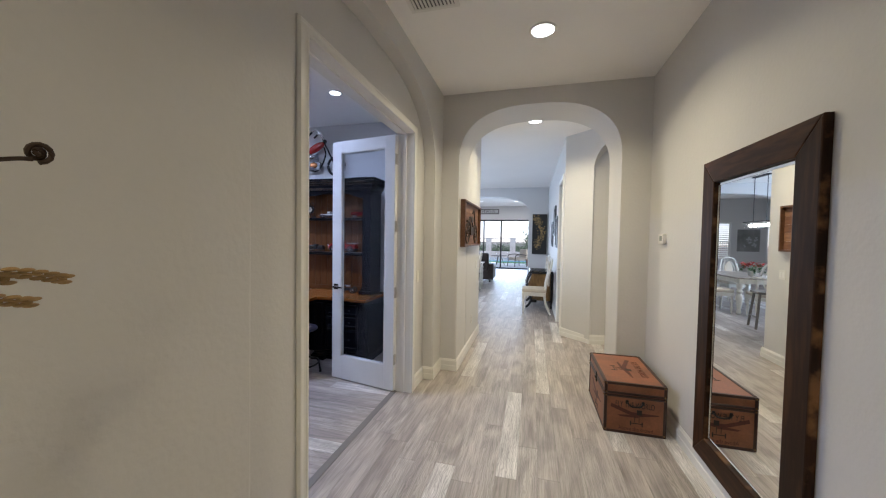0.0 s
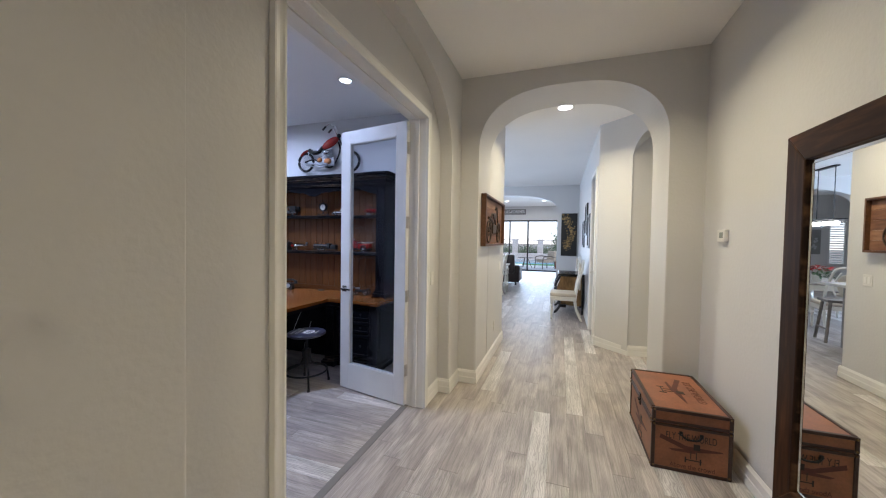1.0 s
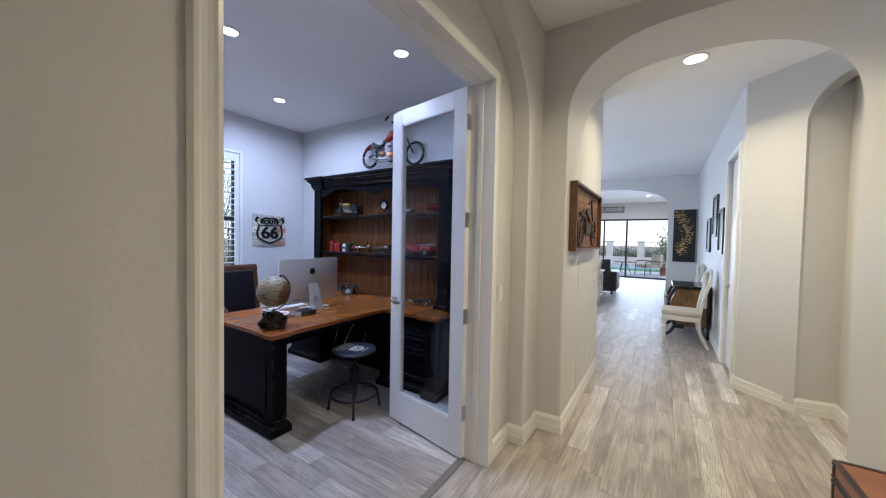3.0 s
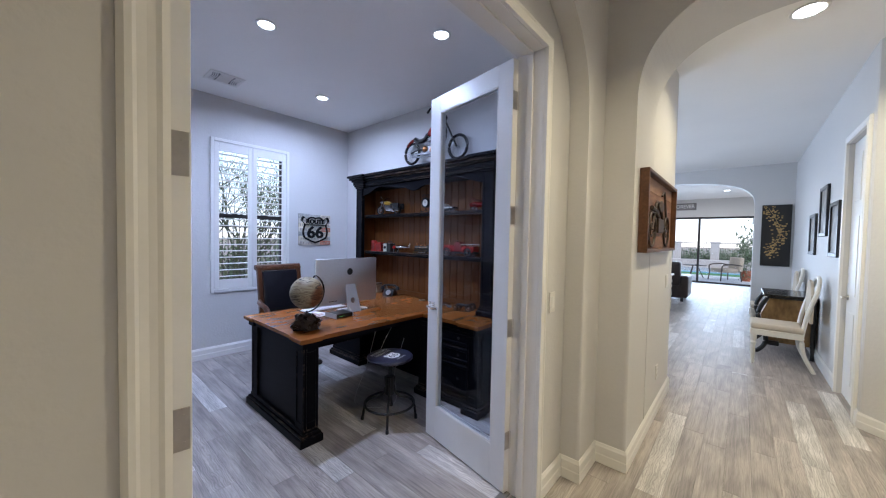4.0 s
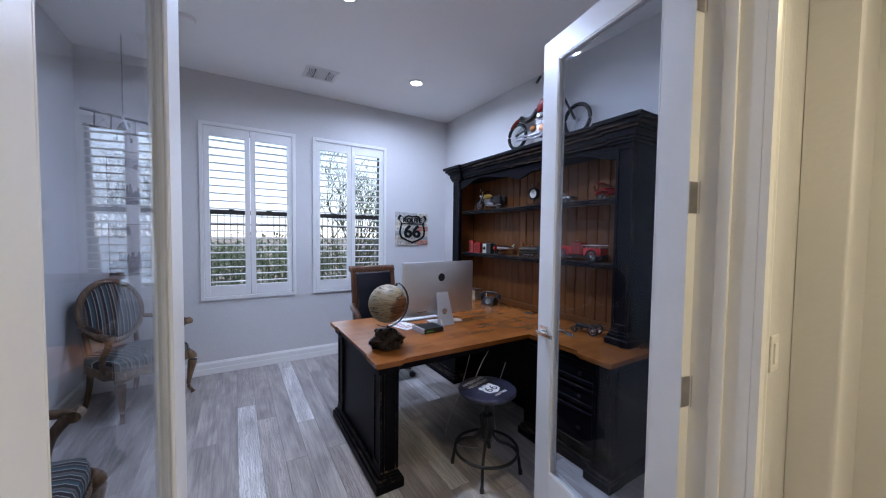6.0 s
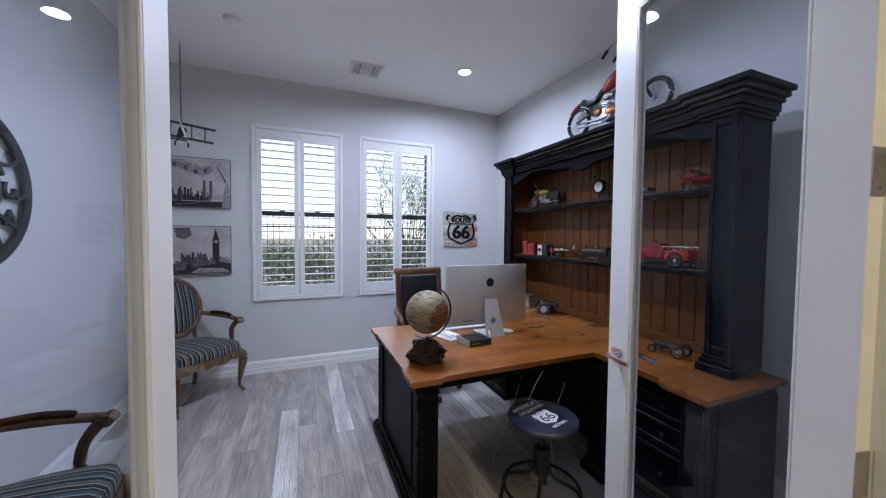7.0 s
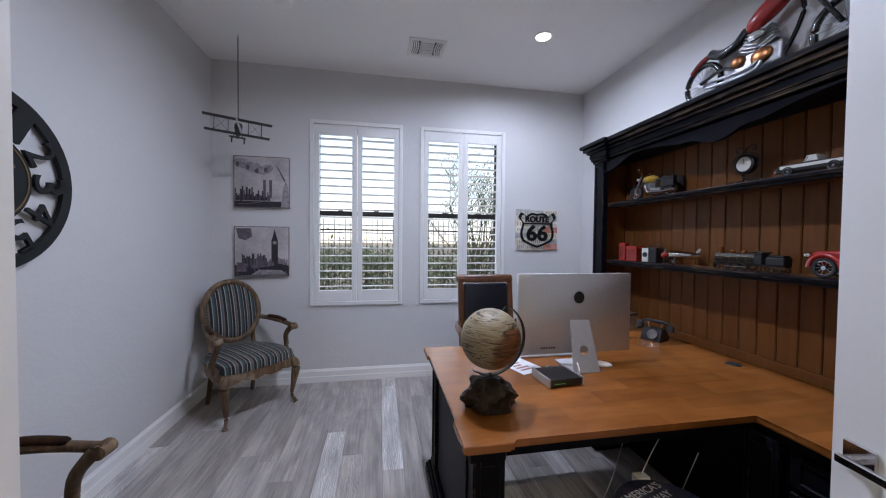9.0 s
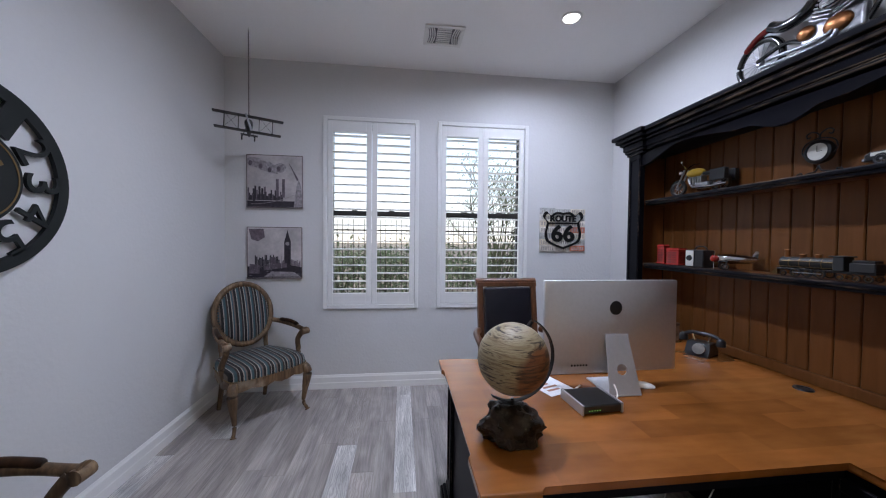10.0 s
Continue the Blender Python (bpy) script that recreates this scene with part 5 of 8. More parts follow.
# old telephone
ph = thing("rotary_telephone", pose(-3.19, 4.17, TOP_Z + 0.001, 0, 0, 25), "small black antique rotary telephone on the desk", "telephone")
bm = B()
prism(bm, [(-0.075, 0.0), (0.075, 0.0), (0.068, 0.02), (0.04, 0.075), (-0.04, 0.075), (-0.068, 0.02)], "X", -0.06, 0.06, None, 0.006, 2)
part("body", bm, BLACKP, ph)
bm = lathe(B(), [(0.0, 0.010), (0.032, 0.010), (0.034, 0.004), (0.034, 0.0)], 24, Matrix.Translation((0.012, -0.064, 0.042)) @ Matrix.Rotation(radians(64), 4, "X"))
part("dial", bm, CHROME, ph, "chrome dial", smooth=True)
bm = tube(B(), bezier([(-0.10, 0, 0.095), (-0.06, 0, 0.118), (0, 0, 0.122), (0.06, 0, 0.118), (0.10, 0, 0.095)], 5), 0.011, 10)
for sx in (-1, 1):
    lathe(bm, [(0.0, -0.03), (0.024, -0.03), (0.022, 0.0), (0.012, 0.012)], 14, Matrix.Translation((sx * 0.095, 0, 0.098)))
part("handset", bm, BLACKP, ph, smooth=True)
for sx in (-1, 1):
    part("cradle", tube(B(), [(sx * 0.035, 0, 0.07), (sx * 0.045, 0, 0.115)], 0.008, 8), CHROME, ph)
tb = thing("tin_box", pose(-3.50, 4.20, TOP_Z + 0.001, 0, 0, 12), "small printed cream and brown box behind the computer", "box")
part("box_body", box(B(), -0.055, -0.05, 0, 0.055, 0.05, 0.10, 0.004, 2), surface("printed_tin", (0.34, 0.27, 0.19), 0.45, var=0.5, scale=22, bump=0), tb)
part("lid", box(B(), -0.058, -0.053, 0.10, 0.058, 0.053, 0.118, 0.004, 2), surface("brown_tin", (0.10, 0.07, 0.05), 0.4, bump=0), tb, "brown lid")

# ---- shelf toys ----
RED = surface("red_enamel", (0.36, 0.022, 0.018), 0.22, var=0.15, scale=20, bump=0, coat=0.4)
DRED = surface("dark_red_enamel", (0.20, 0.018, 0.015), 0.25, var=0.2, scale=20, bump=0, coat=0.3)
YEL = surface("yellow_enamel", (0.45, 0.28, 0.03), 0.3, var=0.2, bump=0)
CREAM = surface("cream_enamel", (0.62, 0.60, 0.54), 0.3, var=0.1, bump=0)
STEEL = surface("dull_steel", (0.35, 0.35, 0.36), 0.35, metal=0.9, var=0.2, scale=30, bump=0)
COPPER = surface("copper", (0.40, 0.17, 0.07), 0.35, metal=1.0, var=0.2, bump=0)
TYRE = surface("black_rubber", (0.010, 0.010, 0.010), 0.6, bump=0.05)
S1, S2 = 1.697 + 0.0255, 1.248 + 0.0255


def wheel(t, x, y, z, r, w, axis="Y", hub=STEEL, spokes=8):
    rot = Matrix.Rotation(radians(90), 4, "X") if axis == "Y" else Matrix.Rotation(radians(90), 4, "Y")
    mt = Matrix.Translation((x, y, z)) @ rot
    wh = part("wheel", lathe(B(), [(r * 0.72, -w / 2), (r * 0.93, -w / 2), (r, -w / 4), (r, w / 4), (r * 0.93, w / 2), (r * 0.72, w / 2), (r * 0.72, -w / 2)], 20, mt, caps=False), TYRE, t, "black tyre", smooth=True)
    b2 = lathe(B(), [(0.0, w * 0.4), (r * 0.2, w * 0.4), (r * 0.2, -w * 0.4), (0.0, -w * 0.4)], 10, mt)
    lathe(b2, [(r * 0.66, -w * 0.3), (r * 0.73, -w * 0.3), (r * 0.73, w * 0.3), (r * 0.66, w * 0.3), (r * 0.66, -w * 0.3)], 20, mt, caps=False)
    for i in range(spokes):
        a = 2 * math.pi * i / spokes
        tube(b2, [mt @ Vector((0, 0, 0)), mt @ Vector((r * 0.7 * math.cos(a), r * 0.7 * math.sin(a), 0))], max(0.0008, r * 0.03), 5)
    part("rim", b2, hub, wh)


def toy_motorcycle(x):
    t = thing("toy_motorcycle", pose(x, 4.235, S1, 0, 0, 8) @ Matrix.Scale(1.35, 4), "model motorcycle with yellow tank on the upper shelf", "model motorcycle")
    wheel(t, -0.115, 0, 0.042, 0.042, 0.016)
    wheel(t, 0.085, 0, 0.042, 0.042, 0.02)
    b2 = tube(B(), bezier([(0.09, 0, 0.045), (0.03, 0, 0.04), (-0.04, 0, 0.04), (-0.06, 0, 0.09), (0.0, 0, 0.095), (0.08, 0, 0.075)], 5), 0.006, 8)
    tube(b2, [(-0.115, 0.012, 0.042), (-0.075, 0.012, 0.125)], 0.004, 6)
    tube(b2, [(-0.115, -0.012, 0.042), (-0.075, -0.012, 0.125)], 0.004, 6)
    part("frame", b2, STEEL, t)
    b2 = B()
    for i in range(5):
        box(b2, -0.045 + i * 0.012, -0.018, 0.05, -0.038 + i * 0.012, 0.018, 0.085, 0.002)
    box(b2, -0.02, -0.02, 0.028, 0.045, 0.02, 0.055, 0.004)
    part("engine", b2, STEEL, t)
    b2 = B()
    ball(b2, (-0.03, 0, 0.105), 0.045, 0.02, 0.02, 14)
    part("tank", b2, YEL, t, "yellow tank", smooth=True)
    part("seat", box(B(), 0.015, -0.02, 0.085, 0.075, 0.02, 0.10, 0.006, 2), TYRE, t)
    for sy in (-1, 1):
        part("saddlebag", box(B(), 0.065, sy * 0.03 - 0.013, 0.05, 0.13, sy * 0.03 + 0.013, 0.10, 0.005, 2), TYRE, t)
    part("handlebar", tube(B(), bezier([(-0.055, -0.055, 0.155), (-0.07, -0.03, 0.15), (-0.075, 0, 0.13), (-0.07, 0.03, 0.15), (-0.055, 0.055, 0.155)], 5), 0.0035, 6), CHROME, t)
    part("exhaust", tube(B(), [(-0.02, -0.026, 0.035), (0.06, -0.028, 0.028), (0.13, -0.028, 0.032)], 0.007, 8), CHROME, t)
    b2 = B()
    ball(b2, (-0.10, 0, 0.115), 0.014, seg=12)
    part("headlight", b2, CHROME, t, smooth=True)


toy_motorcycle(-3.29)


def shelf_clock(x):
    t = thing("shelf_clock", pose(x, 4.25, S1), "black iron scroll clock with white dial on the shelf", "clock")
    mt = Matrix.Translation((0, 0, 0.115)) @ Matrix.Rotation(radians(90), 4, "X")
    part("case", lathe(B(), [(0.0, -0.02), (0.05, -0.02), (0.055, 0.0), (0.052, 0.012), (0.042, 0.016), (0.038, 0.010), (0.0, 0.010)], 28, mt), IRON, t, smooth=True)
    part("dial", lathe(B(), [(0.0, 0.0115), (0.038, 0.0115), (0.038, 0.011)], 28, mt), CREAM, t, "white dial")
    b2 = B()
    box(b2, -0.001, -0.0135, 0.115, 0.001, -0.0125, 0.142)
    box(b2, 0.0, -0.0135, 0.114, 0.02, -0.0125, 0.116)
    part("clock_hand", b2, BLACKP, t)
    for sx in (-1, 1):
        pts = bezier([(0, 0, 0.055), (sx * 0.012, 0, 0.03), (sx * 0.045, 0, 0.022), (sx * 0.075, 0, 0.005), (sx * 0.085, 0, 0.022), (sx * 0.068, 0, 0.03), (sx * 0.065, 0, 0.016)], 6)
        part("scroll_foot", tube(B(), pts, 0.0035, 6), IRON, t)
        pts = bezier([(0, 0, 0.17), (sx * 0.004, 0, 0.195), (sx * 0.03, 0, 0.21), (sx * 0.05, 0, 0.20), (sx * 0.045, 0, 0.185), (sx * 0.034, 0, 0.19)], 6)
        part("scroll_top", tube(B(), pts, 0.003, 6), IRON, t)
        pts = bezier([(sx * 0.054, 0, 0.10), (sx * 0.066, 0, 0.125), (sx * 0.052, 0, 0.16), (0, 0, 0.178)], 6)
        part("side_scroll", tube(B(), pts, 0.003, 6), IRON, t)


shelf_clock(-2.70)


def toy_car(x, y, z, s, body, top, label, rot=0, old=False):
    t = thing("toy_car", pose(x, y, z, 0, 0, rot), label, "model car")
    L, Wd = 0.15 * s, 0.055 * s
    b2 = prism(B(), [(-L, 0.02 * s), (-L, 0.05 * s), (-L * 0.9, 0.062 * s), (-L * 0.25, 0.066 * s), (L * 0.3, 0.066 * s), (L, 0.06 * s), (L, 0.022 * s)], "Y", -Wd, Wd, None, 0.006 * s, 2)
    part("body", b2, body, t)
    b2 = prism(B(), [(-L * 0.22, 0.066 * s), (-L * 0.12, 0.100 * s), (L * 0.14, 0.100 * s), (L * 0.20, 0.066 * s)], "Y", -Wd * 0.85, Wd * 0.85, None, 0.004 * s, 1)
    part("cab", b2, top, t)
    part("windscreen", prism(B(), [(-L * 0.175, 0.071 * s), (-L * 0.078, 0.094 * s), (-L * 0.06, 0.094 * s), (-L * 0.15, 0.071 * s)], "Y", -Wd * 0.87, Wd * 0.87), BLACKP, t)
    part("side_stripe", box(B(), -L * 0.85, -Wd - 0.0015, 0.042 * s, L * 0.85, -Wd + 0.002, 0.058 * s), top, t)
    part("bumper", box(B(), -L - 0.008 * s, -Wd, 0.022 * s, -L + 0.002, Wd, 0.036 * s, 0.003 * s), CHROME, t)
    part("bumper", box(B(), L - 0.002, -Wd, 0.022 * s, L + 0.008 * s, Wd, 0.036 * s, 0.003 * s), CHROME, t)
    for wx in (-0.62, 0.62):
        for sy in (-1, 1):
            wheel(t, wx * L, sy * Wd * 0.95, 0.026 * s, 0.026 * s, 0.016 * s)
    return t


toy_car(-2.37, 4.21, S1, 0.82, BLACKP, CREAM, "black and cream model pickup car on the upper shelf", 6)


def roadster(x):
    t = thing("toy_fire_engine", pose(x, 4.20, S2, 0, 0, 2) @ Matrix.Scale(1.05, 4), "red vintage model fire engine on the lower shelf", "model car")
    part("hood", prism(B(), [(-0.17, 0.045), (-0.17, 0.098), (-0.155, 0.106), (-0.04, 0.108), (-0.04, 0.045)], "Y", -0.03, 0.03, None, 0.008, 2), RED, t)
    part("grille", box(B(), -0.178, -0.028, 0.045, -0.168, 0.028, 0.10, 0.003), CHROME, t)
    part("cab", prism(B(), [(-0.04, 0.045), (-0.04, 0.10), (-0.03, 0.135), (0.03, 0.135), (0.05, 0.10), (0.05, 0.045)], "Y", -0.042, 0.042, None, 0.005, 1), DRED, t)
    part("body", box(B(), 0.05, -0.045, 0.05, 0.19, 0.045, 0.098, 0.005), RED, t)
    b2 = B()
    for sy in (-1, 1):
        tube(b2, [(0.045, sy * 0.046, 0.115), (0.195, sy * 0.046, 0.115)], 0.0035, 6)
        for i in range(5):
            tube(b2, [(0.05 + i * 0.034, sy * 0.046, 0.095), (0.05 + i * 0.034, sy * 0.046, 0.115)], 0.0025, 6)
    part("rail", b2, CHROME, t)
    part("chassis", box(B(), -0.165, -0.035, 0.028, 0.195, 0.035, 0.046, 0.003), TYRE, t)
    for wx in (-0.115, 0.125):
        for sy in (-1, 1):
            wheel(t, wx, sy * 0.048, 0.040, 0.040, 0.016, hub=CHROME, spokes=10)
            pts = [(wx - 0.05 * math.cos(a), sy * 0.048, 0.042 + 0.05 * math.sin(a)) for a in [math.pi * i / 12 for i in range(13)]]
            part("mudguard", tube(B(), pts, 0.009, 8), RED, t, smooth=True)
    for sy in (-1, 1):
        b2 = B()
        ball(b2, (-0.172, sy * 0.04, 0.088), 0.014, seg=12)
        part("headlight", b2, CHROME, t, smooth=True)
    b2 = B()
    ball(b2, (-0.02, 0, 0.142), 0.010, seg=10)
    part("bell", b2, CHROME, t, smooth=True)


roadster(-2.17)


def booth(x, w, h, label):
    t = thing("phone_box_model", pose(x, 4.215, S2, 0, 0, 12), label, "model phone box", "red model phone boxes")
    part("body", box(B(), -w / 2, -w / 2, 0, w / 2, w / 2, h * 0.9, 0.002), RED, t)
    part("base", box(B(), -w / 2 - 0.004, -w / 2 - 0.004, 0, w / 2 + 0.004, w / 2 + 0.004, h * 0.06, 0.002), RED, t)
    part("cornice", box(B(), -w / 2 - 0.003, -w / 2 - 0.003, h * 0.86, w / 2 + 0.003, w / 2 + 0.003, h * 0.95, 0.003), RED, t)
    part("roof", box(B(), -w / 2 + 0.002, -w / 2 + 0.002, h * 0.95, w / 2 - 0.002, w / 2 - 0.002, h, 0.005, 2), RED, t)
    for r in range(5):
        for c in range(2):
            x0 = -w * 0.36 + c * w * 0.38
            z0 = h * (0.12 + r * 0.135)
            part("pane", box(B(), x0, -w / 2 - 0.0012, z0, x0 + w * 0.32, -w / 2 - 0.0002, z0 + h * 0.11), DRED, t)
            part("pane", box(B(), w / 2 + 0.0002, x0, z0, w / 2 + 0.0012, x0 + w * 0.32, z0 + h * 0.11), DRED, t)


booth(-3.565, 0.052, 0.135, "narrow red model phone box on the shelf")
booth(-3.445, 0.085, 0.112, "wide red model phone box on the shelf")

t = thing("box_camera", pose(-3.255, 4.20, S2, 0, 0, 8), "old black and silver box camera on the shelf", "camera")
part("body", box(B(), -0.055, -0.04, 0, 0.055, 0.05, 0.105, 0.004), BLACKP, t)
part("front_plate", box(B(), -0.052, -0.046, 0.006, -0.002, -0.0405, 0.10, 0.002), CREAM, t, "silver front")
part("lens", lathe(B(), [(0.0, 0.008), (0.014, 0.008), (0.018, 0.0)], 18, Matrix.Translation((-0.027, -0.046, 0.055)) @ Matrix.Rotation(radians(90), 4, "X")), BLACKP, t, smooth=True)
part("strap", tube(B(), bezier([(-0.03, 0, 0.105), (-0.01, 0, 0.125), (0.03, 0, 0.125), (0.05, 0, 0.105)], 5), 0.004, 6), TYRE, t)


def toy_plane(x, z, rot, body, wing, label, s=1.0, bi=False):
    t = thing("toy_airplane", pose(x, 4.20, z, 0, 0, rot), label, "model airplane")
    b2 = lathe(B(), [(0.0, -0.10), (0.012, -0.095), (0.022, -0.06), (0.026, 0.0), (0.024, 0.05), (0.0, 0.066)], 16, Matrix.Translation((0, 0, 0.055 * s)) @ Matrix.Rotation(radians(-90), 4, "Y") @ Matrix.Scale(s, 4))
    part("fuselage", b2, body, t, smooth=True)
    for z2 in ((0.045, 0.098) if bi else (0.05,)):
        part("wing", box(B(), -0.035 * s, -0.13 * s, z2 * s, 0.012 * s, 0.13 * s, (z2 + 0.007) * s, 0.003 * s), wing, t)
    if bi:
        for sy in (-1, 1):
            part("strut", tube(B(), [(-0.01 * s, sy * 0.085 * s, 0.05 * s), (-0.01 * s, sy * 0.085 * s, 0.1 * s)], 0.003 * s, 6), wing, t)
    part("tailplane", box(B(), 0.075 * s, -0.045 * s, 0.055 * s, 0.10 * s, 0.045 * s, 0.060 * s, 0.002), wing, t)
    part("fin", prism(B(), [(0.07 * s, 0.055 * s), (0.10 * s, 0.055 * s), (0.105 * s, 0.095 * s), (0.092 * s, 0.095 * s)], "Y", -0.002 * s, 0.002 * s), wing, t)
    b2 = B()
    for i in range(3):
        a = 2 * math.pi * i / 3 + 0.4
        box(b2, -0.003, 0.0, -0.007 * s, 0.0, 0.062 * s, 0.007 * s, 0.001, 1, Matrix.Translation((-0.07 * s, 0, 0.055 * s)) @ Matrix.Rotation(a, 4, "X"))
    part("propeller", b2, CHROME, t)
    b2 = B()
    ball(b2, (-0.068 * s, 0, 0.055 * s), 0.018 * s, seg=14)
    part("nose", b2, RED, t, "red nose", smooth=True)
    for sy in (-1, 1):
        wheel(t, -0.03 * s, sy * 0.045 * s, 0.016 * s, 0.016 * s, 0.01 * s)
        part("landing_strut", tube(B(), [(-0.03 * s, sy * 0.045 * s, 0.016 * s), (-0.02 * s, sy * 0.02 * s, 0.04 * s)], 0.003 * s, 6), STEEL, t)


toy_plane(-3.05, S2, 52, CHROME, CHROME, "polished silver model airplane with red nose on the shelf", 1.1)
toy_plane(-1.96, S1, 14, RED, DRED, "red model biplane on the upper shelf", 1.0, True)

t = thing("model_train", pose(-2.635, 4.20, S2, 0, 0, 3) @ Matrix.Scale(0.80, 4), "black and brass model steam locomotive on the shelf", "model train")
part("boiler", tube(B(), [(-0.19, 0, 0.078), (-0.185, 0, 0.078), (0.06, 0, 0.078)], [0.028, 0.033, 0.033], 16), TYRE, t, smooth=True)
part("cab", box(B(), 0.06, -0.036, 0.045, 0.105, 0.036, 0.118, 0.003), TYRE, t)
part("cab_roof", box(B(), 0.045, -0.042, 0.118, 0.115, 0.042, 0.125, 0.003), IRON, t)
part("tender", box(B(), 0.125, -0.036, 0.045, 0.22, 0.036, 0.092, 0.004), TYRE, t)
part("coal", box(B(), 0.13, -0.028, 0.092, 0.215, 0.028, 0.106, 0.006, 2), IRON, t)
part("boiler_pipe", tube(B(), [(-0.18, -0.035, 0.088), (0.06, -0.035, 0.088)], 0.0025, 6), BRASS, t)
part("running_board", box(B(), -0.19, -0.042, 0.055, 0.06, -0.034, 0.058), BRASS, t)
part("chassis", box(B(), -0.2, -0.03, 0.035, 0.22, 0.03, 0.046, 0.002), IRON, t)
part("cowcatcher", prism(B(), [(-0.235, 0.006), (-0.2, 0.04), (-0.195, 0.006)], "Y", -0.03, 0.03), BRASS, t)
for cx2, r2, h2 in ((-0.165, 0.013, 0.155), (-0.09, 0.014, 0.128), (-0.02, 0.014, 0.128)):
    part("dome", lathe(B(), [(r2, 0.10), (r2, h2 - 0.008), (r2 * 1.2, h2 - 0.004), (r2, h2), (0.0, h2)], 14, Matrix.Translation((cx2, 0, 0))), COPPER, t, "copper dome", smooth=True)
for i in range(4):
    part("boiler_band", tube(B(), [(-0.14 + i * 0.05, 0, 0.078), (-0.137 + i * 0.05, 0, 0.078)], 0.0345, 16), BRASS, t)
for wx, r2 in ((-0.16, 0.016), (-0.10, 0.024), (-0.045, 0.024), (0.01, 0.024), (0.09, 0.016), (0.155, 0.016), (0.20, 0.016)):
    for sy in (-1, 1):
        wheel(t, wx, sy * 0.034, r2, r2, 0.01, spokes=8, hub=BRASS)
part("side_rod", box(B(), -0.11, -0.043, 0.022, 0.02, -0.040, 0.027), STEEL, t)

t = thing("toy_tractor", pose(-2.03, 4.13, TOP_Z + 0.001, 0, 0, 8), "dark metal model tractor on the desktop", "model tractor")
part("body", box(B(), -0.09, -0.018, 0.035, 0.03, 0.018, 0.062, 0.005), IRON, t)
part("seat", box(B(), 0.04, -0.018, 0.06, 0.075, 0.018, 0.068, 0.003), IRON, t)
for wx, r2 in ((-0.085, 0.024), (0.055, 0.038)):
    for sy in (-1, 1):
        wheel(t, wx, sy * 0.04, r2, r2, 0.016)

# ---- wall pieces in the study ----
# chopper wall sculpture above the bookcase
mc = thing("motorcycle_wall_art", pose(-2.815, YN - 0.055, 2.48, 0, 2, 0), "large red and chrome chopper wall sculpture above the bookcase", "wall sculpture")
GLOSSB = surface("gloss_black", (0.008, 0.008, 0.009), 0.15, bump=0, coat=0.5)
for wx, r2 in ((-0.365, 0.122), (0.365, 0.128)):
    pts = [(wx + r2 * math.cos(2 * math.pi * i / 40), 0, r2 * math.sin(2 * math.pi * i / 40)) for i in range(40)]
    wh = part("wheel", tube(B(), pts, 0.018, 10, True), GLOSSB, mc, "gloss black tyre", smooth=True)
    b2 = B()
    for i in range(18):
        a = 2 * math.pi * i / 18
        tube(b2, [(wx, 0, 0), (wx + (r2 - 0.015) * math.cos(a), 0, (r2 - 0.015) * math.sin(a))], 0.0018, 5)
    lathe(b2, [(0.0, 0.012), (0.018, 0.012), (0.018, -0.012), (0.0, -0.012)], 14, Matrix.Translation((wx, 0, 0)) @ Matrix.Rotation(radians(90), 4, "X"))
    part("spokes", b2, STEEL, wh)
b2 = tube(B(), bezier([(-0.365, -0.02, 0.0), (-0.20, -0.02, 0.03), (-0.05, -0.02, -0.06), (0.10, -0.02, -0.06), (0.20, -0.02, 0.14), (0.17, -0.02, 0.26)], 6), 0.011, 8)
tube(b2, bezier([(-0.21, -0.02, 0.15), (-0.05, -0.02, 0.16), (0.08, -0.02, 0.27), (0.17, -0.02, 0.30)], 6), 0.010, 8)
part("frame", b2, GLOSSB, mc, smooth=True)
b2 = tube(B(), [(0.365, -0.03, 0.0), (0.19, -0.03, 0.30), (0.165, -0.03, 0.345)], 0.011, 8)
part("fork", b2, GLOSSB, mc, smooth=True)
b2 = B()
ball(b2, (0.055, -0.035, 0.245), 0.145, 0.045, 0.055, 24, Matrix.Rotation(radians(-28), 4, "Y"))
part("tank", b2, RED, mc, "gloss red teardrop tank", smooth=True)
b2 = tube(B(), bezier([(-0.30, -0.025, 0.165), (-0.22, -0.03, 0.125), (-0.12, -0.035, 0.135), (-0.06, -0.03, 0.20)], 6), [0.012] + [0.030] * 16 + [0.026, 0.015], 10)
part("seat", b2, GLOSSB, mc, "black saddle", smooth=True)
b2 = tube(B(), bezier([(-0.44, -0.02, 0.085), (-0.38, -0.02, 0.135), (-0.30, -0.02, 0.16), (-0.24, -0.02, 0.15)], 6), [0.010] + [0.017] * 17 + [0.014], 8)
part("rear_fender", b2, DRED, mc, "dark red fender", smooth=True)
b2 = B()
for i, (cx2, ang) in enumerate(((-0.055, 18), (0.055, -18))):
    for k in range(6):
        box(b2, -0.045, -0.045, k * 0.018, 0.045, 0.0, k * 0.018 + 0.010, 0.003, 1, Matrix.Translation((cx2, 0, 0.055)) @ Matrix.Rotation(radians(ang), 4, "Y"))
part("cylinder_head", b2, STEEL, mc, "ribbed engine cylinders")
b2 = box(B(), -0.13, -0.045, -0.065, 0.13, -0.005, 0.05, 0.018, 3)
part("crankcase", b2, STEEL, mc, smooth=True)
b2 = B()
ball(b2, (0.03, -0.045, 0.0), 0.06, 0.025, 0.045, 18)
ball(b2, (-0.10, -0.05, 0.02), 0.04, 0.02, 0.035, 16)
part("cover", b2, COPPER, mc, "copper engine cover", smooth=True)
b2 = B()
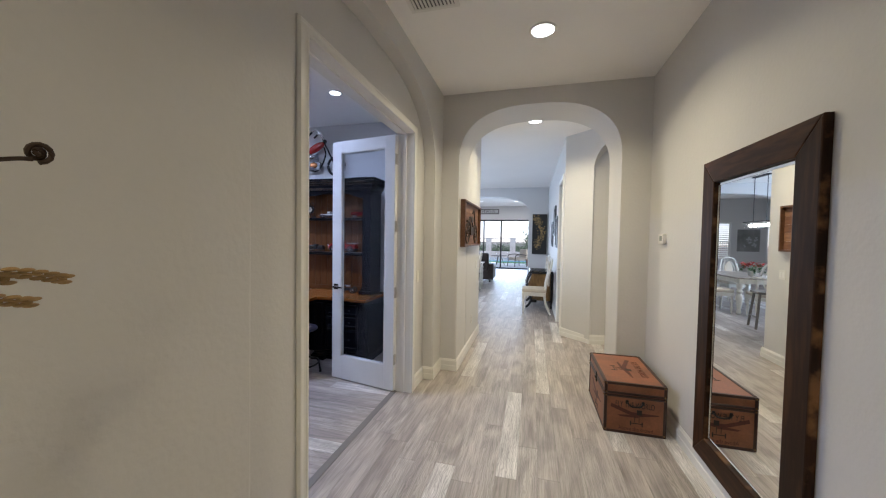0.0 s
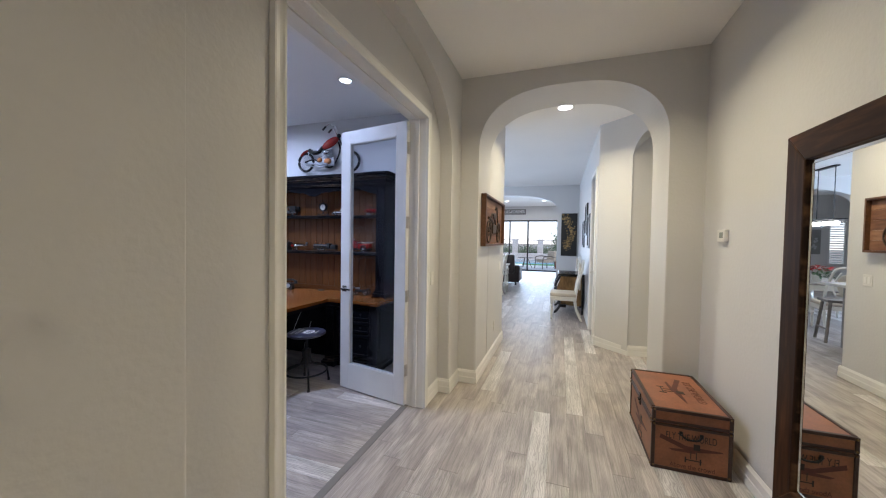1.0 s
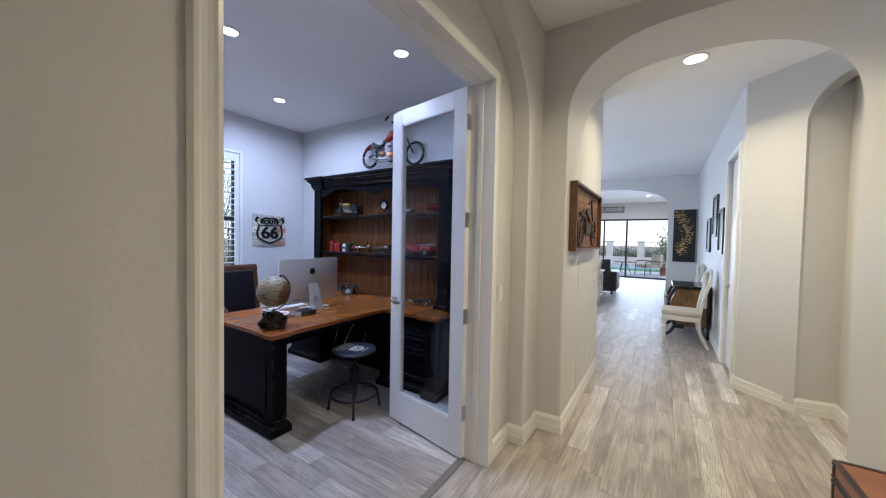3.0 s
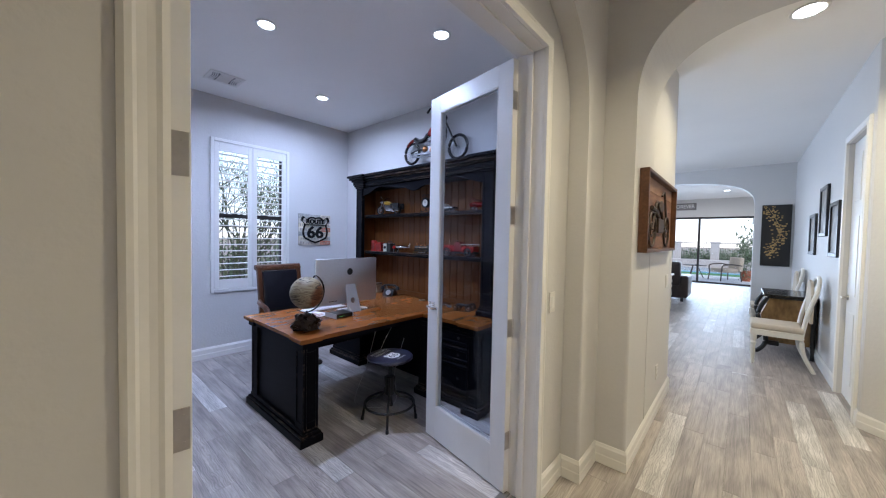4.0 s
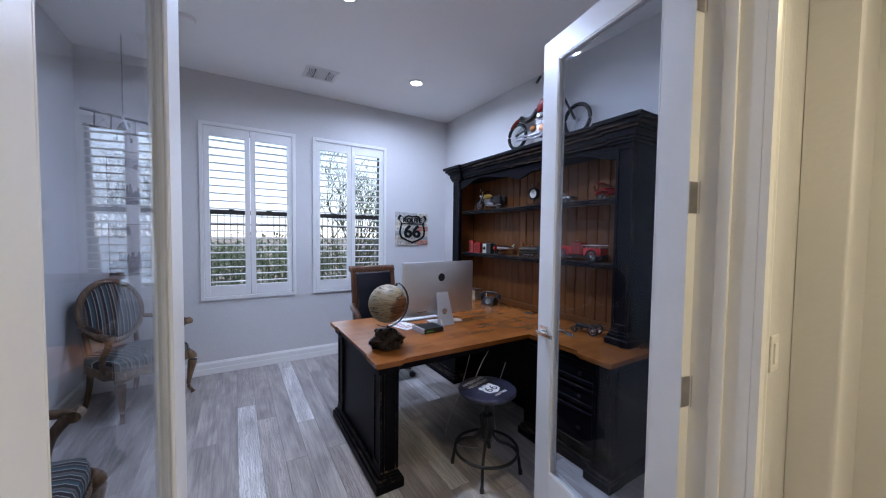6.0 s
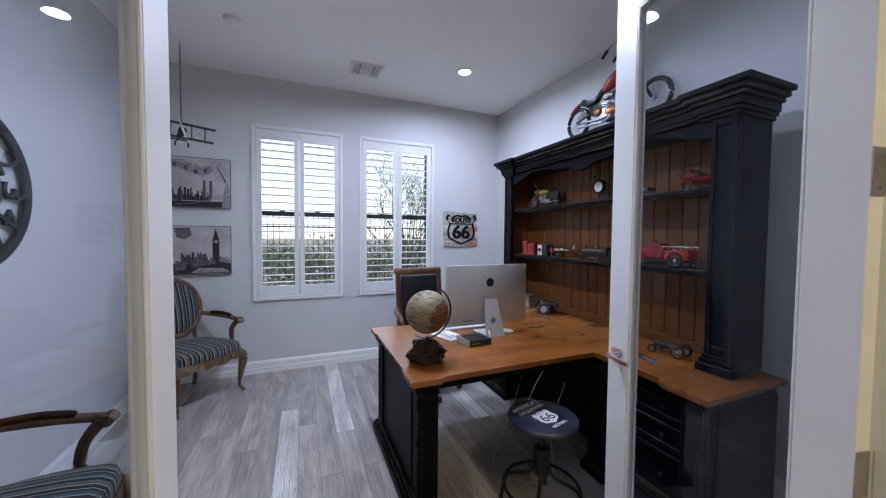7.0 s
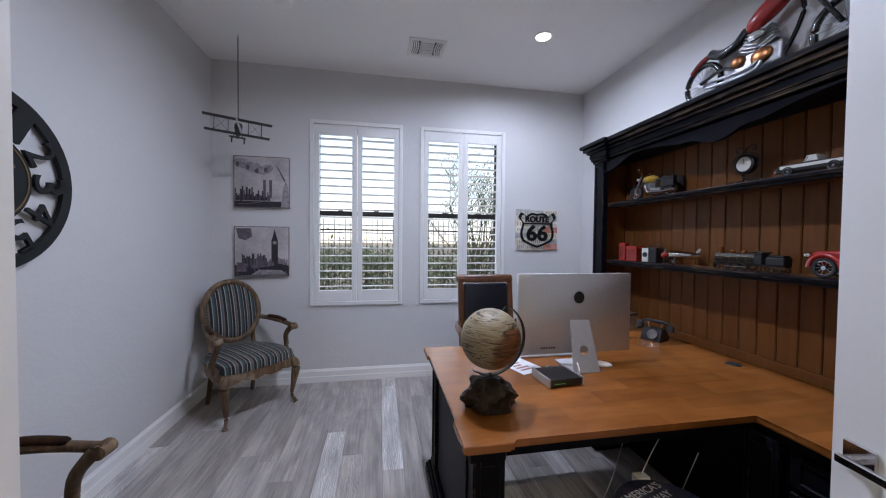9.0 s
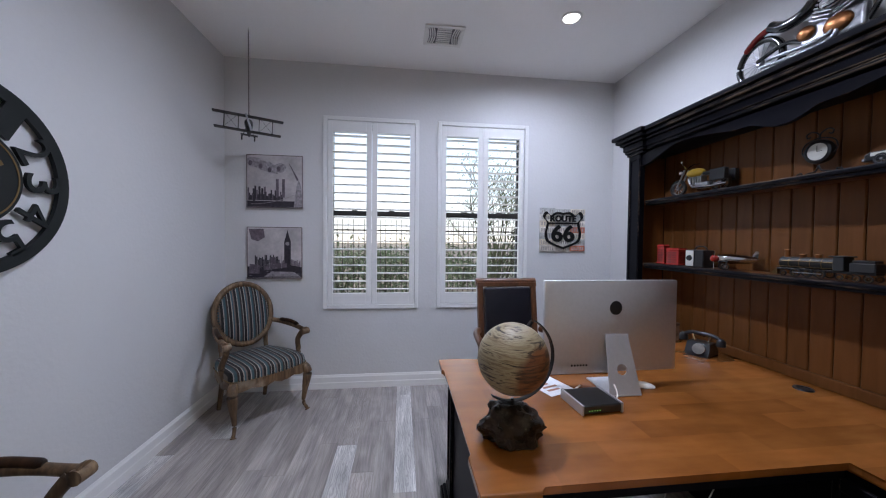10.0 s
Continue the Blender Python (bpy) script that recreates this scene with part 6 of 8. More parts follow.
ball(b2, (0.0, -0.055, 0.12), 0.05, 0.022, 0.032, 16)
part("air_cleaner", b2, CHROME, mc, smooth=True)
for dz in (-0.075, -0.045):
    part("exhaust_pipe", tube(B(), bezier([(0.02, -0.05, 0.04), (0.03, -0.055, dz + 0.03), (-0.05, -0.055, dz), (-0.24 + dz, -0.05, dz + 0.02)], 6), 0.010, 10), STEEL, mc, "chrome exhaust pipe", smooth=True)
for dy in (-0.02, -0.10):
    b2 = tube(B(), bezier([(0.165, dy * 0.4, 0.345), (0.15, dy, 0.42), (0.11, dy * 1.3, 0.47), (0.06, dy * 1.5, 0.43), (0.03, dy * 1.5, 0.40)], 6), 0.0065, 8)
    part("handlebar", b2, CHROME, mc, smooth=True)
    part("grip", tube(B(), [(0.065, dy * 1.5, 0.432), (0.015, dy * 1.5, 0.385)], 0.012, 8), GLOSSB, mc)
b2 = B()
ball(b2, (0.20, -0.05, 0.33), 0.030, seg=14)
part("headlight", b2, GLOSSB, mc, smooth=True)
part("wall_bracket", tube(B(), [(0, 0.054, 0.15), (0, -0.02, 0.15)], 0.006, 8), IRON, mc)

# route sign
SIGNX = XW + 0.004
sg = thing("route_sign", pose(SIGNX, 4.003, 1.537) @ Matrix.Diagonal((1, 1.04, 1, 1)), "square vintage road sign with black shield over old plates", "wall sign")
PLATE_COLS = [(0.74, 0.66, 0.50), (0.60, 0.20, 0.12), (0.50, 0.50, 0.47), (0.66, 0.61, 0.52), (0.55, 0.40, 0.24), (0.76, 0.72, 0.63)]
PLATES = [surface("old_plate_paint", c, 0.5, var=0.25, scale=18, fine_var=0.2, bump=0.05) for c in PLATE_COLS]
PLATE_MARK = surface("worn_plate_marks", (0.36, 0.33, 0.30), 0.5, var=0.5, scale=30, bump=0)
rnd = random.Random(4)
pw = [0.0, 0.155, 0.31, 0.463]
for r in range(7):
    z = -0.218 + r * 0.0623
    for c in range(3):
        j = rnd.uniform(-0.006, 0.006)
        y0, y1 = -0.2315 + pw[c] + 0.001, -0.2315 + pw[c + 1] - 0.001
        b2 = box(B(), 0, y0, z + (j if r in (0,) else 0) + 0.0008, 0.016 + rnd.uniform(0, 0.003), y1, z + 0.0615 + (j if r == 6 else 0), 0.002)
        k = rnd.randrange(6)
        pl = part("plate", b2, PLATES[k], sg)
        bars = B()
        nbars = rnd.randrange(5, 7)
        for i in range(nbars):
            yy0 = y0 + 0.014 + i * (y1 - y0 - 0.02) / nbars
            box(bars, 0.0192, yy0, z + 0.014, 0.0200, yy0 + 0.011, z + 0.048)
        part("plate_marks", bars, PLATE_MARK, pl)
SIGNB = surface("black_sign_iron", (0.006, 0.006, 0.006), 0.5, var=0.2, bump=0.05, spec=0.2)


def shield(k):
    half_pts = [(0.0, 0.172), (0.06, 0.182), (0.10, 0.165), (0.125, 0.145), (0.175, 0.185), (0.205, 0.135), (0.165, 0.08), (0.172, 0.03), (0.185, -0.04), (0.165, -0.115), (0.10, -0.155), (0.0, -0.195)]
    p = [q.to_2d() for q in bezier([(*a, 0) for a in half_pts], 4)]
    pts = [(q.x, q.y) for q in p] + [(-q.x, q.y) for q in p[1:-1]][::-1]
    return [(u * k, v * k) for u, v in pts]


b2 = B()
o, i2 = shield(1.0), [(u * 0.885, v * 0.885) for u, v in shield(1.0)]
lay = []
for pts, x in ((o, 0.020), (o, 0.032), (i2, 0.032), (i2, 0.020)):
    lay.append([b2.verts.new((x, u, v)) for u, v in pts])
for a in range(4):
    p, q = lay[a], lay[(a + 1) % 4]
    for i in range(len(o)):
        b2.faces.new((p[i], p[(i + 1) % len(o)], q[(i + 1) % len(o)], q[i]))
box(b2, 0.020, -0.155, 0.060, 0.031, 0.155, 0.074)
part("shield", b2, SIGNB, sg, "raised black shield outline")
face = Matrix(((0, 0, 1, 0.024), (1, 0, 0, 0), (0, 1, 0, 0), (0, 0, 0, 1)))
lettering("lettering", "ROUTE", 0.082, face @ Matrix.Translation((0, 0.112, 0)), SIGNB, sg, 0.006, 0.265, label="raised black letters", bold=0.0035)
lettering("lettering", "66", 0.225, face @ Matrix.Translation((0, -0.045, 0)), SIGNB, sg, 0.006, 0.235, label="raised black numerals", bold=0.007)

# two city prints on canvas
CANVAS = surface("city_print_paper", (0.50, 0.455, 0.445), 0.6, var=0.22, scale=7, fine=34, fine_var=0.14, bump=0.02)
INK = surface("dark_ink", (0.028, 0.020, 0.030), 0.6, var=0.6, scale=40, fine_var=0.5, bump=0)
INKM = surface("mid_ink", (0.135, 0.105, 0.125), 0.6, var=0.4, scale=25, fine_var=0.3, bump=0)
INKL = surface("pale_ink", (0.32, 0.29, 0.30), 0.6, var=0.3, scale=30, fine_var=0.3, bump=0)
RIM = surface("rusty_rim", (0.10, 0.07, 0.065), 0.6, var=0.5, scale=30, bump=0)


def city_print(y0, z0, w, h, label, kind2):
    t = thing("city_print", pose(XW + 0.003, y0, z0), label, "wall print", "city prints")
    part("panel", box(B(), 0, 0, 0, 0.026, w, h, 0.003), CANVAS, t, "sepia city print")
    b2 = B()
    for a in ((0, 0, w, 0.006), (0, h - 0.006, w, h), (0, 0.006, 0.006, h - 0.006), (w - 0.006, 0.006, w, h - 0.006)):
        box(b2, 0.0262, a[0], a[1], 0.0268, a[2], a[3])
    part("worn_border", b2, RIM, t)
    r = random.Random(11 if kind2 == "skyline" else 12)
    dk, md, pl = B(), B(), B()
    if kind2 == "skyline":
        box(dk, 0.0262, 0.008, 0.008, 0.0268, w - 0.008, h * 0.13)
        box(dk, 0.0262, w * 0.11, h * 0.05, 0.0273, w * 0.15, h * 0.36)
        for i in range(46):
            y, z = w * r.uniform(0.03, 0.80), h * r.uniform(0.16, 0.36)
            box(pl, 0.0262, y, z, 0.0275, y + 0.003, z + 0.003)
        for y, z in ((0.10, 0.86), (0.28, 0.80), (0.44, 0.74), (0.60, 0.76)):
            prism(pl, [(w * (y + 0.10 * math.cos(a) * (1 + 0.2 * math.sin(3 * a))), h * (z + 0.09 * math.sin(a))) for a in [2 * math.pi * q / 14 for q in range(14)]], "X", 0.0262, 0.0265)
            prism(md, [(w * (y - 0.03 + 0.035 * math.cos(a)), h * (z - 0.02 + 0.05 * math.sin(a))) for a in [2 * math.pi * q / 12 for q in range(12)]], "X", 0.0262, 0.0268)
        for i in range(26):
            y = 0.01 + i * (w * 0.62) / 26
            hh = h * r.uniform(0.22, 0.42)
            box(dk if i % 3 else md, 0.0262, y, h * 0.14, 0.0266 + 0.0002 * (i % 3), y + w * r.uniform(0.022, 0.04), hh)
        for y in (w * 0.52, w * 0.63):
            box(md, 0.0262, y, h * 0.2, 0.0271, y + w * 0.05, h * 0.55)
        for i in range(20):
            q = i / 19
            tube(pl, [(0.0268, w * (0.08 + 0.72 * q), h * (0.07 + 0.16 * q * q)), (0.0268, w * (0.08 + 0.72 * (q + 0.05)), h * (0.07 + 0.16 * (q + 0.05) ** 2))], 0.0018, 5)
        # plain robed monument and a carved ridge, as shapes only
        prism(pl, [(w * 0.84, h * 0.02), (w * 0.99, h * 0.02), (w * 0.975, h * 0.40), (w * 0.93, h * 0.55), (w * 0.89, h * 0.42)], "X", 0.0262, 0.0272)
        prism(md, [(w * 0.79, h * 0.80), (w * 0.745, h * 0.86), (w * 0.90, h * 0.52), (w * 0.925, h * 0.55)], "X", 0.0262, 0.027)
        prism(pl, [(w * 0.06, h * 0.80), (w * 0.12, h * 0.95), (w * 0.24, h * 0.93), (w * 0.30, h * 0.80), (w * 0.40, h * 0.88), (w * 0.52, h * 0.78), (w * 0.56, h * 0.64), (w * 0.30, h * 0.70)], "X", 0.0262, 0.0267)
    else:
        prism(dk, [(w * 0.01, h * 0.02), (w * 0.99, h * 0.02), (w * 0.99, h * 0.22), (w * 0.8, h * 0.26), (w * 0.45, h * 0.24), (w * 0.2, h * 0.20), (w * 0.01, h * 0.24)], "X", 0.0262, 0.0266)
        for i in range(14):
            y = w * (0.62 + 0.025 * i)
            box(md, 0.0262, y, h * 0.2, 0.0264, y + w * 0.02, h * r.uniform(0.28, 0.40))
        for i in range(30):
            y, z = w * r.uniform(0.03, 0.95), h * r.uniform(0.05, 0.28)
            box(pl, 0.0262, y, z, 0.0276, y + r.uniform(0.003, 0.02), z + 0.003)
        for y in (0.40, 0.62):
            box(pl, 0.0262, w * y, h * 0.2, 0.0277, w * y + 0.004, h * 0.44)
        for i in range(18):
            y = w * (0.14 + 0.025 * i)
            box(dk, 0.0262, y, h * 0.2, 0.0266, y + w * 0.022, h * r.uniform(0.34, 0.47))
        prism(dk, [(w * 0.67, h * 0.2), (w * 0.79, h * 0.2), (w * 0.79, h * 0.72), (w * 0.765, h * 0.80), (w * 0.73, h * 0.95), (w * 0.695, h * 0.80), (w * 0.67, h * 0.72)], "X", 0.0262, 0.027)
        lathe(pl, [(0.0, 0.001), (w * 0.036, 0.001), (w * 0.036, 0.0)], 16, Matrix.Translation((0.0271, w * 0.73, h * 0.68)) @ Matrix.Rotation(radians(90), 4, "Y"))
        prism(md, [(w * 0.03, h * 0.10), (w * 0.22, h * 0.10), (w * 0.24, h * 0.26), (w * 0.05, h * 0.29)], "X", 0.0262, 0.0272)
        prism(md, [(w * 0.30, h * 0.16), (w * 0.72, h * 0.22), (w * 0.72, h * 0.30), (w * 0.52, h * 0.30), (w * 0.50, h * 0.42), (w * 0.44, h * 0.42), (w * 0.42, h * 0.28), (w * 0.30, h * 0.24)], "X", 0.0262, 0.0274)
        prism(md, [(w * 0.03, h * 0.96), (w * 0.30, h * 0.96), (w * 0.32, h * 0.80), (w * 0.20, h * 0.72), (w * 0.08, h * 0.76)], "X", 0.0262, 0.0267)
        prism(pl, [(w * 0.30, h * 0.04), (w * 0.97, h * 0.04), (w * 0.85, h * 0.13), (w * 0.45, h * 0.14)], "X", 0.0262, 0.0269)
    for nm, q, mt in (("dark_shape", dk, INK), ("mid_shape", md, INKM), ("pale_shape", pl, INKL)):
        tagged(part(nm, q, mt, t), kind="stuff")


city_print(0.988, 1.70, 0.488, 0.48, "square sepia skyline print with worn edges", "skyline")
city_print(0.990, 1.052, 0.482, 0.474, "square sepia print of a clock tower and bridge", "tower")

# hanging biplane
hp = thing("hanging_biplane", pose(-4.20, 1.20, 2.29, -2, -4, 22) @ Matrix.Scale(0.78, 4), "dark metal model biplane hanging on a chain", "model airplane")
GUN = surface("gunmetal", (0.05, 0.048, 0.045), 0.4, metal=0.7, var=0.4, scale=20, bump=0.1)
for z, w in ((0.095, 0.31), (-0.055, 0.29)):
    part("wing", box(B(), -0.032, -w, z, 0.032, w, z + 0.008, 0.003), GUN, hp)
for sy in (-1, 1):
    for y in (0.09, 0.21):
        for x in (-0.024, 0.024):
            part("strut", tube(B(), [(x, sy * y, -0.05), (x, sy * y, 0.097)], 0.003, 6), GUN, hp)
    part("wire", tube(B(), [(0.024, sy * 0.09, -0.05), (0.024, sy * 0.21, 0.097)], 0.0015, 5), GUN, hp)
    part("wire", tube(B(), [(0.024, sy * 0.21, -0.05), (0.024, sy * 0.09, 0.097)], 0.0015, 5), GUN, hp)
    wheel(hp, 0.04, sy * 0.055, -0.135, 0.024, 0.012)
    part("landing_strut", tube(B(), [(0.04, sy * 0.055, -0.135), (0.03, sy * 0.025, -0.035)], 0.003, 6), GUN, hp)
part("fuselage", lathe(B(), [(0.0, -0.30), (0.012, -0.29), (0.03, -0.1), (0.038, 0.05), (0.036, 0.10), (0.0, 0.115)], 16, Matrix.Rotation(radians(90), 4, "Y")), GUN, hp, smooth=True)
b2 = B()
for i in range(2):
    box(b2, 0.118, 0, -0.009, 0.121, 0.085, 0.009, 0.001, 1, Matrix.Rotation(math.pi * i + 1.9, 4, "X"))
part("propeller", b2, STEEL, hp)
part("tailplane", box(B(), -0.30, -0.08, 0.0, -0.25, 0.08, 0.005, 0.002), GUN, hp)
part("fin", box(B(), -0.30, -0.003, 0.0, -0.26, 0.003, 0.07, 0.002), GUN, hp)
hc = thing("hanging_chain", pose(-4.20, 1.20, 2.365), "thin dark chain from a ceiling hook", "chain")
b2 = B()
nl = 44
for i in range(nl):
    z = 0.005 + i * 0.0148
    if z > 0.66:
        break
    pts = [((0.004 * math.cos(a) if i % 2 else 0), (0 if i % 2 else 0.004 * math.cos(a)), z + 0.008 + 0.0095 * math.sin(a)) for a in [2 * math.pi * q / 8 for q in range(8)]]
    tube(b2, pts, 0.0019, 5, True)
tagged(part("link_strand", b2, GUN, hc), kind="stuff")
part("hook", tube(B(), bezier([(0, 0, 0.679), (0, 0, 0.662), (0.012, 0, 0.652), (0.0, 0, 0.642), (-0.010, 0, 0.652)], 5), 0.0025, 6), CREAM, hc)

# big skeleton wall clock
ck = thing("wall_clock", pose(-2.803, YS + 0.022, 1.647) @ Matrix.Scale(0.955, 4), "large black openwork wall clock with cut-out numerals", "clock")
CKB = surface("black_clock_metal", (0.008, 0.010, 0.010), 0.5, var=0.2, bump=0.05, spec=0.25)
rot = Matrix.Rotation(radians(-90), 4, "X")
part("outer_ring", lathe(B(), [(0.352, -0.010), (0.402, -0.010), (0.402, 0.010), (0.352, 0.010), (0.352, -0.010)], 64, rot, caps=False), CKB, ck)
part("inner_disc", lathe(B(), [(0.0, 0.010), (0.195, 0.010), (0.20, 0.004), (0.20, -0.010)], 48, rot), CKB, ck)
part("gold_ring", lathe(B(), [(0.176, 0.0105), (0.176, 0.0125), (0.182, 0.0125), (0.182, 0.0105)], 48, rot, caps=False), BRASS, ck, "thin gold ring")
for i in range(1, 13):
    a = radians(30 * i)
    # seen facing the wall, right is -x
    px, pz = -0.276 * math.sin(a), 0.276 * math.cos(a)
    fm = Matrix(((-1, 0, 0, px), (0, 0, 1, 0.002), (0, 1, 0, pz), (0, 0, 0, 1))) @ Matrix.Rotation(-a, 4, "Z")
    lettering("numeral", str(i), 0.215, fm, CKB, ck, 0.008, 0.085 if i < 10 else 0.13)
for ang, ln, w in ((-60, 0.13, 0.010), (55, 0.17, 0.007)):
    b2 = box(B(), -w, 0.014, -0.02, w, 0.017, ln, 0.001, 1, Matrix.Rotation(radians(ang), 4, "Y"))
    part("clock_hand", b2, BRASS, ck)
for a in (45, 135, 225, 315):
    part("spacer", tube(B(), [(0.377 * math.cos(radians(a)), -0.021, 0.377 * math.sin(radians(a))), (0.377 * math.cos(radians(a)), -0.009, 0.377 * math.sin(radians(a)))], 0.006, 8), CKB, ck)

# pot with dry branches beside the desk
pt = thing("floor_vase", pose(-1.44, 4.40, 0) @ Matrix.Scale(0.86, 4), "white patterned floor vase with pale dry branches", "vase")
part("vase_body", lathe(B(), [(0.0, 0.0), (0.075, 0.0), (0.085, 0.02), (0.105, 0.2), (0.112, 0.36), (0.118, 0.43), (0.120, 0.445), (0.110, 0.445), (0.102, 0.42), (0.095, 0.2), (0.0, 0.1)], 32), surface("white_patterned_ceramic", (0.55, 0.57, 0.60), 0.4, var=0.35, scale=18, bump=0.3, bump_dist=0.004), pt, smooth=True)
TWIG = surface("pale_twig", (0.32, 0.28, 0.24), 0.7, var=0.2, bump=0)
rnd = random.Random(9)
for i in range(14):
    a, sp = rnd.uniform(0, 6.28), rnd.uniform(0.05, 0.2)
    hh = rnd.uniform(0.55, 0.95)
    p = [(0.03 * math.cos(a), 0.03 * math.sin(a), 0.2), (0.06 * math.cos(a), 0.06 * math.sin(a), 0.46), (sp * 0.7 * math.cos(a + 0.2), sp * 0.7 * math.sin(a + 0.2), 0.45 + hh * 0.5), (sp * math.cos(a + 0.5), min(0.14, sp * math.sin(a + 0.5)), 0.45 + hh)]
    q = bezier(p, 5)
    part("branch", tube(B(), q, [0.004 * (1 - 0.75 * k / len(q)) for k in range(len(q))], 6), TWIG, pt)

# cords under the desk
cd = thing("floor_cable", pose(0, 0, 0), "white cord hanging under the desk to the floor", "cable")
part("cord", tube(B(), bezier([(-2.62, 3.55, 0.66), (-2.60, 3.42, 0.30), (-2.55, 3.25, 0.012), (-2.35, 3.30, 0.008), (-2.30, 3.5, 0.008), (-2.45, 3.62, 0.2), (-2.42, 3.70, 0.5)], 8), 0.0018, 6), PLASTIC, cd, smooth=True)
ad = thing("plug_adapter", pose(-2.40, 3.40, 0.40), "white plug adapter hanging on its cord below the desk", "adapter")
part("block", box(B(), -0.02, -0.028, 0, 0.02, 0.028, 0.05, 0.005, 2), PLASTIC, ad)
part("cord", tube(B(), bezier([(0, 0, 0.05), (-0.02, 0.08, 0.15), (-0.06, 0.2, 0.24), (-0.1, 0.28, 0.265)], 6), 0.002, 6), PLASTIC, ad)

# switch plates
def switch_plate(name, m, gangs, label, cat="light switch"):
    """Lies in the local xz plane, facing +y."""
    t = thing(name, m, label, cat)
    w = 0.036 + 0.044 * gangs - 0.01
    part("plate", box(B(), -w / 2, 0, -0.058, w / 2, 0.006, 0.058, 0.003, 2), PLASTIC, t)
    for i in range(gangs):
        x = (i - (gangs - 1) / 2) * 0.046
        part("rocker", box(B(), x - 0.016, 0.006, -0.033, x + 0.016, 0.010, 0.033, 0.002), TRIM, t)
    return t


switch_plate("light_switch", pose(-0.857, 3.40, 1.10, 0, 0, -90), 1, "white rocker switch beside the study door")


# ---- hall ----
TRUNKL = surface("tan_trunk_leather", (0.27, 0.105, 0.050), 0.42, var=0.28, scale=5, fine=70, fine_var=0.2, bump=0.2, bump_dist=0.001)
TRUNKD = surface("dark_trunk_trim", (0.035, 0.014, 0.010), 0.4, var=0.2, scale=20, bump=0.1)
PRINT = surface("trunk_print", (0.085, 0.022, 0.016), 0.5, var=0.3, scale=20, bump=0)
PRINTK = surface("trunk_print_dark", (0.018, 0.014, 0.013), 0.5, var=0.2, bump=0)
TX, TY, TW, TD, TH = 0.81, 3.055, 0.43, 0.70, 0.392
tr = thing("storage_trunk", pose(TX, TY, 0), "tan leather storage trunk with airplane print beside the mirror", "trunk")
LIDZ = 0.30
part("body", box(B(), 0.004, 0.004, 0.004, TW - 0.004, TD - 0.004, LIDZ - 0.003, 0.003), TRUNKL, tr, "tan leather body")
lid = part("lid", box(B(), 0.004, 0.004, LIDZ + 0.003, TW - 0.004, TD - 0.004, TH - 0.003, 0.006, 2), TRUNKL, tr, "tan leather lid")
s = 0.020
for z0, z1 in ((0.0, LIDZ), (LIDZ + 0.002, TH)):
    for cx, cy in ((0, 0), (TW - s, 0), (0, TD - s), (TW - s, TD - s)):
        part("corner_strip", box(B(), cx - 0.0015 * (cx == 0), cy - 0.0015 * (cy == 0), z0, cx + s + 0.0015 * (cx > 0), cy + s + 0.0015 * (cy > 0), z1, 0.003), TRUNKD, tr)
for z in (0.0, LIDZ - s - 0.001, LIDZ + 0.003, TH - s + 0.0015):
    for a in ((s, -0.0012, TW - s, s), (s, TD - s, TW - s, TD + 0.0012), (-0.0012, s, s, TD - s), (TW - s, s, TW + 0.0012, TD - s)):
        part("edge_strip", box(B(), a[0], a[1], z, a[2], a[3], z + (s if z not in (LIDZ - s - 0.001, LIDZ + 0.003) else s * 0.8), 0.002), TRUNKD, tr)
b2 = B()
for z in (0.02, LIDZ - 0.012, LIDZ + 0.013, TH - 0.012):
    for x in (0.012, TW - 0.012):
        ball(b2, (x, -0.002, z), 0.0065, seg=8)
    for y in (0.012, TD - 0.012):
        ball(b2, (-0.002, y, z), 0.0065, seg=8)
tagged(part("rivets", b2, BRASS, tr, "brass rivets"), kind="stuff")


def plane_print(m, s2, parent):
    """Old monoplane print: long wing, body and engine, as flat shapes."""
    b3 = prism(B(), [(-0.17, 0.045), (-0.165, 0.072), (-0.02, 0.018), (0.165, 0.016), (0.17, 0.010), (0.04, -0.012), (-0.02, -0.010)], "Z", 0, 0.0008)
    prism(b3, [(-0.12, -0.012), (0.02, 0.0), (0.03, -0.022), (-0.10, -0.024)], "Z", 0, 0.0007)
    bmesh.ops.transform(b3, matrix=m @ Matrix.Scale(s2, 4), verts=b3.verts)
    part("plane_print", b3, PRINT, parent, "faded dark red airplane print")
    b3 = B()
    box(b3, 0.015, 0.0, 0, 0.05, 0.038, 0.001)
    for a in ((-0.03, -0.07, 0.06, -0.064), (-0.03, -0.085, -0.022, -0.05), (0.05, -0.088, 0.058, -0.052), (0.0, -0.06, 0.004, -0.01), (0.03, -0.06, 0.034, -0.01)):
        box(b3, *a[:2], 0, *a[2:], 0.001)
    bmesh.ops.transform(b3, matrix=m @ Matrix.Scale(s2, 4), verts=b3.verts)
    part("plane_detail", b3, PRINTK, parent)


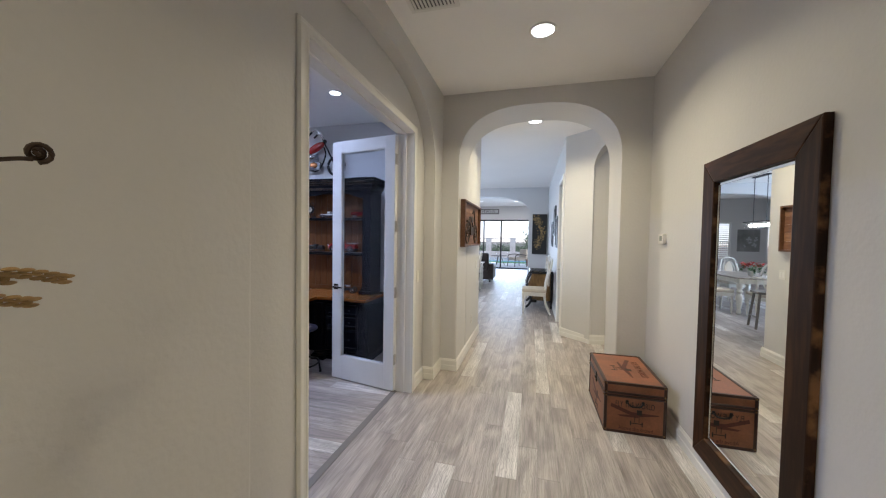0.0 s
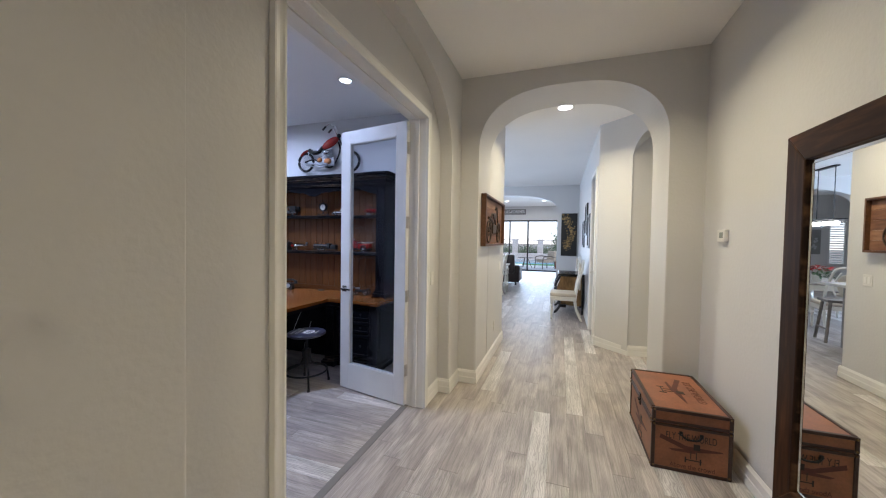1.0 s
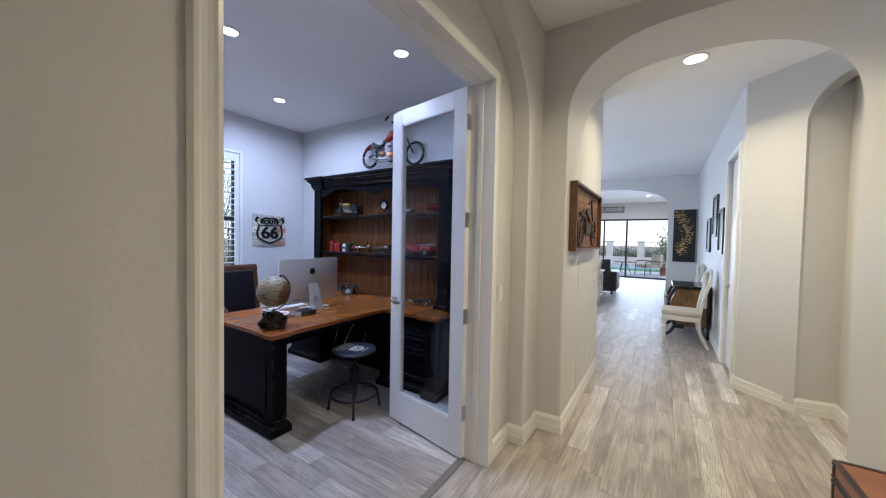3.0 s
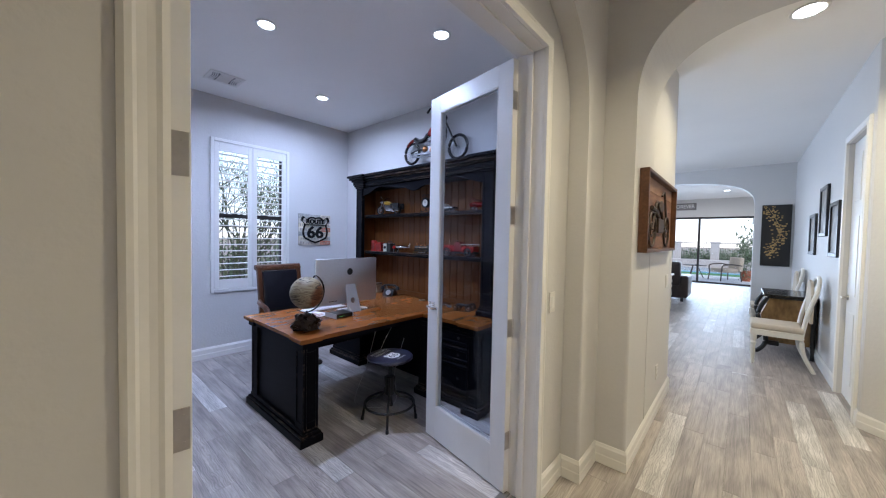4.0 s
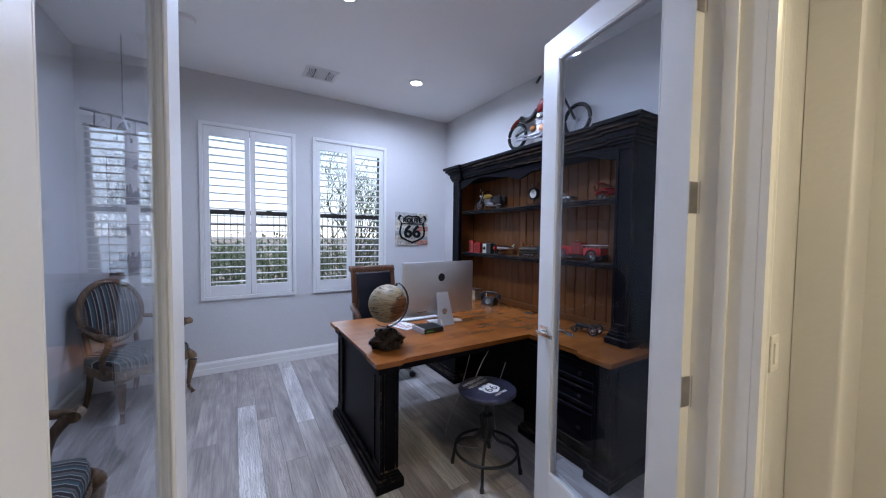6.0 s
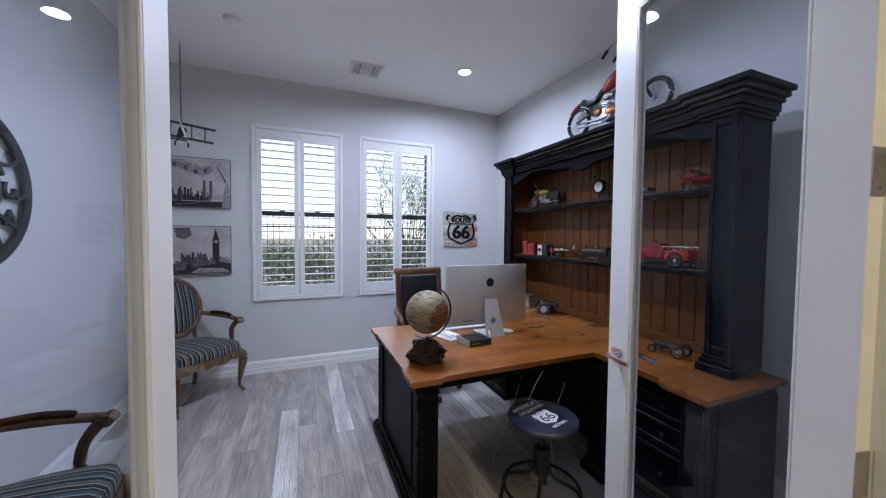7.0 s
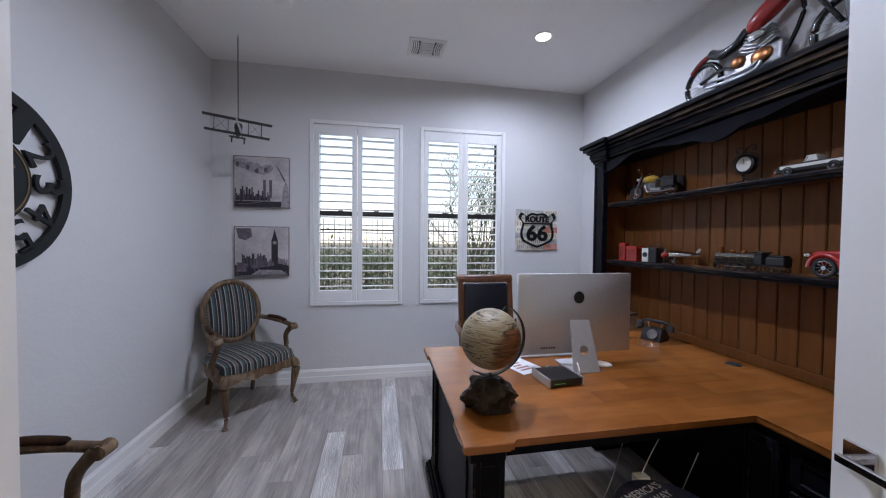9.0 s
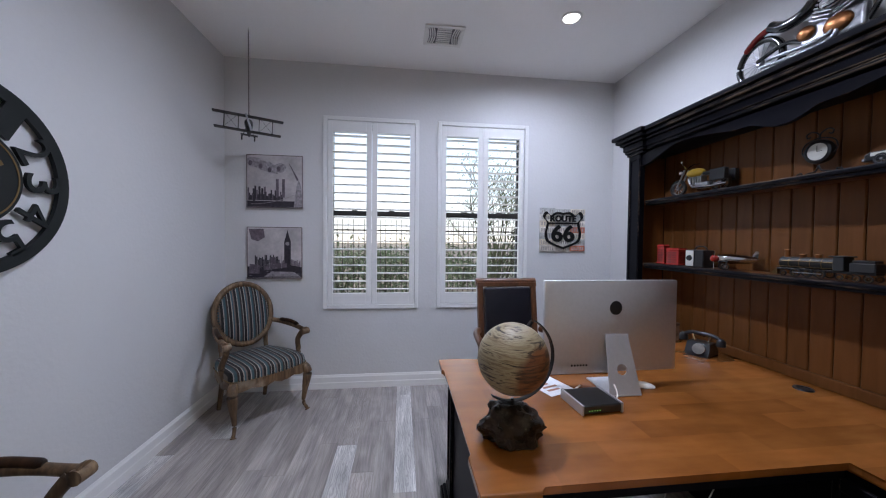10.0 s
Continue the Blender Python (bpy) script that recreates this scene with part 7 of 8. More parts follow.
fm = Matrix(((1, 0, 0, TW / 2), (0, 0, -1, 0.0032), (0, 1, 0, 0.15), (0, 0, 0, 1)))
lettering("lettering", "FLY THE WORLD", 0.062, fm @ Matrix.Translation((0.0, 0.075, 0.0)), PRINTK, tr, 0.0005, 0.27)
plane_print(fm @ Matrix.Translation((0, 0.005, 0)), 1.0, tr)
lettering("lettering", "Above the crowd", 0.042, fm @ Matrix.Translation((0.01, -0.108, 0)), PRINT, tr, 0.0005, 0.24)
ft = Matrix(((0, 1, 0, TW / 2), (-1, 0, 0, TD / 2), (0, 0, 1, TH - 0.0032), (0, 0, 0, 1)))
lettering("lettering", "FLY THE WORLD", 0.072, ft @ Matrix.Translation((0.0, 0.115, 0.001)), PRINT, lid, 0.0005, 0.36)
plane_print(ft @ Matrix.Translation((0, 0.0, 0.001)), 1.25, lid)
fs = Matrix(((0, 0, -1, 0.0032), (-1, 0, 0, TD / 2), (0, 1, 0, 0.14), (0, 0, 0, 1)))
plane_print(fs, 1.2, tr)
b2 = box(B(), -0.006, TD / 2 - 0.02, LIDZ - 0.05, 0.002, TD / 2 + 0.02, LIDZ + 0.035, 0.003)
tube(b2, [(-0.010, TD / 2 - 0.014, LIDZ - 0.01), (-0.010, TD / 2 + 0.014, LIDZ - 0.01)], 0.006, 8)
part("latch", b2, IRON, tr, "dark metal latch")
b2 = B()
for sx in (-1, 1):
    box(b2, TW / 2 + sx * 0.055 - 0.010, -0.006, 0.235, TW / 2 + sx * 0.055 + 0.010, 0.004, 0.262, 0.003)
tube(b2, bezier([(TW / 2 - 0.055, -0.008, 0.248), (TW / 2 - 0.03, -0.014, 0.225), (TW / 2 + 0.03, -0.014, 0.225), (TW / 2 + 0.055, -0.008, 0.248)], 5), 0.006, 8)
part("handle", b2, IRON, tr, "dark carrying handle")

# mirror
MY0, MY1, MZ0, MZ1, FW = 1.825, 2.757, 0.13, 1.985, 0.138
mi = thing("wall_mirror", pose(XR - 0.002, 0, 0), "tall mirror in a dark rustic wood frame on the hall wall", "mirror")
for nm, pts, mt in (("frame_stile", [(MY0, MZ0), (MY0, MZ1), (MY0 + FW, MZ1 - FW), (MY0 + FW, MZ0 + FW)], DARKW), ("frame_stile", [(MY1, MZ0), (MY1, MZ1), (MY1 - FW, MZ1 - FW), (MY1 - FW, MZ0 + FW)], DARKW), ("frame_rail", [(MY0, MZ1), (MY1, MZ1), (MY1 - FW, MZ1 - FW), (MY0 + FW, MZ1 - FW)], DARKWY), ("frame_rail", [(MY0, MZ0), (MY1, MZ0), (MY1 - FW, MZ0 + FW), (MY0 + FW, MZ0 + FW)], DARKWY)):
    b2 = B()
    prism(b2, pts, "X", -0.034, 0.0, (-0.034,), 0.006, 2)
    part(nm, b2, mt, mi)
b2 = box(B(), -0.014, MY0 + FW - 0.01, MZ0 + FW - 0.01, -0.008, MY1 - FW + 0.01, MZ1 - FW + 0.01)
gls = part("mirror_glass", b2, MIRROR, mi, "silvered glass")
b2 = B()
iy0, iy1, iz0, iz1, bw2 = MY0 + FW, MY1 - FW, MZ0 + FW, MZ1 - FW, 0.022
for q in ([(iy0, iz0), (iy0, iz1), (iy0 + bw2, iz1 - bw2), (iy0 + bw2, iz0 + bw2)], [(iy1, iz0), (iy1, iz1), (iy1 - bw2, iz1 - bw2), (iy1 - bw2, iz0 + bw2)], [(iy0, iz1), (iy1, iz1), (iy1 - bw2, iz1 - bw2), (iy0 + bw2, iz1 - bw2)], [(iy0, iz0), (iy1, iz0), (iy1 - bw2, iz0 + bw2), (iy0 + bw2, iz0 + bw2)]):
    vs = [b2.verts.new((-0.0145 if k < 2 else -0.0175, u, v)) for k, (u, v) in enumerate(q)]
    b2.faces.new(vs)
    vs2 = [b2.verts.new((-0.0142, u, v)) for u, v in q]
    b2.faces.new(vs2[::-1])
    for k in range(4):
        b2.faces.new((vs[k], vs[(k + 1) % 4], vs2[(k + 1) % 4], vs2[k]))
part("bevelled_edge", b2, MIRROR, mi, "bevelled mirror edge")

th = thing("thermostat", pose(XR - 0.001, 3.50, 1.505, 0, 0, 90), "small white wall thermostat with grey display", "thermostat")
part("case", box(B(), -0.060, 0, -0.044, 0.060, 0.026, 0.044, 0.006, 2), PLASTIC, th)
part("display", box(B(), -0.035, 0.0262, -0.016, 0.020, 0.0275, 0.024), surface("lcd_grey", (0.22, 0.24, 0.22), 0.3, bump=0), th, "grey display")

# shadow-box art on the passage wall
WALNUT = wood("walnut_frame", (0.06, 0.025, 0.012), (0.11, 0.048, 0.022), (0.18, 0.085, 0.04), "Y", 1.5, 12, 0.45, 0.2)
BARN = wood("barn_boards", (0.10, 0.042, 0.022), (0.19, 0.088, 0.045), (0.32, 0.18, 0.10), "Y", 1.5, 9, 0.6, 0.3, random_tone=0.08)
ar = thing("wall_art_box", pose(AX0 + 0.001, 4.015, 1.383), "brown wooden box-framed wall art with iron relief", "wall art")
AW, AH, ADP = 1.21, 0.545, 0.055
for a in ((0, 0, 0.022, AH), (AW - 0.022, 0, AW, AH), (0.022, 0, AW - 0.022, 0.022), (0.022, AH - 0.022, AW - 0.022, AH)):
    part("frame_side", box(B(), 0, a[0], a[1], ADP, a[2], a[3], 0.002), WALNUT, ar)
for i in range(5):
    z = 0.0225 + i * 0.1
    part("board", box(B(), 0.002, 0.0225, z + 0.0008, 0.016, AW - 0.0225, z + 0.0992, 0.002), BARN, ar)
b2 = B()
for cy, r2 in ((0.30, 0.12), (0.90, 0.12)):
    tube(b2, [(0.026, cy + r2 * math.cos(2 * math.pi * i / 28), 0.16 + r2 * math.sin(2 * math.pi * i / 28)) for i in range(28)], 0.008, 8, True)
    tube(b2, [(0.026, cy + 0.05 * math.cos(2 * math.pi * i / 20), 0.16 + 0.05 * math.sin(2 * math.pi * i / 20)) for i in range(20)], 0.005, 6, True)
tube(b2, bezier([(0.026, 0.30, 0.16), (0.026, 0.45, 0.36), (0.026, 0.62, 0.33), (0.026, 0.75, 0.20), (0.026, 0.90, 0.16)], 6), 0.010, 8)
tube(b2, bezier([(0.026, 0.90, 0.16), (0.026, 0.80, 0.40), (0.026, 0.74, 0.47), (0.026, 0.66, 0.43)], 6), 0.008, 8)
tube(b2, bezier([(0.026, 0.26, 0.31), (0.026, 0.40, 0.30), (0.026, 0.52, 0.26)], 6), 0.016, 8)
ball(b2, (0.030, 0.62, 0.345), 0.012, 0.10, 0.045, 14)
box(b2, 0.018, 0.50, 0.14, 0.036, 0.72, 0.25, 0.01, 2)
part("iron_relief", b2, surface("rusty_iron", (0.045, 0.026, 0.018), 0.6, var=0.4, scale=15, bump=0.2), ar, "dark iron motorcycle relief")
switch_plate("light_switch", pose(AX0 + 0.0005, 5.22, 1.10, 0, 0, -90), 2, "white double switch on the passage wall")
ou = thing("power_outlet", pose(AX0 + 0.0005, 4.87, 0.36, 0, 0, -90), "white wall outlet near the passage floor", "outlet")
part("plate", box(B(), -0.036, 0, -0.058, 0.036, 0.006, 0.058, 0.003, 2), PLASTIC, ou)
for z in (-0.022, 0.022):
    part("socket", box(B(), -0.014, 0.006, z - 0.014, 0.014, 0.009, z + 0.014, 0.004), TRIM, ou)

# dry arrangement by the hall wall
DRYB = surface("dry_brown", (0.045, 0.025, 0.014), 0.7, var=0.3, scale=30, bump=0.3)
STRAW = surface("straw", (0.34, 0.22, 0.09), 0.7, var=0.2, scale=30, bump=0.2)
dv = thing("dried_flower_vase", pose(-0.50, 0.078, 0) @ Matrix.Diagonal((1, 1, 0.958, 1)), "tall dark vase with dried seed heads and grasses", "dried flowers")
part("vase_body", lathe(B(), [(0.0, 0.0), (0.07, 0.0), (0.09, 0.05), (0.11, 0.4), (0.08, 0.75), (0.05, 0.85), (0.065, 0.90), (0.05, 0.90), (0.04, 0.84), (0.0, 0.8)], 28), surface("dark_glazed_clay", (0.03, 0.022, 0.018), 0.3, bump=0.05), dv, smooth=True)
pts = bezier([(0, 0, 0.85), (0.0, 0.1, 1.3), (-0.02, 0.27, 1.60), (-0.045, 0.45, 1.665), (-0.05, 0.49, 1.675)], 6)
stem = part("stem", tube(B(), pts, 0.004, 6), DRYB, dv)
b2 = tube(B(), [(-0.05 + 0.004 * math.sin(a * 0.7), 0.497 + (0.017 - 0.0011 * a) * math.cos(a - 1.5), 1.688 + (0.017 - 0.0011 * a) * math.sin(a - 1.5)) for a in [0.5 * i for i in range(26)]], 0.0042, 7)
part("seed_curl", b2, DRYB, stem, "curled dark seed head")
for y, z in ((0.40, 1.675), (0.44, 1.685), (0.35, 1.66)):
    b2 = B()
    ball(b2, (-0.035, y, z), 0.006, 0.007, 0.012, 10)
    part("bud", b2, DRYB, stem)
for dz, dy, dx in ((0.0, 0.0, 0.0), (-0.035, -0.05, 0.01), (-0.07, -0.11, 0.0), (0.01, -0.08, 0.02)):
    tip = (-0.10 + dx, 0.555 + dy, 1.462 + dz)
    pts = bezier([(0, 0, 0.85), (-0.01, 0.1, 1.25), (-0.03, 0.28, 1.46 + dz), (-0.07, 0.45 + dy, 1.485 + dz), tip], 6)
    stm = part("stem", tube(B(), pts, 0.0022, 5), STRAW, dv)
    b2 = B()
    for k in range(16):
        q = pts[-1 - k // 2] if k // 2 < len(pts) else pts[0]
        ball(b2, (q[0] + 0.004 * (-1) ** k, q[1], q[2] + 0.006 * (-1) ** k), 0.004, 0.011, 0.004, 8)
    tagged(part("grain_head", b2, STRAW, stm, "straw-coloured grain head"), kind="stuff")

# hall door with panels
hd = thing("door_3", pose(0.735, 5.903, 0.008), "white panelled hall door, closed", "door", "", "structure")
DW2, DH2 = 0.714, 2.425
part("slab", box(B(), 0, 0, 0, 0.032, DW2, DH2, 0.002), DOORW, hd)
for y0, y1 in ((0.10, 0.33), (0.385, 0.615)):
    for z0, z1 in ((0.16, 0.82), (0.98, 1.72), (1.86, 2.30)):
        b2 = box(B(), -0.006, y0, z0, 0.001, y1, z1, 0.005, 2)
        part("panel", b2, DOORW, hd)
for z in (0.22, 1.15, 2.12):
    part("hinge", box(B(), -0.010, 0.001, z, 0.002, 0.014, z + 0.10, 0.002), NICKEL, hd)
b2 = lathe(B(), [(0.0, 0.012), (0.026, 0.010), (0.028, 0.0)], 18, Matrix.Translation((0.0, 0.65, 0.95)) @ Matrix.Rotation(radians(-90), 4, "Y"))
tube(b2, [(-0.012, 0.65, 0.95), (-0.045, 0.65, 0.95), (-0.05, 0.54, 0.95)], 0.009, 8)
part("door_handle", b2, NICKEL, hd, "nickel lever handle")

# framed pictures in the great room
def framed(y0, y1, z0, z1, label, col):
    t = thing("framed_picture", pose(0.699, y0, z0), label, "picture", "framed pictures on the hall wall")
    w, h, f = y1 - y0, z1 - z0, 0.045
    for a in ((0, 0, f, h), (w - f, 0, w, h), (f, 0, w - f, f), (f, h - f, w - f, h)):
        part("frame_side", box(B(), -0.028, a[0], a[1], 0, a[2], a[3], 0.004), BLACKP, t)
    part("print", box(B(), -0.012, f, f, -0.002, w - f, h - f), surface("framed_print", col, 0.5, var=0.5, scale=7, bump=0), t, "muted print")


framed(6.78, 7.25, 1.33, 1.92, "dark framed print beside the hall door", (0.25, 0.24, 0.22))
framed(7.45, 7.95, 1.56, 2.17, "dark framed print hung high on the wall", (0.3, 0.29, 0.27))
framed(8.25, 8.75, 1.32, 1.88, "dark framed print above the chest", (0.22, 0.2, 0.18))

# chest and two chairs along that wall
WHITEW = surface("white_chair_paint", (0.72, 0.69, 0.62), 0.4, var=0.06, scale=10, bump=0.03)
LINEN = surface("cream_upholstery", (0.58, 0.51, 0.41), 0.85, var=0.06, scale=10, fine=200, bump=0.2, bump_dist=0.001)
BURL = wood("burl_veneer", (0.11, 0.055, 0.018), (0.24, 0.14, 0.05), (0.36, 0.23, 0.09), "Z", 3, 6, 0.35, 0.05)
MARBLE = surface("black_marble", (0.014, 0.013, 0.013), 0.15, var=0.8, scale=12, bump=0)
cs = thing("bombe_chest", pose(0.46, 8.16, 0), "curved burl chest with black top and carved black legs", "chest")
prof = [(-0.20, 0.16), (-0.22, 0.26), (-0.275, 0.42), (-0.285, 0.52), (-0.24, 0.64), (-0.215, 0.74), (0.215, 0.74), (0.215, 0.16)]
part("case", prism(B(), prof, "Y", -0.36, 0.36, None, 0.006, 2), BURL, cs, "curved burl veneer case")
part("top", box(B(), -0.27, -0.42, 0.765, 0.225, 0.42, 0.795, 0.008, 2), MARBLE, cs, "black marble top")
part("top_rail", box(B(), -0.235, -0.385, 0.74, 0.22, 0.385, 0.765, 0.006, 2), BLACKP, cs)
for sy in (-1, 1):
    b2 = tube(B(), bezier([(-0.23, sy * 0.375, 0.74), (-0.30, sy * 0.395, 0.60), (-0.31, sy * 0.395, 0.47), (-0.24, sy * 0.38, 0.28), (-0.235, sy * 0.38, 0.13), (-0.30, sy * 0.40, 0.035), (-0.33, sy * 0.405, 0.03)], 6), [0.026] * 37, 10)
    part("carved_leg", b2, BLACKP, cs, "black carved scroll leg", smooth=True)
    part("carved_leg", tube(B(), [(0.20, sy * 0.375, 0.74), (0.20, sy * 0.375, 0.15), (0.20, sy * 0.39, 0.0)], 0.024, 10), BLACKP, cs, smooth=True)
    part("crest", box(B(), -0.24, sy * 0.37 - 0.03, 0.12, -0.10, sy * 0.37 + 0.03, 0.18, 0.012, 2), BLACKP, cs)
part("apron", prism(B(), [(-0.30, 0.165), (-0.15, 0.12), (0.0, 0.09), (0.15, 0.12), (0.30, 0.165)], "X", -0.215, -0.195), BLACKP, cs)


def dining_chair(m, label, carved=False):
    """White chair with an upholstered seat; faces local +y."""
    t = thing("dining_chair", m, label, "chair", "white dining chairs")
    part("seat", box(B(), -0.235, -0.22, 0.43, 0.235, 0.24, 0.50, 0.03, 3), LINEN, t, "cream upholstered seat", smooth=True)
    part("seat_frame", box(B(), -0.235, -0.215, 0.36, 0.235, 0.235, 0.43, 0.006, 2), WHITEW, t)
    for sx in (-1, 1):
        part("leg", lathe(B(), [(0.014, 0.0), (0.020, 0.03), (0.016, 0.05), (0.024, 0.10), (0.020, 0.22), (0.030, 0.26), (0.018, 0.28), (0.030, 0.30), (0.030, 0.37)], 14, Matrix.Translation((sx * 0.205, 0.205, 0))), WHITEW, t, "turned white front leg", smooth=True)
        part("leg", tube(B(), bezier([(sx * 0.20, -0.20, 0.40), (sx * 0.20, -0.22, 0.2), (sx * 0.20, -0.31, 0.0)], 5), [0.022] * 6 + [0.020] * 5, 8), WHITEW, t, smooth=True)
        pts = bezier([(sx * 0.20, -0.20, 0.40), (sx * 0.21, -0.235, 0.65), (sx * (0.22 if not carved else 0.17), -0.30, 0.92), (sx * 0.12, -0.325, 1.05), (0, -0.33, 1.08)], 6)
        part("back_post", tube(B(), pts, 0.021, 8), WHITEW, t, smooth=True)
    if carved:
        b2 = B()
        ball(b2, (0, -0.285, 0.80), 0.095, 0.02, 0.17, 20)
        part("backrest", b2, LINEN, t, "upholstered splat", smooth=True)
        for sx in (-1, 1):
            part("back_scroll", tube(B(), bezier([(sx * 0.10, -0.25, 0.62), (sx * 0.13, -0.28, 0.80), (sx * 0.06, -0.32, 1.0)], 5), 0.012, 8), WHITEW, t, smooth=True)
    else:
        part("backrest", prism(B(), [(-0.19, 0.56), (0.19, 0.56), (0.20, 0.88), (0.11, 1.02), (0, 1.05), (-0.11, 1.02), (-0.20, 0.88)], "Y", -0.285, -0.255, None, 0.01, 2), LINEN, t, "cream upholstered back")
    return t


dining_chair(pose(0.30, 7.35, 0, 0, 0, 90), "white chair with cream seat beside the chest")
dining_chair(pose(0.33, 9.08, 0, 0, 0, 90), "white chair with cream seat beyond the chest")

# black panel with gold blossom
bp2 = thing("blossom_panel", pose(0.235, 10.998, 1.022) @ Matrix.Diagonal((0.95, 1, 1, 1)), "tall black wall panel with gold blossom branches", "wall art")
part("panel", box(B(), 0, -0.035, 0, 0.45, 0, 1.215, 0.003), surface("matt_black_panel", (0.012, 0.011, 0.010), 0.5, bump=0.02), bp2)
GOLD = surface("antique_gold", (0.45, 0.30, 0.12), 0.4, metal=0.6, var=0.2, scale=20, bump=0)
rnd = random.Random(21)
b2 = B()
main = bezier([(0.14, -0.037, 0.22), (0.22, -0.037, 0.42), (0.30, -0.037, 0.66), (0.22, -0.037, 0.92), (0.10, -0.037, 1.15)], 10)
for q in main:
    for k in range(4):
        a, d = rnd.uniform(0, 6.28), rnd.uniform(0.02, 0.14)
        x, z = min(0.42, max(0.03, q.x + d * math.cos(a))), min(1.18, max(0.15, q.z + d * math.sin(a) * 0.8))
        ball(b2, (x, -0.0365, z), rnd.uniform(0.010, 0.022), 0.003, rnd.uniform(0.008, 0.016), 8)
tagged(part("blossom", b2, GOLD, bp2, "gold blossoms"), kind="stuff")
part("branch", tube(B(), main, 0.005, 6), GOLD, bp2)

# sliding door
sl = thing("window_3", pose(0, SY, 0), "large dark-framed sliding glass door to the patio", "sliding door", "", "structure")
for a in ((SX0, 0.0, SX0 + 0.06, SH), (SX1 - 0.06, 0.0, SX1, SH), (-1.28, 0.06, -1.21, SH - 0.07), (SX0 + 0.06, SH - 0.07, SX1 - 0.06, SH), (SX0 + 0.06, 0.0, SX1 - 0.06, 0.06), (-2.12, 0.06, -2.06, SH - 0.07)):
    part("door_frame", box(B(), a[0], 0.03, a[1], a[2], 0.10, a[3], 0.003), WFRAME, sl, "dark bronze frame")
for x0, x1 in ((SX0 + 0.06, -2.12), (-2.06, -1.28), (-1.21, SX1 - 0.06)):
    p = part("glass_pane", box(B(), x0, 0.062, 0.06, x1, 0.068, SH - 0.07), GLASS, sl)
    p.visible_shadow = False

fs2 = thing("word_sign", pose(-2.05, SY - 0.003, 2.79), "weathered wooden word sign above the sliding door", "wall sign")
part("board", box(B(), -0.70, -0.018, -0.13, 0.70, 0, 0.13, 0.003), surface("grey_board", (0.20, 0.19, 0.19), 0.7, var=0.3, bump=0.1), fs2)
lettering("lettering", "FAMILIES-FOREVER", 0.19, Matrix(((1, 0, 0, 0), (0, 0, -1, -0.0185), (0, 1, 0, 0), (0, 0, 0, 1))), WHITEP, fs2, 0.001, 1.28)

# sofa and white table
BROWNL = surface("dark_brown_leather", (0.028, 0.019, 0.016), 0.38, var=0.2, scale=8, fine=120, bump=0.3)
so = thing("recliner_sofa", pose(-1.62, 12.1, 0), "dark brown leather recliner sofa near the patio door", "sofa")
part("base", box(B(), -0.55, -0.40, 0.08, 0.55, 0.42, 0.42, 0.04, 3), BROWNL, so, smooth=True)
part("backrest", box(B(), -0.50, -0.48, 0.38, 0.46, -0.20, 0.98, 0.07, 3), BROWNL, so, smooth=True)
part("armrest", box(B(), 0.42, -0.40, 0.1, 0.62, 0.45, 0.64, 0.06, 3), BROWNL, so, smooth=True)
part("armrest", box(B(), -0.66, -0.40, 0.1, -0.5, 0.45, 0.64, 0.06, 3), BROWNL, so, smooth=True)
for sx in (-0.5, 0.5):
    for sy in (-0.35, 0.37):
        part("foot", box(B(), sx - 0.03, sy - 0.03, 0, sx + 0.03, sy + 0.03, 0.085), BLACKP, so)
wt = thing("side_table", pose(-1.62, 10.25, 0), "white sofa table with turned legs and a lower shelf", "table")
part("tabletop", box(B(), -0.48, -0.24, 0.74, 0.48, 0.24, 0.775, 0.006, 2), WHITEW, wt)
part("apron", box(B(), -0.44, -0.20, 0.64, 0.44, 0.20, 0.74, 0.003), WHITEW, wt)
part("lower_shelf", box(B(), -0.45, -0.21, 0.16, 0.45, 0.21, 0.185, 0.004), WHITEW, wt)
for sx in (-0.42, 0.42):
    for sy in (-0.18, 0.18):
        part("leg", lathe(B(), [(0.022, 0.0), (0.03, 0.05), (0.035, 0.16), (0.035, 0.2), (0.018, 0.24), (0.034, 0.32), (0.022, 0.46), (0.038, 0.52), (0.02, 0.56), (0.036, 0.6), (0.036, 0.64)], 14, Matrix.Translation((sx, sy, 0))), WHITEW, wt, smooth=True)
ln = thing("white_lantern", pose(-1.36, 10.22, 0.776), "white openwork lantern on the sofa table", "lantern")
for sx in (-1, 1):
    for sy in (-1, 1):
        part("corner_post", box(B(), sx * 0.07 - 0.008, sy * 0.07 - 0.008, 0.02, sx * 0.07 + 0.008, sy * 0.07 + 0.008, 0.24), WHITEW, ln)
part("base", box(B(), -0.085, -0.085, 0, 0.085, 0.085, 0.02, 0.003), WHITEW, ln)
part("roof", prism(B(), [(-0.09, 0.24), (0.09, 0.24), (0.02, 0.32), (-0.02, 0.32)], "Y", -0.085, 0.085), WHITEW, ln)

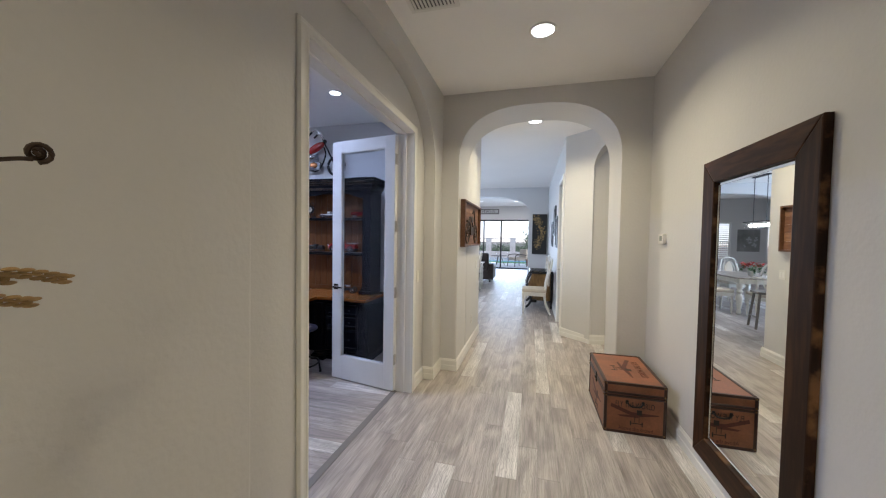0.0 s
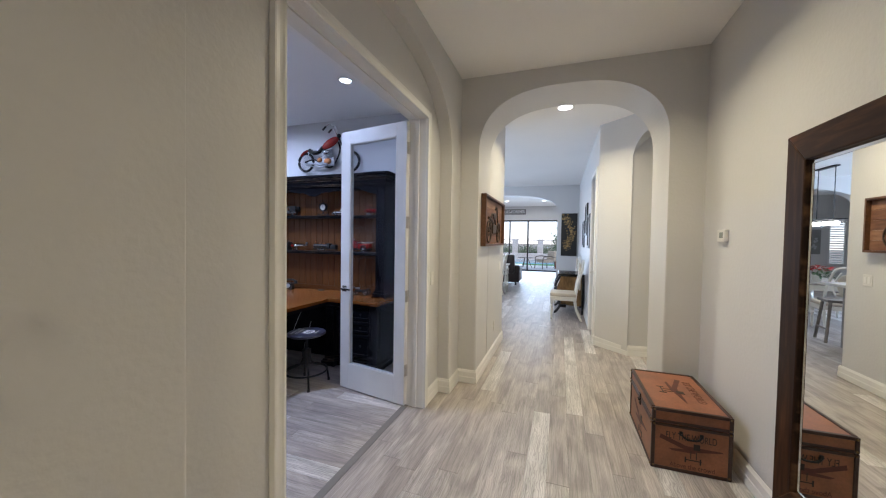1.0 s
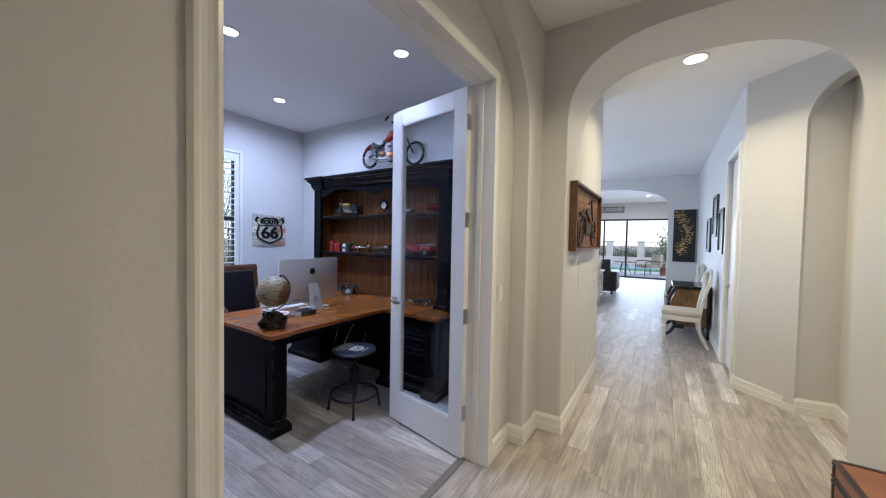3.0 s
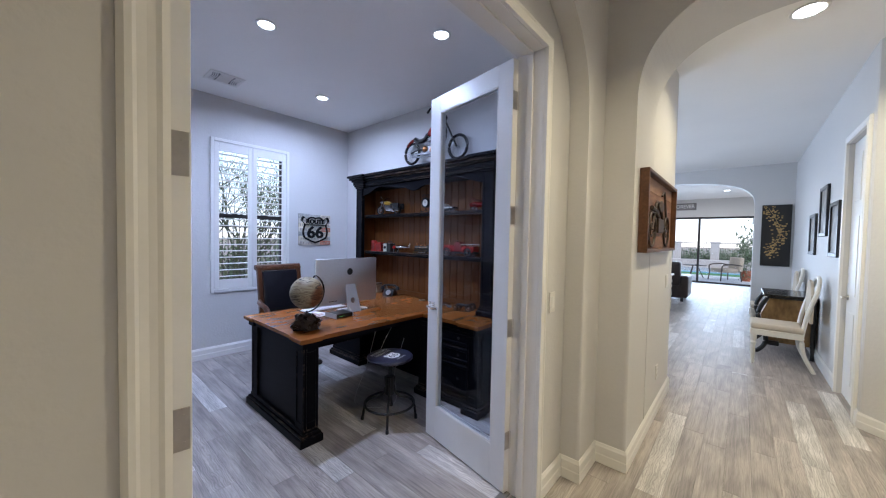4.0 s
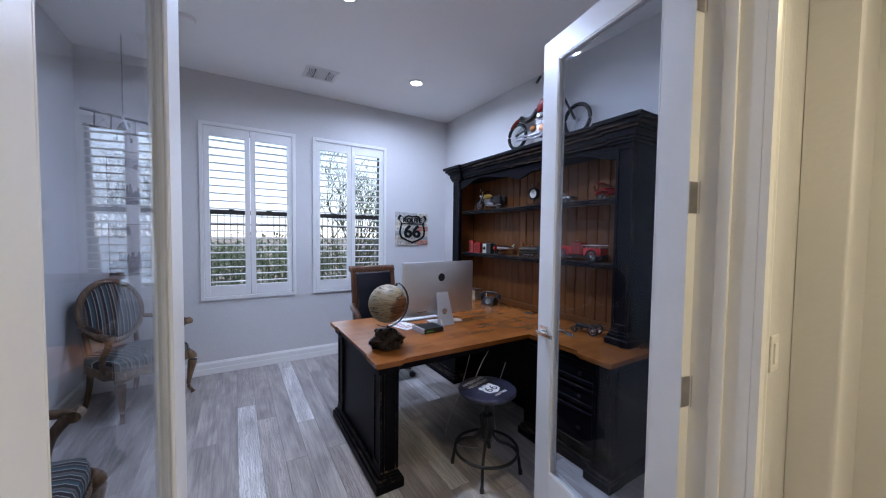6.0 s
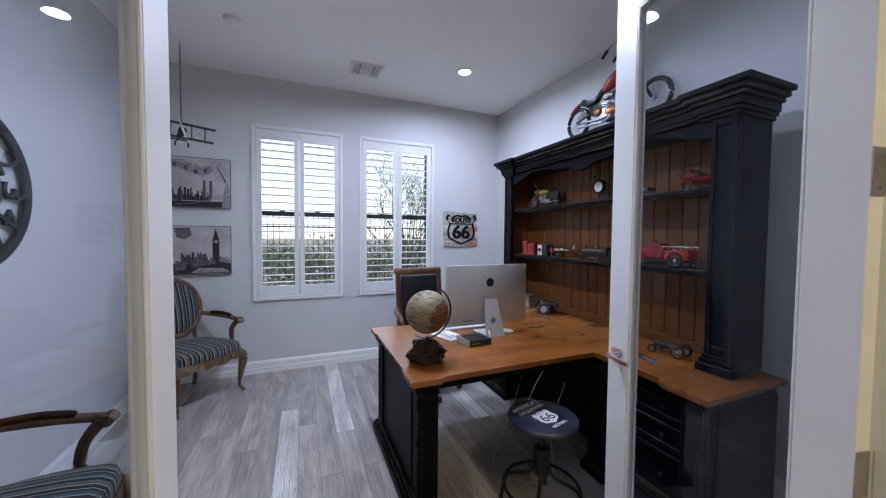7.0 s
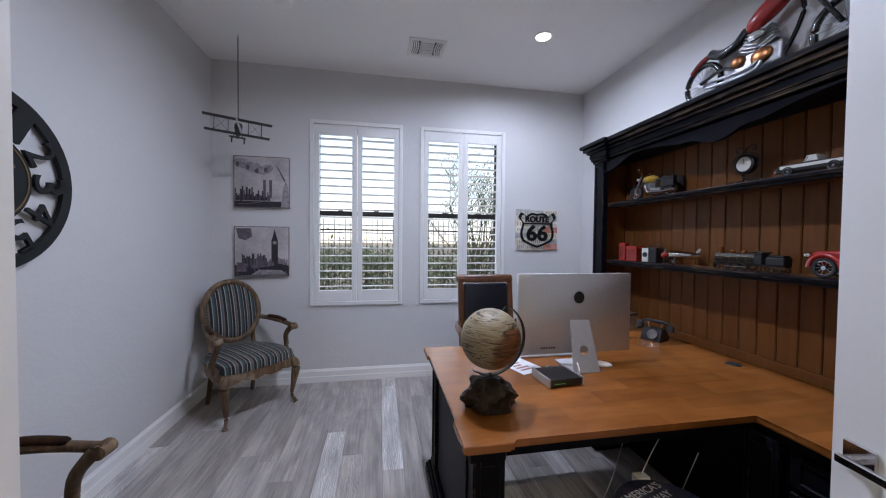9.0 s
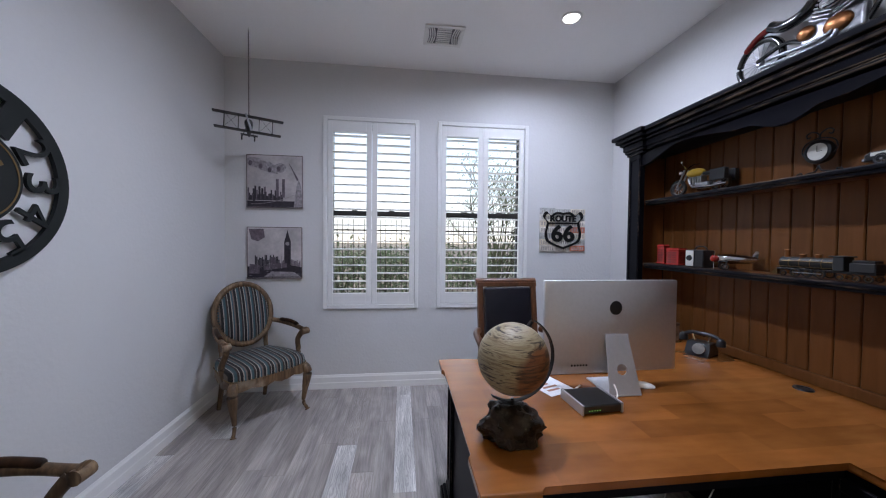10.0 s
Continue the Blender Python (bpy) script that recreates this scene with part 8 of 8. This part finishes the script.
# ---- dining corner, seen in the mirror ----
TTOP = wood("grey_table_top", (0.16, 0.14, 0.12), (0.28, 0.25, 0.22), (0.4, 0.37, 0.33), "Y", 1.5, 8, 0.4, 0.1)
dt = thing("dining_table", pose(-2.25, 9.30, 0), "white dining table with turned legs and grey top", "table")
part("tabletop", box(B(), -0.55, -0.85, 0.73, 0.55, 0.85, 0.765, 0.01, 2), TTOP, dt)
part("apron", box(B(), -0.48, -0.78, 0.63, 0.48, 0.78, 0.73, 0.004), WHITEW, dt)
for sx in (-0.45, 0.45):
    for sy in (-0.74, 0.74):
        part("leg", lathe(B(), [(0.03, 0.0), (0.045, 0.04), (0.03, 0.09), (0.05, 0.2), (0.06, 0.34), (0.035, 0.42), (0.06, 0.46), (0.035, 0.5), (0.055, 0.54), (0.055, 0.63)], 16, Matrix.Translation((sx, sy, 0))), WHITEW, dt, smooth=True)
dining_chair(pose(-2.05, 8.20, 0, 0, 0, 10), "white carved dining chair at the table end", True)
dining_chair(pose(-1.47, 8.78, 0, 0, 0, 90), "white carved dining chair at the table side", True)
dining_chair(pose(-1.45, 9.65, 0, 0, 0, 90), "white carved dining chair at the table side", True)
dining_chair(pose(-3.05, 9.3, 0, 0, 0, -90), "white carved dining chair at the far table side", True)
dining_chair(pose(-2.62, 10.45, 0, 0, 0, 180), "white carved dining chair at the window end of the table", True)
pf = thing("poinsettia", pose(-2.15, 8.85, 0.766), "red poinsettia in a pot on the dining table", "plant")
part("pot", lathe(B(), [(0.0, 0.0), (0.06, 0.0), (0.08, 0.12), (0.07, 0.12), (0.0, 0.10)], 16), CREAM, pf)
rnd = random.Random(5)
for nm, mt, cnt, z0, z1, rr2 in (("leaves", surface("dark_leaf", (0.03, 0.09, 0.025), 0.5, bump=0), 70, 0.10, 0.24, 0.20), ("red_bracts", RED, 60, 0.20, 0.30, 0.17)):
    b2 = B()
    for i in range(cnt):
        a, d = rnd.uniform(0, 6.28), rr2 * math.sqrt(rnd.random())
        z = rnd.uniform(z0, z1)
        mm = Matrix.Translation((d * math.cos(a), d * math.sin(a), z)) @ Euler((rnd.uniform(-0.7, 0.7), rnd.uniform(-0.7, 0.7), a)).to_matrix().to_4x4()
        q = [b2.verts.new(mm @ Vector(p)) for p in ((-0.02, 0, 0), (0.02, -0.022, 0.005), (0.07, 0, -0.005), (0.02, 0.022, 0.005))]
        b2.faces.new(q)
    tagged(part(nm, b2, mt, pf), kind="stuff")
GREYW = wood("grey_stool_wood", (0.09, 0.08, 0.07), (0.17, 0.15, 0.13), (0.25, 0.22, 0.2), "Z", 2, 12, 0.5, 0.2)
bs = thing("counter_stool", pose(-1.60, 7.28, 0, 0, 0, 10), "grey wooden counter stool by the island", "stool")
part("seat", box(B(), -0.22, -0.17, 0.60, 0.22, 0.17, 0.64, 0.01, 2), GREYW, bs)
for sx in (-1, 1):
    for sy in (-1, 1):
        part("leg", tube(B(), [(sx * 0.17, sy * 0.12, 0.61), (sx * 0.22, sy * 0.17, 0.0)], 0.020, 8), GREYW, bs)
    part("stretcher", tube(B(), [(sx * 0.205, -0.155, 0.2), (sx * 0.205, 0.155, 0.2)], 0.014, 8), GREYW, bs)
isl = thing("kitchen_island", pose(-1.95, 6.55, 0), "grey kitchen island with a pale stone counter", "island")
part("cabinet", box(B(), -0.9, -0.40, 0.0, 0.55, 0.40, 0.88, 0.004), surface("grey_cabinet", (0.22, 0.22, 0.23), 0.45), isl)
part("counter", box(B(), -0.95, -0.45, 0.88, 0.75, 0.50, 0.92, 0.012, 3), surface("pale_stone", (0.6, 0.59, 0.57), 0.25, var=0.1, scale=8, bump=0), isl, "pale stone counter")
CRYS = pane_glass("crystal", (0.97, 0.97, 0.97))
GLOW = emitter("crystal_glow", (1.0, 0.93, 0.82), 9)
cl = thing("crystal_chandelier", pose(-2.75, 9.80, 1.80), "rectangular black chandelier with lit crystal drops", "chandelier")
part("frame", box(B(), -0.12, -0.42, 0.16, 0.12, 0.42, 0.185, 0.004), IRON, cl)
part("canopy", box(B(), -0.05, -0.28, 1.225, 0.05, 0.28, 1.249, 0.003), IRON, cl)
for sy in (-0.24, 0.24):
    part("rod", tube(B(), [(0, sy, 0.18), (0, sy, 1.23)], 0.008, 8), IRON, cl)
for r, z0 in ((0, 0.0), (1, 0.075)):
    for i in range(15):
        for sx in (-1, 1):
            y = -0.39 + i * 0.055
            part("crystal_drop", box(B(), sx * 0.10 - 0.012, y, z0, sx * 0.10 + 0.012, y + 0.035, z0 + 0.07, 0.006), CRYS, cl)
for i in range(5):
    b2 = B()
    ball(b2, (0, -0.32 + i * 0.16, 0.09), 0.045, seg=10)
    part("bulb", b2, GLOW, cl)
mp2 = thing("map_panel", pose(-5.45, SYW - 0.003, 1.15), "dark metal world map panel on the far wall", "wall art")
part("panel", box(B(), 0, -0.03, 0, 0.68, 0, 0.79, 0.003), surface("dark_metal_panel", (0.24, 0.24, 0.23), 0.5, var=0.3, bump=0), mp2)
rnd = random.Random(2)
b2 = B()
for i in range(26):
    cx2, cz2 = rnd.choice(((0.13, 0.45), (0.17, 0.24), (0.30, 0.46), (0.30, 0.28), (0.39, 0.42), (0.42, 0.2)))
    ball(b2, (cx2 + rnd.uniform(-0.05, 0.05), -0.031, cz2 + rnd.uniform(-0.06, 0.06)), rnd.uniform(0.02, 0.045), 0.003, rnd.uniform(0.015, 0.04), 8)
tagged(part("land_shapes", b2, SILVER, mp2), kind="stuff")

# slatted blinds in the two narrow living room windows
for a in (-6.1, -4.58):
    bl = thing("window_blind", pose(a, SYW + 0.03, 0.8), "white slatted blind in a narrow living room window", "blind", "living room blinds")
    for x0, x1, z0, z1 in ((0.0, 0.05, 0, 1.4), (0.40, 0.45, 0, 1.4), (0.05, 0.40, 0, 0.06), (0.05, 0.40, 1.34, 1.4)):
        part("blind_frame", box(B(), x0, -0.015, z0, x1, 0.015, z1, 0.002), SHUT, bl)
    for i in range(17):
        part("slat", box(B(), 0.05, -0.03, -0.004, 0.40, 0.03, 0.004, 0.001, 1, Matrix.Translation((0, 0, 0.10 + i * 0.075)) @ Matrix.Rotation(radians(35), 4, "X")), SHUT, bl)


# ---- outdoors ----
ground = whole("ground", box(B(), -300, -300, -0.6, 300, 300, -0.16), surface("desert_soil", (0.34, 0.28, 0.22), 0.9, var=0.25, scale=0.6, fine=12, fine_var=0.3, bump=0.5, bump_dist=0.02), "pale dry desert ground", "ground", kind="structure")
m, n, l, b = nodes_of("hazy_sky_backdrop")
tc, sep, mr = n.new("ShaderNodeTexCoord"), n.new("ShaderNodeSeparateXYZ"), n.new("ShaderNodeMapRange")
l.new(tc.outputs["Object"], sep.inputs[0])
l.new(sep.outputs[2], mr.inputs[0])
mr.inputs[1].default_value, mr.inputs[2].default_value = -2.0, 60.0
r = ramp(n, [(0.0, (0.95, 0.80, 0.68)), (0.12, (0.95, 0.93, 0.90)), (0.4, (0.82, 0.90, 1.0)), (1.0, (0.62, 0.78, 1.0))])
l.new(mr.outputs[0], r.inputs[0])
l.new(r.outputs[0], b.inputs["Emission Color"])
b.inputs["Base Color"].default_value = (0, 0, 0, 1)
b.inputs["Emission Strength"].default_value = 2.1
bm = lathe(B(), [(160, -3), (160, 95)], 48, caps=False)
whole("backdrop", bm, m, "bright hazy evening sky", "sky", kind="structure")

FENCE = surface("brown_fence_iron", (0.04, 0.03, 0.026), 0.6)
fe = thing("iron_fence", pose(-9.6, 0, -0.16), "dark iron picket fence outside the study", "fence")
for z in (0.25, 1.78):
    part("rail", box(B(), -0.015, -5.0, z, 0.015, 12.0, z + 0.035), FENCE, fe)
barb = box(B(), -0.008, -0.008, 0.05, 0.008, 0.008, 2.06)
bar = part("bar", barb, FENCE, fe)
bar.location.y = -5.0
for i in range(1, 136):
    o2 = new("bar", bar.data)
    o2.parent = fe
    o2.location.y = -5.0 + i * 0.125
STUCCO = surface("tan_stucco", (0.50, 0.44, 0.40), 0.9, var=0.1, scale=3, fine=40, bump=0.4)
pl2 = thing("fence_pillar", pose(-9.6, -2.6, -0.16), "tan stucco fence pillar", "pillar")
part("shaft", box(B(), -0.22, -0.22, 0, 0.22, 0.22, 1.9, 0.01), STUCCO, pl2)
part("cap", box(B(), -0.27, -0.27, 1.9, 0.27, 0.27, 2.0, 0.02, 2), STUCCO, pl2)
hw = thing("neighbour_wall", pose(-26, 0, -0.16), "low tan block wall in the distance", "wall")
part("block_wall", box(B(), -0.1, -40, 0, 0.1, 40, 1.05), STUCCO, hw)

LEAF = surface("shrub_leaf", (0.12, 0.165, 0.085), 0.7, var=0.4, scale=3, fine_var=0.3, bump=0)
LEAF2 = surface("pale_desert_leaf", (0.16, 0.20, 0.11), 0.7, var=0.35, scale=3, bump=0)
BARK = surface("green_bark", (0.075, 0.085, 0.04), 0.8, var=0.3, scale=8, bump=0.3)


def leaf_cloud(bm2, rnd2, c, rx, ry, rz, count, size):
    for i in range(count):
        d = Vector((rnd2.gauss(0, 0.5), rnd2.gauss(0, 0.5), rnd2.gauss(0, 0.5)))
        p = Vector((c[0] + d.x * rx, c[1] + d.y * ry, max(-0.14, c[2] + d.z * rz)))
        mm = Matrix.Translation(p) @ Euler((rnd2.uniform(0, 6.28), rnd2.uniform(0, 6.28), rnd2.uniform(0, 6.28))).to_matrix().to_4x4()
        s3 = size * rnd2.uniform(0.6, 1.4)
        bm2.faces.new([bm2.verts.new(mm @ Vector(q)) for q in ((-s3, 0, 0), (0, -s3 * 0.4, 0), (s3, 0, 0), (0, s3 * 0.4, 0))])


def shrub(x, y, w, h, mt, seed, label="dense green desert shrub"):
    rnd2 = random.Random(seed)
    t = thing("shrub", pose(x, y, -0.16), label, "shrub", "garden shrubs")
    b3 = B()
    leaf_cloud(b3, rnd2, (0, 0, h * 0.45), w * 0.8, w * 0.8, h * 0.6, 900, 0.07)
    tagged(part("leaves", b3, mt, t), kind="stuff")
    b3 = B()
    for i in range(6):
        a = 6.28 * i / 6
        tube(b3, [(0, 0, 0), (w * 0.3 * math.cos(a), w * 0.3 * math.sin(a), h * 0.6)], 0.02, 5)
    part("stems", b3, BARK, t)


for i, (x, y, w, h) in enumerate(((-12.5, 5.6, 1.4, 1.5), (-13, 7.2, 1.6, 1.9), (-19, 2.0, 1.6, 1.1), (-21, -1.0, 1.8, 1.0), (-12.6, 4.4, 1.2, 1.2), (-22, 0.6, 2.0, 1.2), (-13.5, 9.0, 1.8, 1.9), (-18, 4.2, 1.5, 1.3), (-20, -4, 2.0, 1.3), (-11.2, 3.0, 1.2, 1.35), (-11.6, 1.9, 1.3, 1.2), (-11.3, 0.7, 1.3, 1.4), (-11.8, -0.6, 1.4, 1.25), (-11.4, -1.9, 1.3, 1.35))):
    shrub(x, y, w, h, LEAF if i % 2 == 0 else LEAF2, 40 + i)


def desert_tree(x, y, h, seed, label, dens=14):
    rnd2 = random.Random(seed)
    t = thing("tree", pose(x, y, -0.16), label, "tree", "garden trees")
    wd, lv = B(), B()

    def grow(p, d, ln, r, depth):
        pts = [p]
        for k in range(4):
            d = (d + Vector((rnd2.uniform(-0.25, 0.25), rnd2.uniform(-0.25, 0.25), rnd2.uniform(-0.05, 0.18)))).normalized()
            pts.append(pts[-1] + d * ln / 4)
        tube(wd, pts, [r * (1 - 0.12 * k) for k in range(5)], 6)
        if depth == 0:
            leaf_cloud(lv, rnd2, pts[-1], 0.35, 0.35, 0.3, dens, 0.035)
            return
        for k in range(3):
            nd = (d + Vector((rnd2.uniform(-0.9, 0.9), rnd2.uniform(-0.9, 0.9), rnd2.uniform(-0.2, 0.6)))).normalized()
            grow(pts[rnd2.choice((2, 3, 4))], nd, ln * rnd2.uniform(0.6, 0.8), r * 0.55, depth - 1)
    for k in range(3):
        a = 2.1 * k + seed
        grow(Vector((0, 0, 0)), Vector((0.35 * math.cos(a), 0.35 * math.sin(a), 1)).normalized(), h * 0.42, 0.05, 4)
    part("trunk", wd, BARK, t, "thin green-barked trunk and limbs")
    tagged(part("crown", lv, LEAF2, t, "sparse fine crown"), kind="stuff")


desert_tree(-12.0, 5.5, 4.4, 3, "sparse desert tree outside the study window", 7)
desert_tree(-11.4, 5.0, 3.9, 8, "sparse desert tree behind the iron fence", 7)

# patio side
patio = whole("pavement", box(B(), -8, 17.24, -0.16, 6, 21.5, -0.03), surface("patio_concrete", (0.60, 0.58, 0.56), 0.7, var=0.1, scale=1.5, fine=30, bump=0.2), "pale concrete patio", "patio", kind="structure")
whole("lawn", box(B(), -10, 21.5, -0.159, 8, 23.9, -0.10), surface("turf", (0.08, 0.22, 0.06), 0.9, var=0.3, scale=4, fine=120, bump=0.6, bump_dist=0.01), "green turf strip beside the pool", "lawn", kind="structure")
whole("water", box(B(), -9, 24.3, -0.159, 3.5, 28.3, -0.07), surface("pool_water", (0.22, 0.42, 0.55), 0.08, var=0.1, scale=2, bump=0.1, bump_dist=0.02), "blue swimming pool", "pool", kind="structure")
pw2 = thing("pool_wall", pose(-3, 28.9, -0.16), "raised stone pool wall", "wall")
part("stone_wall", box(B(), -7, 0, 0, 7, 0.5, 0.55, 0.02), STUCCO, pw2)
for x in (-3.4, -1.35, 1.2):
    t = thing("garden_pillar", pose(x, 29.9, -0.16), "tan stucco garden pillar", "pillar", "garden pillars")
    part("shaft", box(B(), -0.22, -0.22, 0, 0.22, 0.22, 1.62, 0.01), STUCCO, t)
    part("cap", box(B(), -0.26, -0.26, 1.62, 0.26, 0.26, 1.70, 0.02), STUCCO, t)
fe2 = thing("garden_fence", pose(-3, 29.9, -0.16), "dark iron fence behind the pool", "fence")
for z in (0.2, 1.6):
    part("rail", box(B(), -9, -0.015, z, 9, 0.015, z + 0.035), FENCE, fe2)
bar2 = part("bar", box(B(), -0.008, -0.008, 0.05, 0.008, 0.008, 1.75), FENCE, fe2)
bar2.location.x = -9
for i in range(1, 150):
    o2 = new("bar", bar2.data)
    o2.parent = fe2
    o2.location.x = -9 + i * 0.12
for i in range(16):
    shrub(-9 + i * 0.9, 31.8 + (i % 3) * 0.6, 1.2, 0.95 + 0.2 * (i % 2), LEAF if i % 3 else LEAF2, 70 + i)
PERG = surface("white_pergola_paint", (0.5, 0.48, 0.45), 0.6)
pg = thing("patio_column", pose(0.75, 20.9, -0.03), "tan patio column with carved beam end", "column")
part("shaft", box(B(), -0.14, -0.14, 0, 0.14, 0.14, 2.3, 0.01), STUCCO, pg)
part("beam", prism(B(), [(-0.5, 2.32), (-0.42, 2.30), (0.8, 2.30), (0.8, 2.55), (-0.5, 2.55)], "Y", -0.08, 0.08), PERG, pg)
part("slat", box(B(), -0.4, -1.2, 2.55, -0.3, 1.2, 2.68), PERG, pg)
pp2 = thing("potted_plant", pose(0.12, 19.6, -0.03), "leafy climbing plant in a terracotta pot on the patio", "plant")
part("pot", lathe(B(), [(0.0, 0.0), (0.13, 0.0), (0.19, 0.34), (0.21, 0.36), (0.21, 0.42), (0.18, 0.42), (0.0, 0.38)], 20), surface("terracotta", (0.30, 0.10, 0.05), 0.8), pp2, smooth=True)
b2 = B()
leaf_cloud(b2, random.Random(6), (0, 0, 1.15), 0.33, 0.33, 0.95, 700, 0.06)
tagged(part("leaves", b2, LEAF, pp2), kind="stuff")
part("stem", tube(B(), [(0, 0, 0.38), (0.03, 0, 1.0), (0, 0.03, 1.7)], 0.015, 6), BARK, pp2)
pc = thing("patio_armchair", pose(-0.53, 19.2, -0.03, 0, 0, 125), "beige cushioned patio armchair", "armchair")
CUSH = surface("beige_cushion", (0.40, 0.33, 0.25), 0.9, var=0.1, bump=0.1)
BRONZE = surface("bronze_metal", (0.06, 0.042, 0.03), 0.5)
part("seat", box(B(), -0.30, -0.30, 0.34, 0.32, 0.34, 0.50, 0.05, 3), CUSH, pc, smooth=True)
part("backrest", box(B(), -0.31, -0.42, 0.42, 0.31, -0.26, 0.98, 0.06, 3, Matrix.Rotation(radians(6), 4, "X")), CUSH, pc, smooth=True)
for sx in (-1, 1):
    part("armrest", tube(B(), bezier([(sx * 0.36, -0.36, 0.62), (sx * 0.38, 0.0, 0.66), (sx * 0.38, 0.32, 0.60), (sx * 0.37, 0.34, 0.40)], 6), 0.025, 8), BRONZE, pc, smooth=True)
    for sy in (-0.34, 0.34):
        part("leg", tube(B(), [(sx * 0.34, sy, 0.40), (sx * 0.37, sy * 1.1, 0.0)], 0.022, 8), BRONZE, pc)
pt2 = thing("patio_table", pose(-1.55, 19.7, -0.03), "round low patio table", "table")
part("tabletop", lathe(B(), [(0.0, 0.52), (0.42, 0.52), (0.44, 0.535), (0.42, 0.55), (0.0, 0.55)], 28), BRONZE, pt2)
for i in range(3):
    a = 2.1 * i
    part("leg", tube(B(), [(0.1 * math.cos(a), 0.1 * math.sin(a), 0.52), (0.32 * math.cos(a), 0.32 * math.sin(a), 0.0)], 0.018, 8), BRONZE, pt2)


# ---- plank floors ----
PL, PW, GAP = 1.22, 0.130, 0.0008
plank_meshes = {}


def plank_mesh(length, width):
    key = (round(length, 3), round(width, 3))
    if key not in plank_meshes:
        b2 = B()
        box(b2, 0, 0, -0.012, key[0], key[1], 0)
        top = [ed for ed in b2.edges if all(v.co.z > -0.001 for v in ed.verts)]
        bmesh.ops.bevel(b2, geom=top, offset=0.0007, segments=1, affect="EDGES")
        me = bpy.data.meshes.new("plank")
        b2.to_mesh(me)
        b2.free()
        me.materials.append(PLANK)
        plank_meshes[key] = me
    return plank_meshes[key]


def plank_rows(x0, y0, x1, y1, along, seed):
    """Rectangles of a staggered plank floor."""
    rnd = random.Random(seed)
    a0, a1, c0, c1 = (x0, x1, y0, y1) if along == "X" else (y0, y1, x0, x1)
    c = c0
    while c < c1 - 0.01:
        w = min(PW, c1 - c)
        a = a0 - rnd.uniform(0, PL)
        while a < a1 - 0.01:
            s, q = max(a, a0), min(a + PL, a1)
            if q - s > 0.02:
                yield s, c, q - s, w
            a += PL
        c += PW


def plank_floor_area(floor, x0, y0, x1, y1, along, seed):
    for a, c, ln, w in plank_rows(x0, y0, x1, y1, along, seed):
        ob = new("plank", plank_mesh(ln - GAP, w - GAP))
        ob.parent = floor
        ob.matrix_basis = pose(a, c, 0) if along == "X" else pose(c + w - GAP, a, 0, 0, 0, 90)


def plank_stuff(floor, x0, y0, x1, y1, along, seed):
    b2 = B()
    for a, c, ln, w in plank_rows(x0, y0, x1, y1, along, seed):
        r = (a, c, a + ln - GAP, c + w - GAP) if along == "X" else (c, a, c + w - GAP, a + ln - GAP)
        box(b2, r[0], r[1], -0.012, r[2], r[3], 0)
    # local x runs along the boards so that the grain follows them
    turn = Matrix() if along == "X" else Matrix.Rotation(radians(-90), 4, "Z")
    bmesh.ops.transform(b2, matrix=turn, verts=b2.verts)
    ob = part("far_planks", b2, PLANK, floor)
    ob.matrix_basis = turn.inverted()
    tagged(ob, kind="stuff")


floor = whole("floor", box(B(), -6.9, -2.8, -0.10, 1.6, 17.24, -0.0125), BED, "grey weathered oak plank floor", "floor", kind="structure")
plank_floor_area(floor, XW, YS, -1.045, YN, "X", 3)
plank_floor_area(floor, -0.995, -0.2, 1.48, 6.6, "Y", 5)
plank_stuff(floor, -0.995, -2.7, 1.48, -0.2, "Y", 8)
plank_stuff(floor, -6.6, 4.70, -0.995, 6.6, "Y", 9)
plank_stuff(floor, -6.6, 6.6, 0.84, 17.2, "Y", 11)
bm = B()
prism(bm, [(-1.045, -0.011), (-1.045, 0.003), (-1.038, 0.006), (-1.002, 0.006), (-0.995, 0.003), (-0.995, -0.011)], "Y", DY0 - 0.018, DY1 + 0.018)
whole("threshold", bm, STRIP, "grey transition strip under the study doors", "threshold", kind="structure")
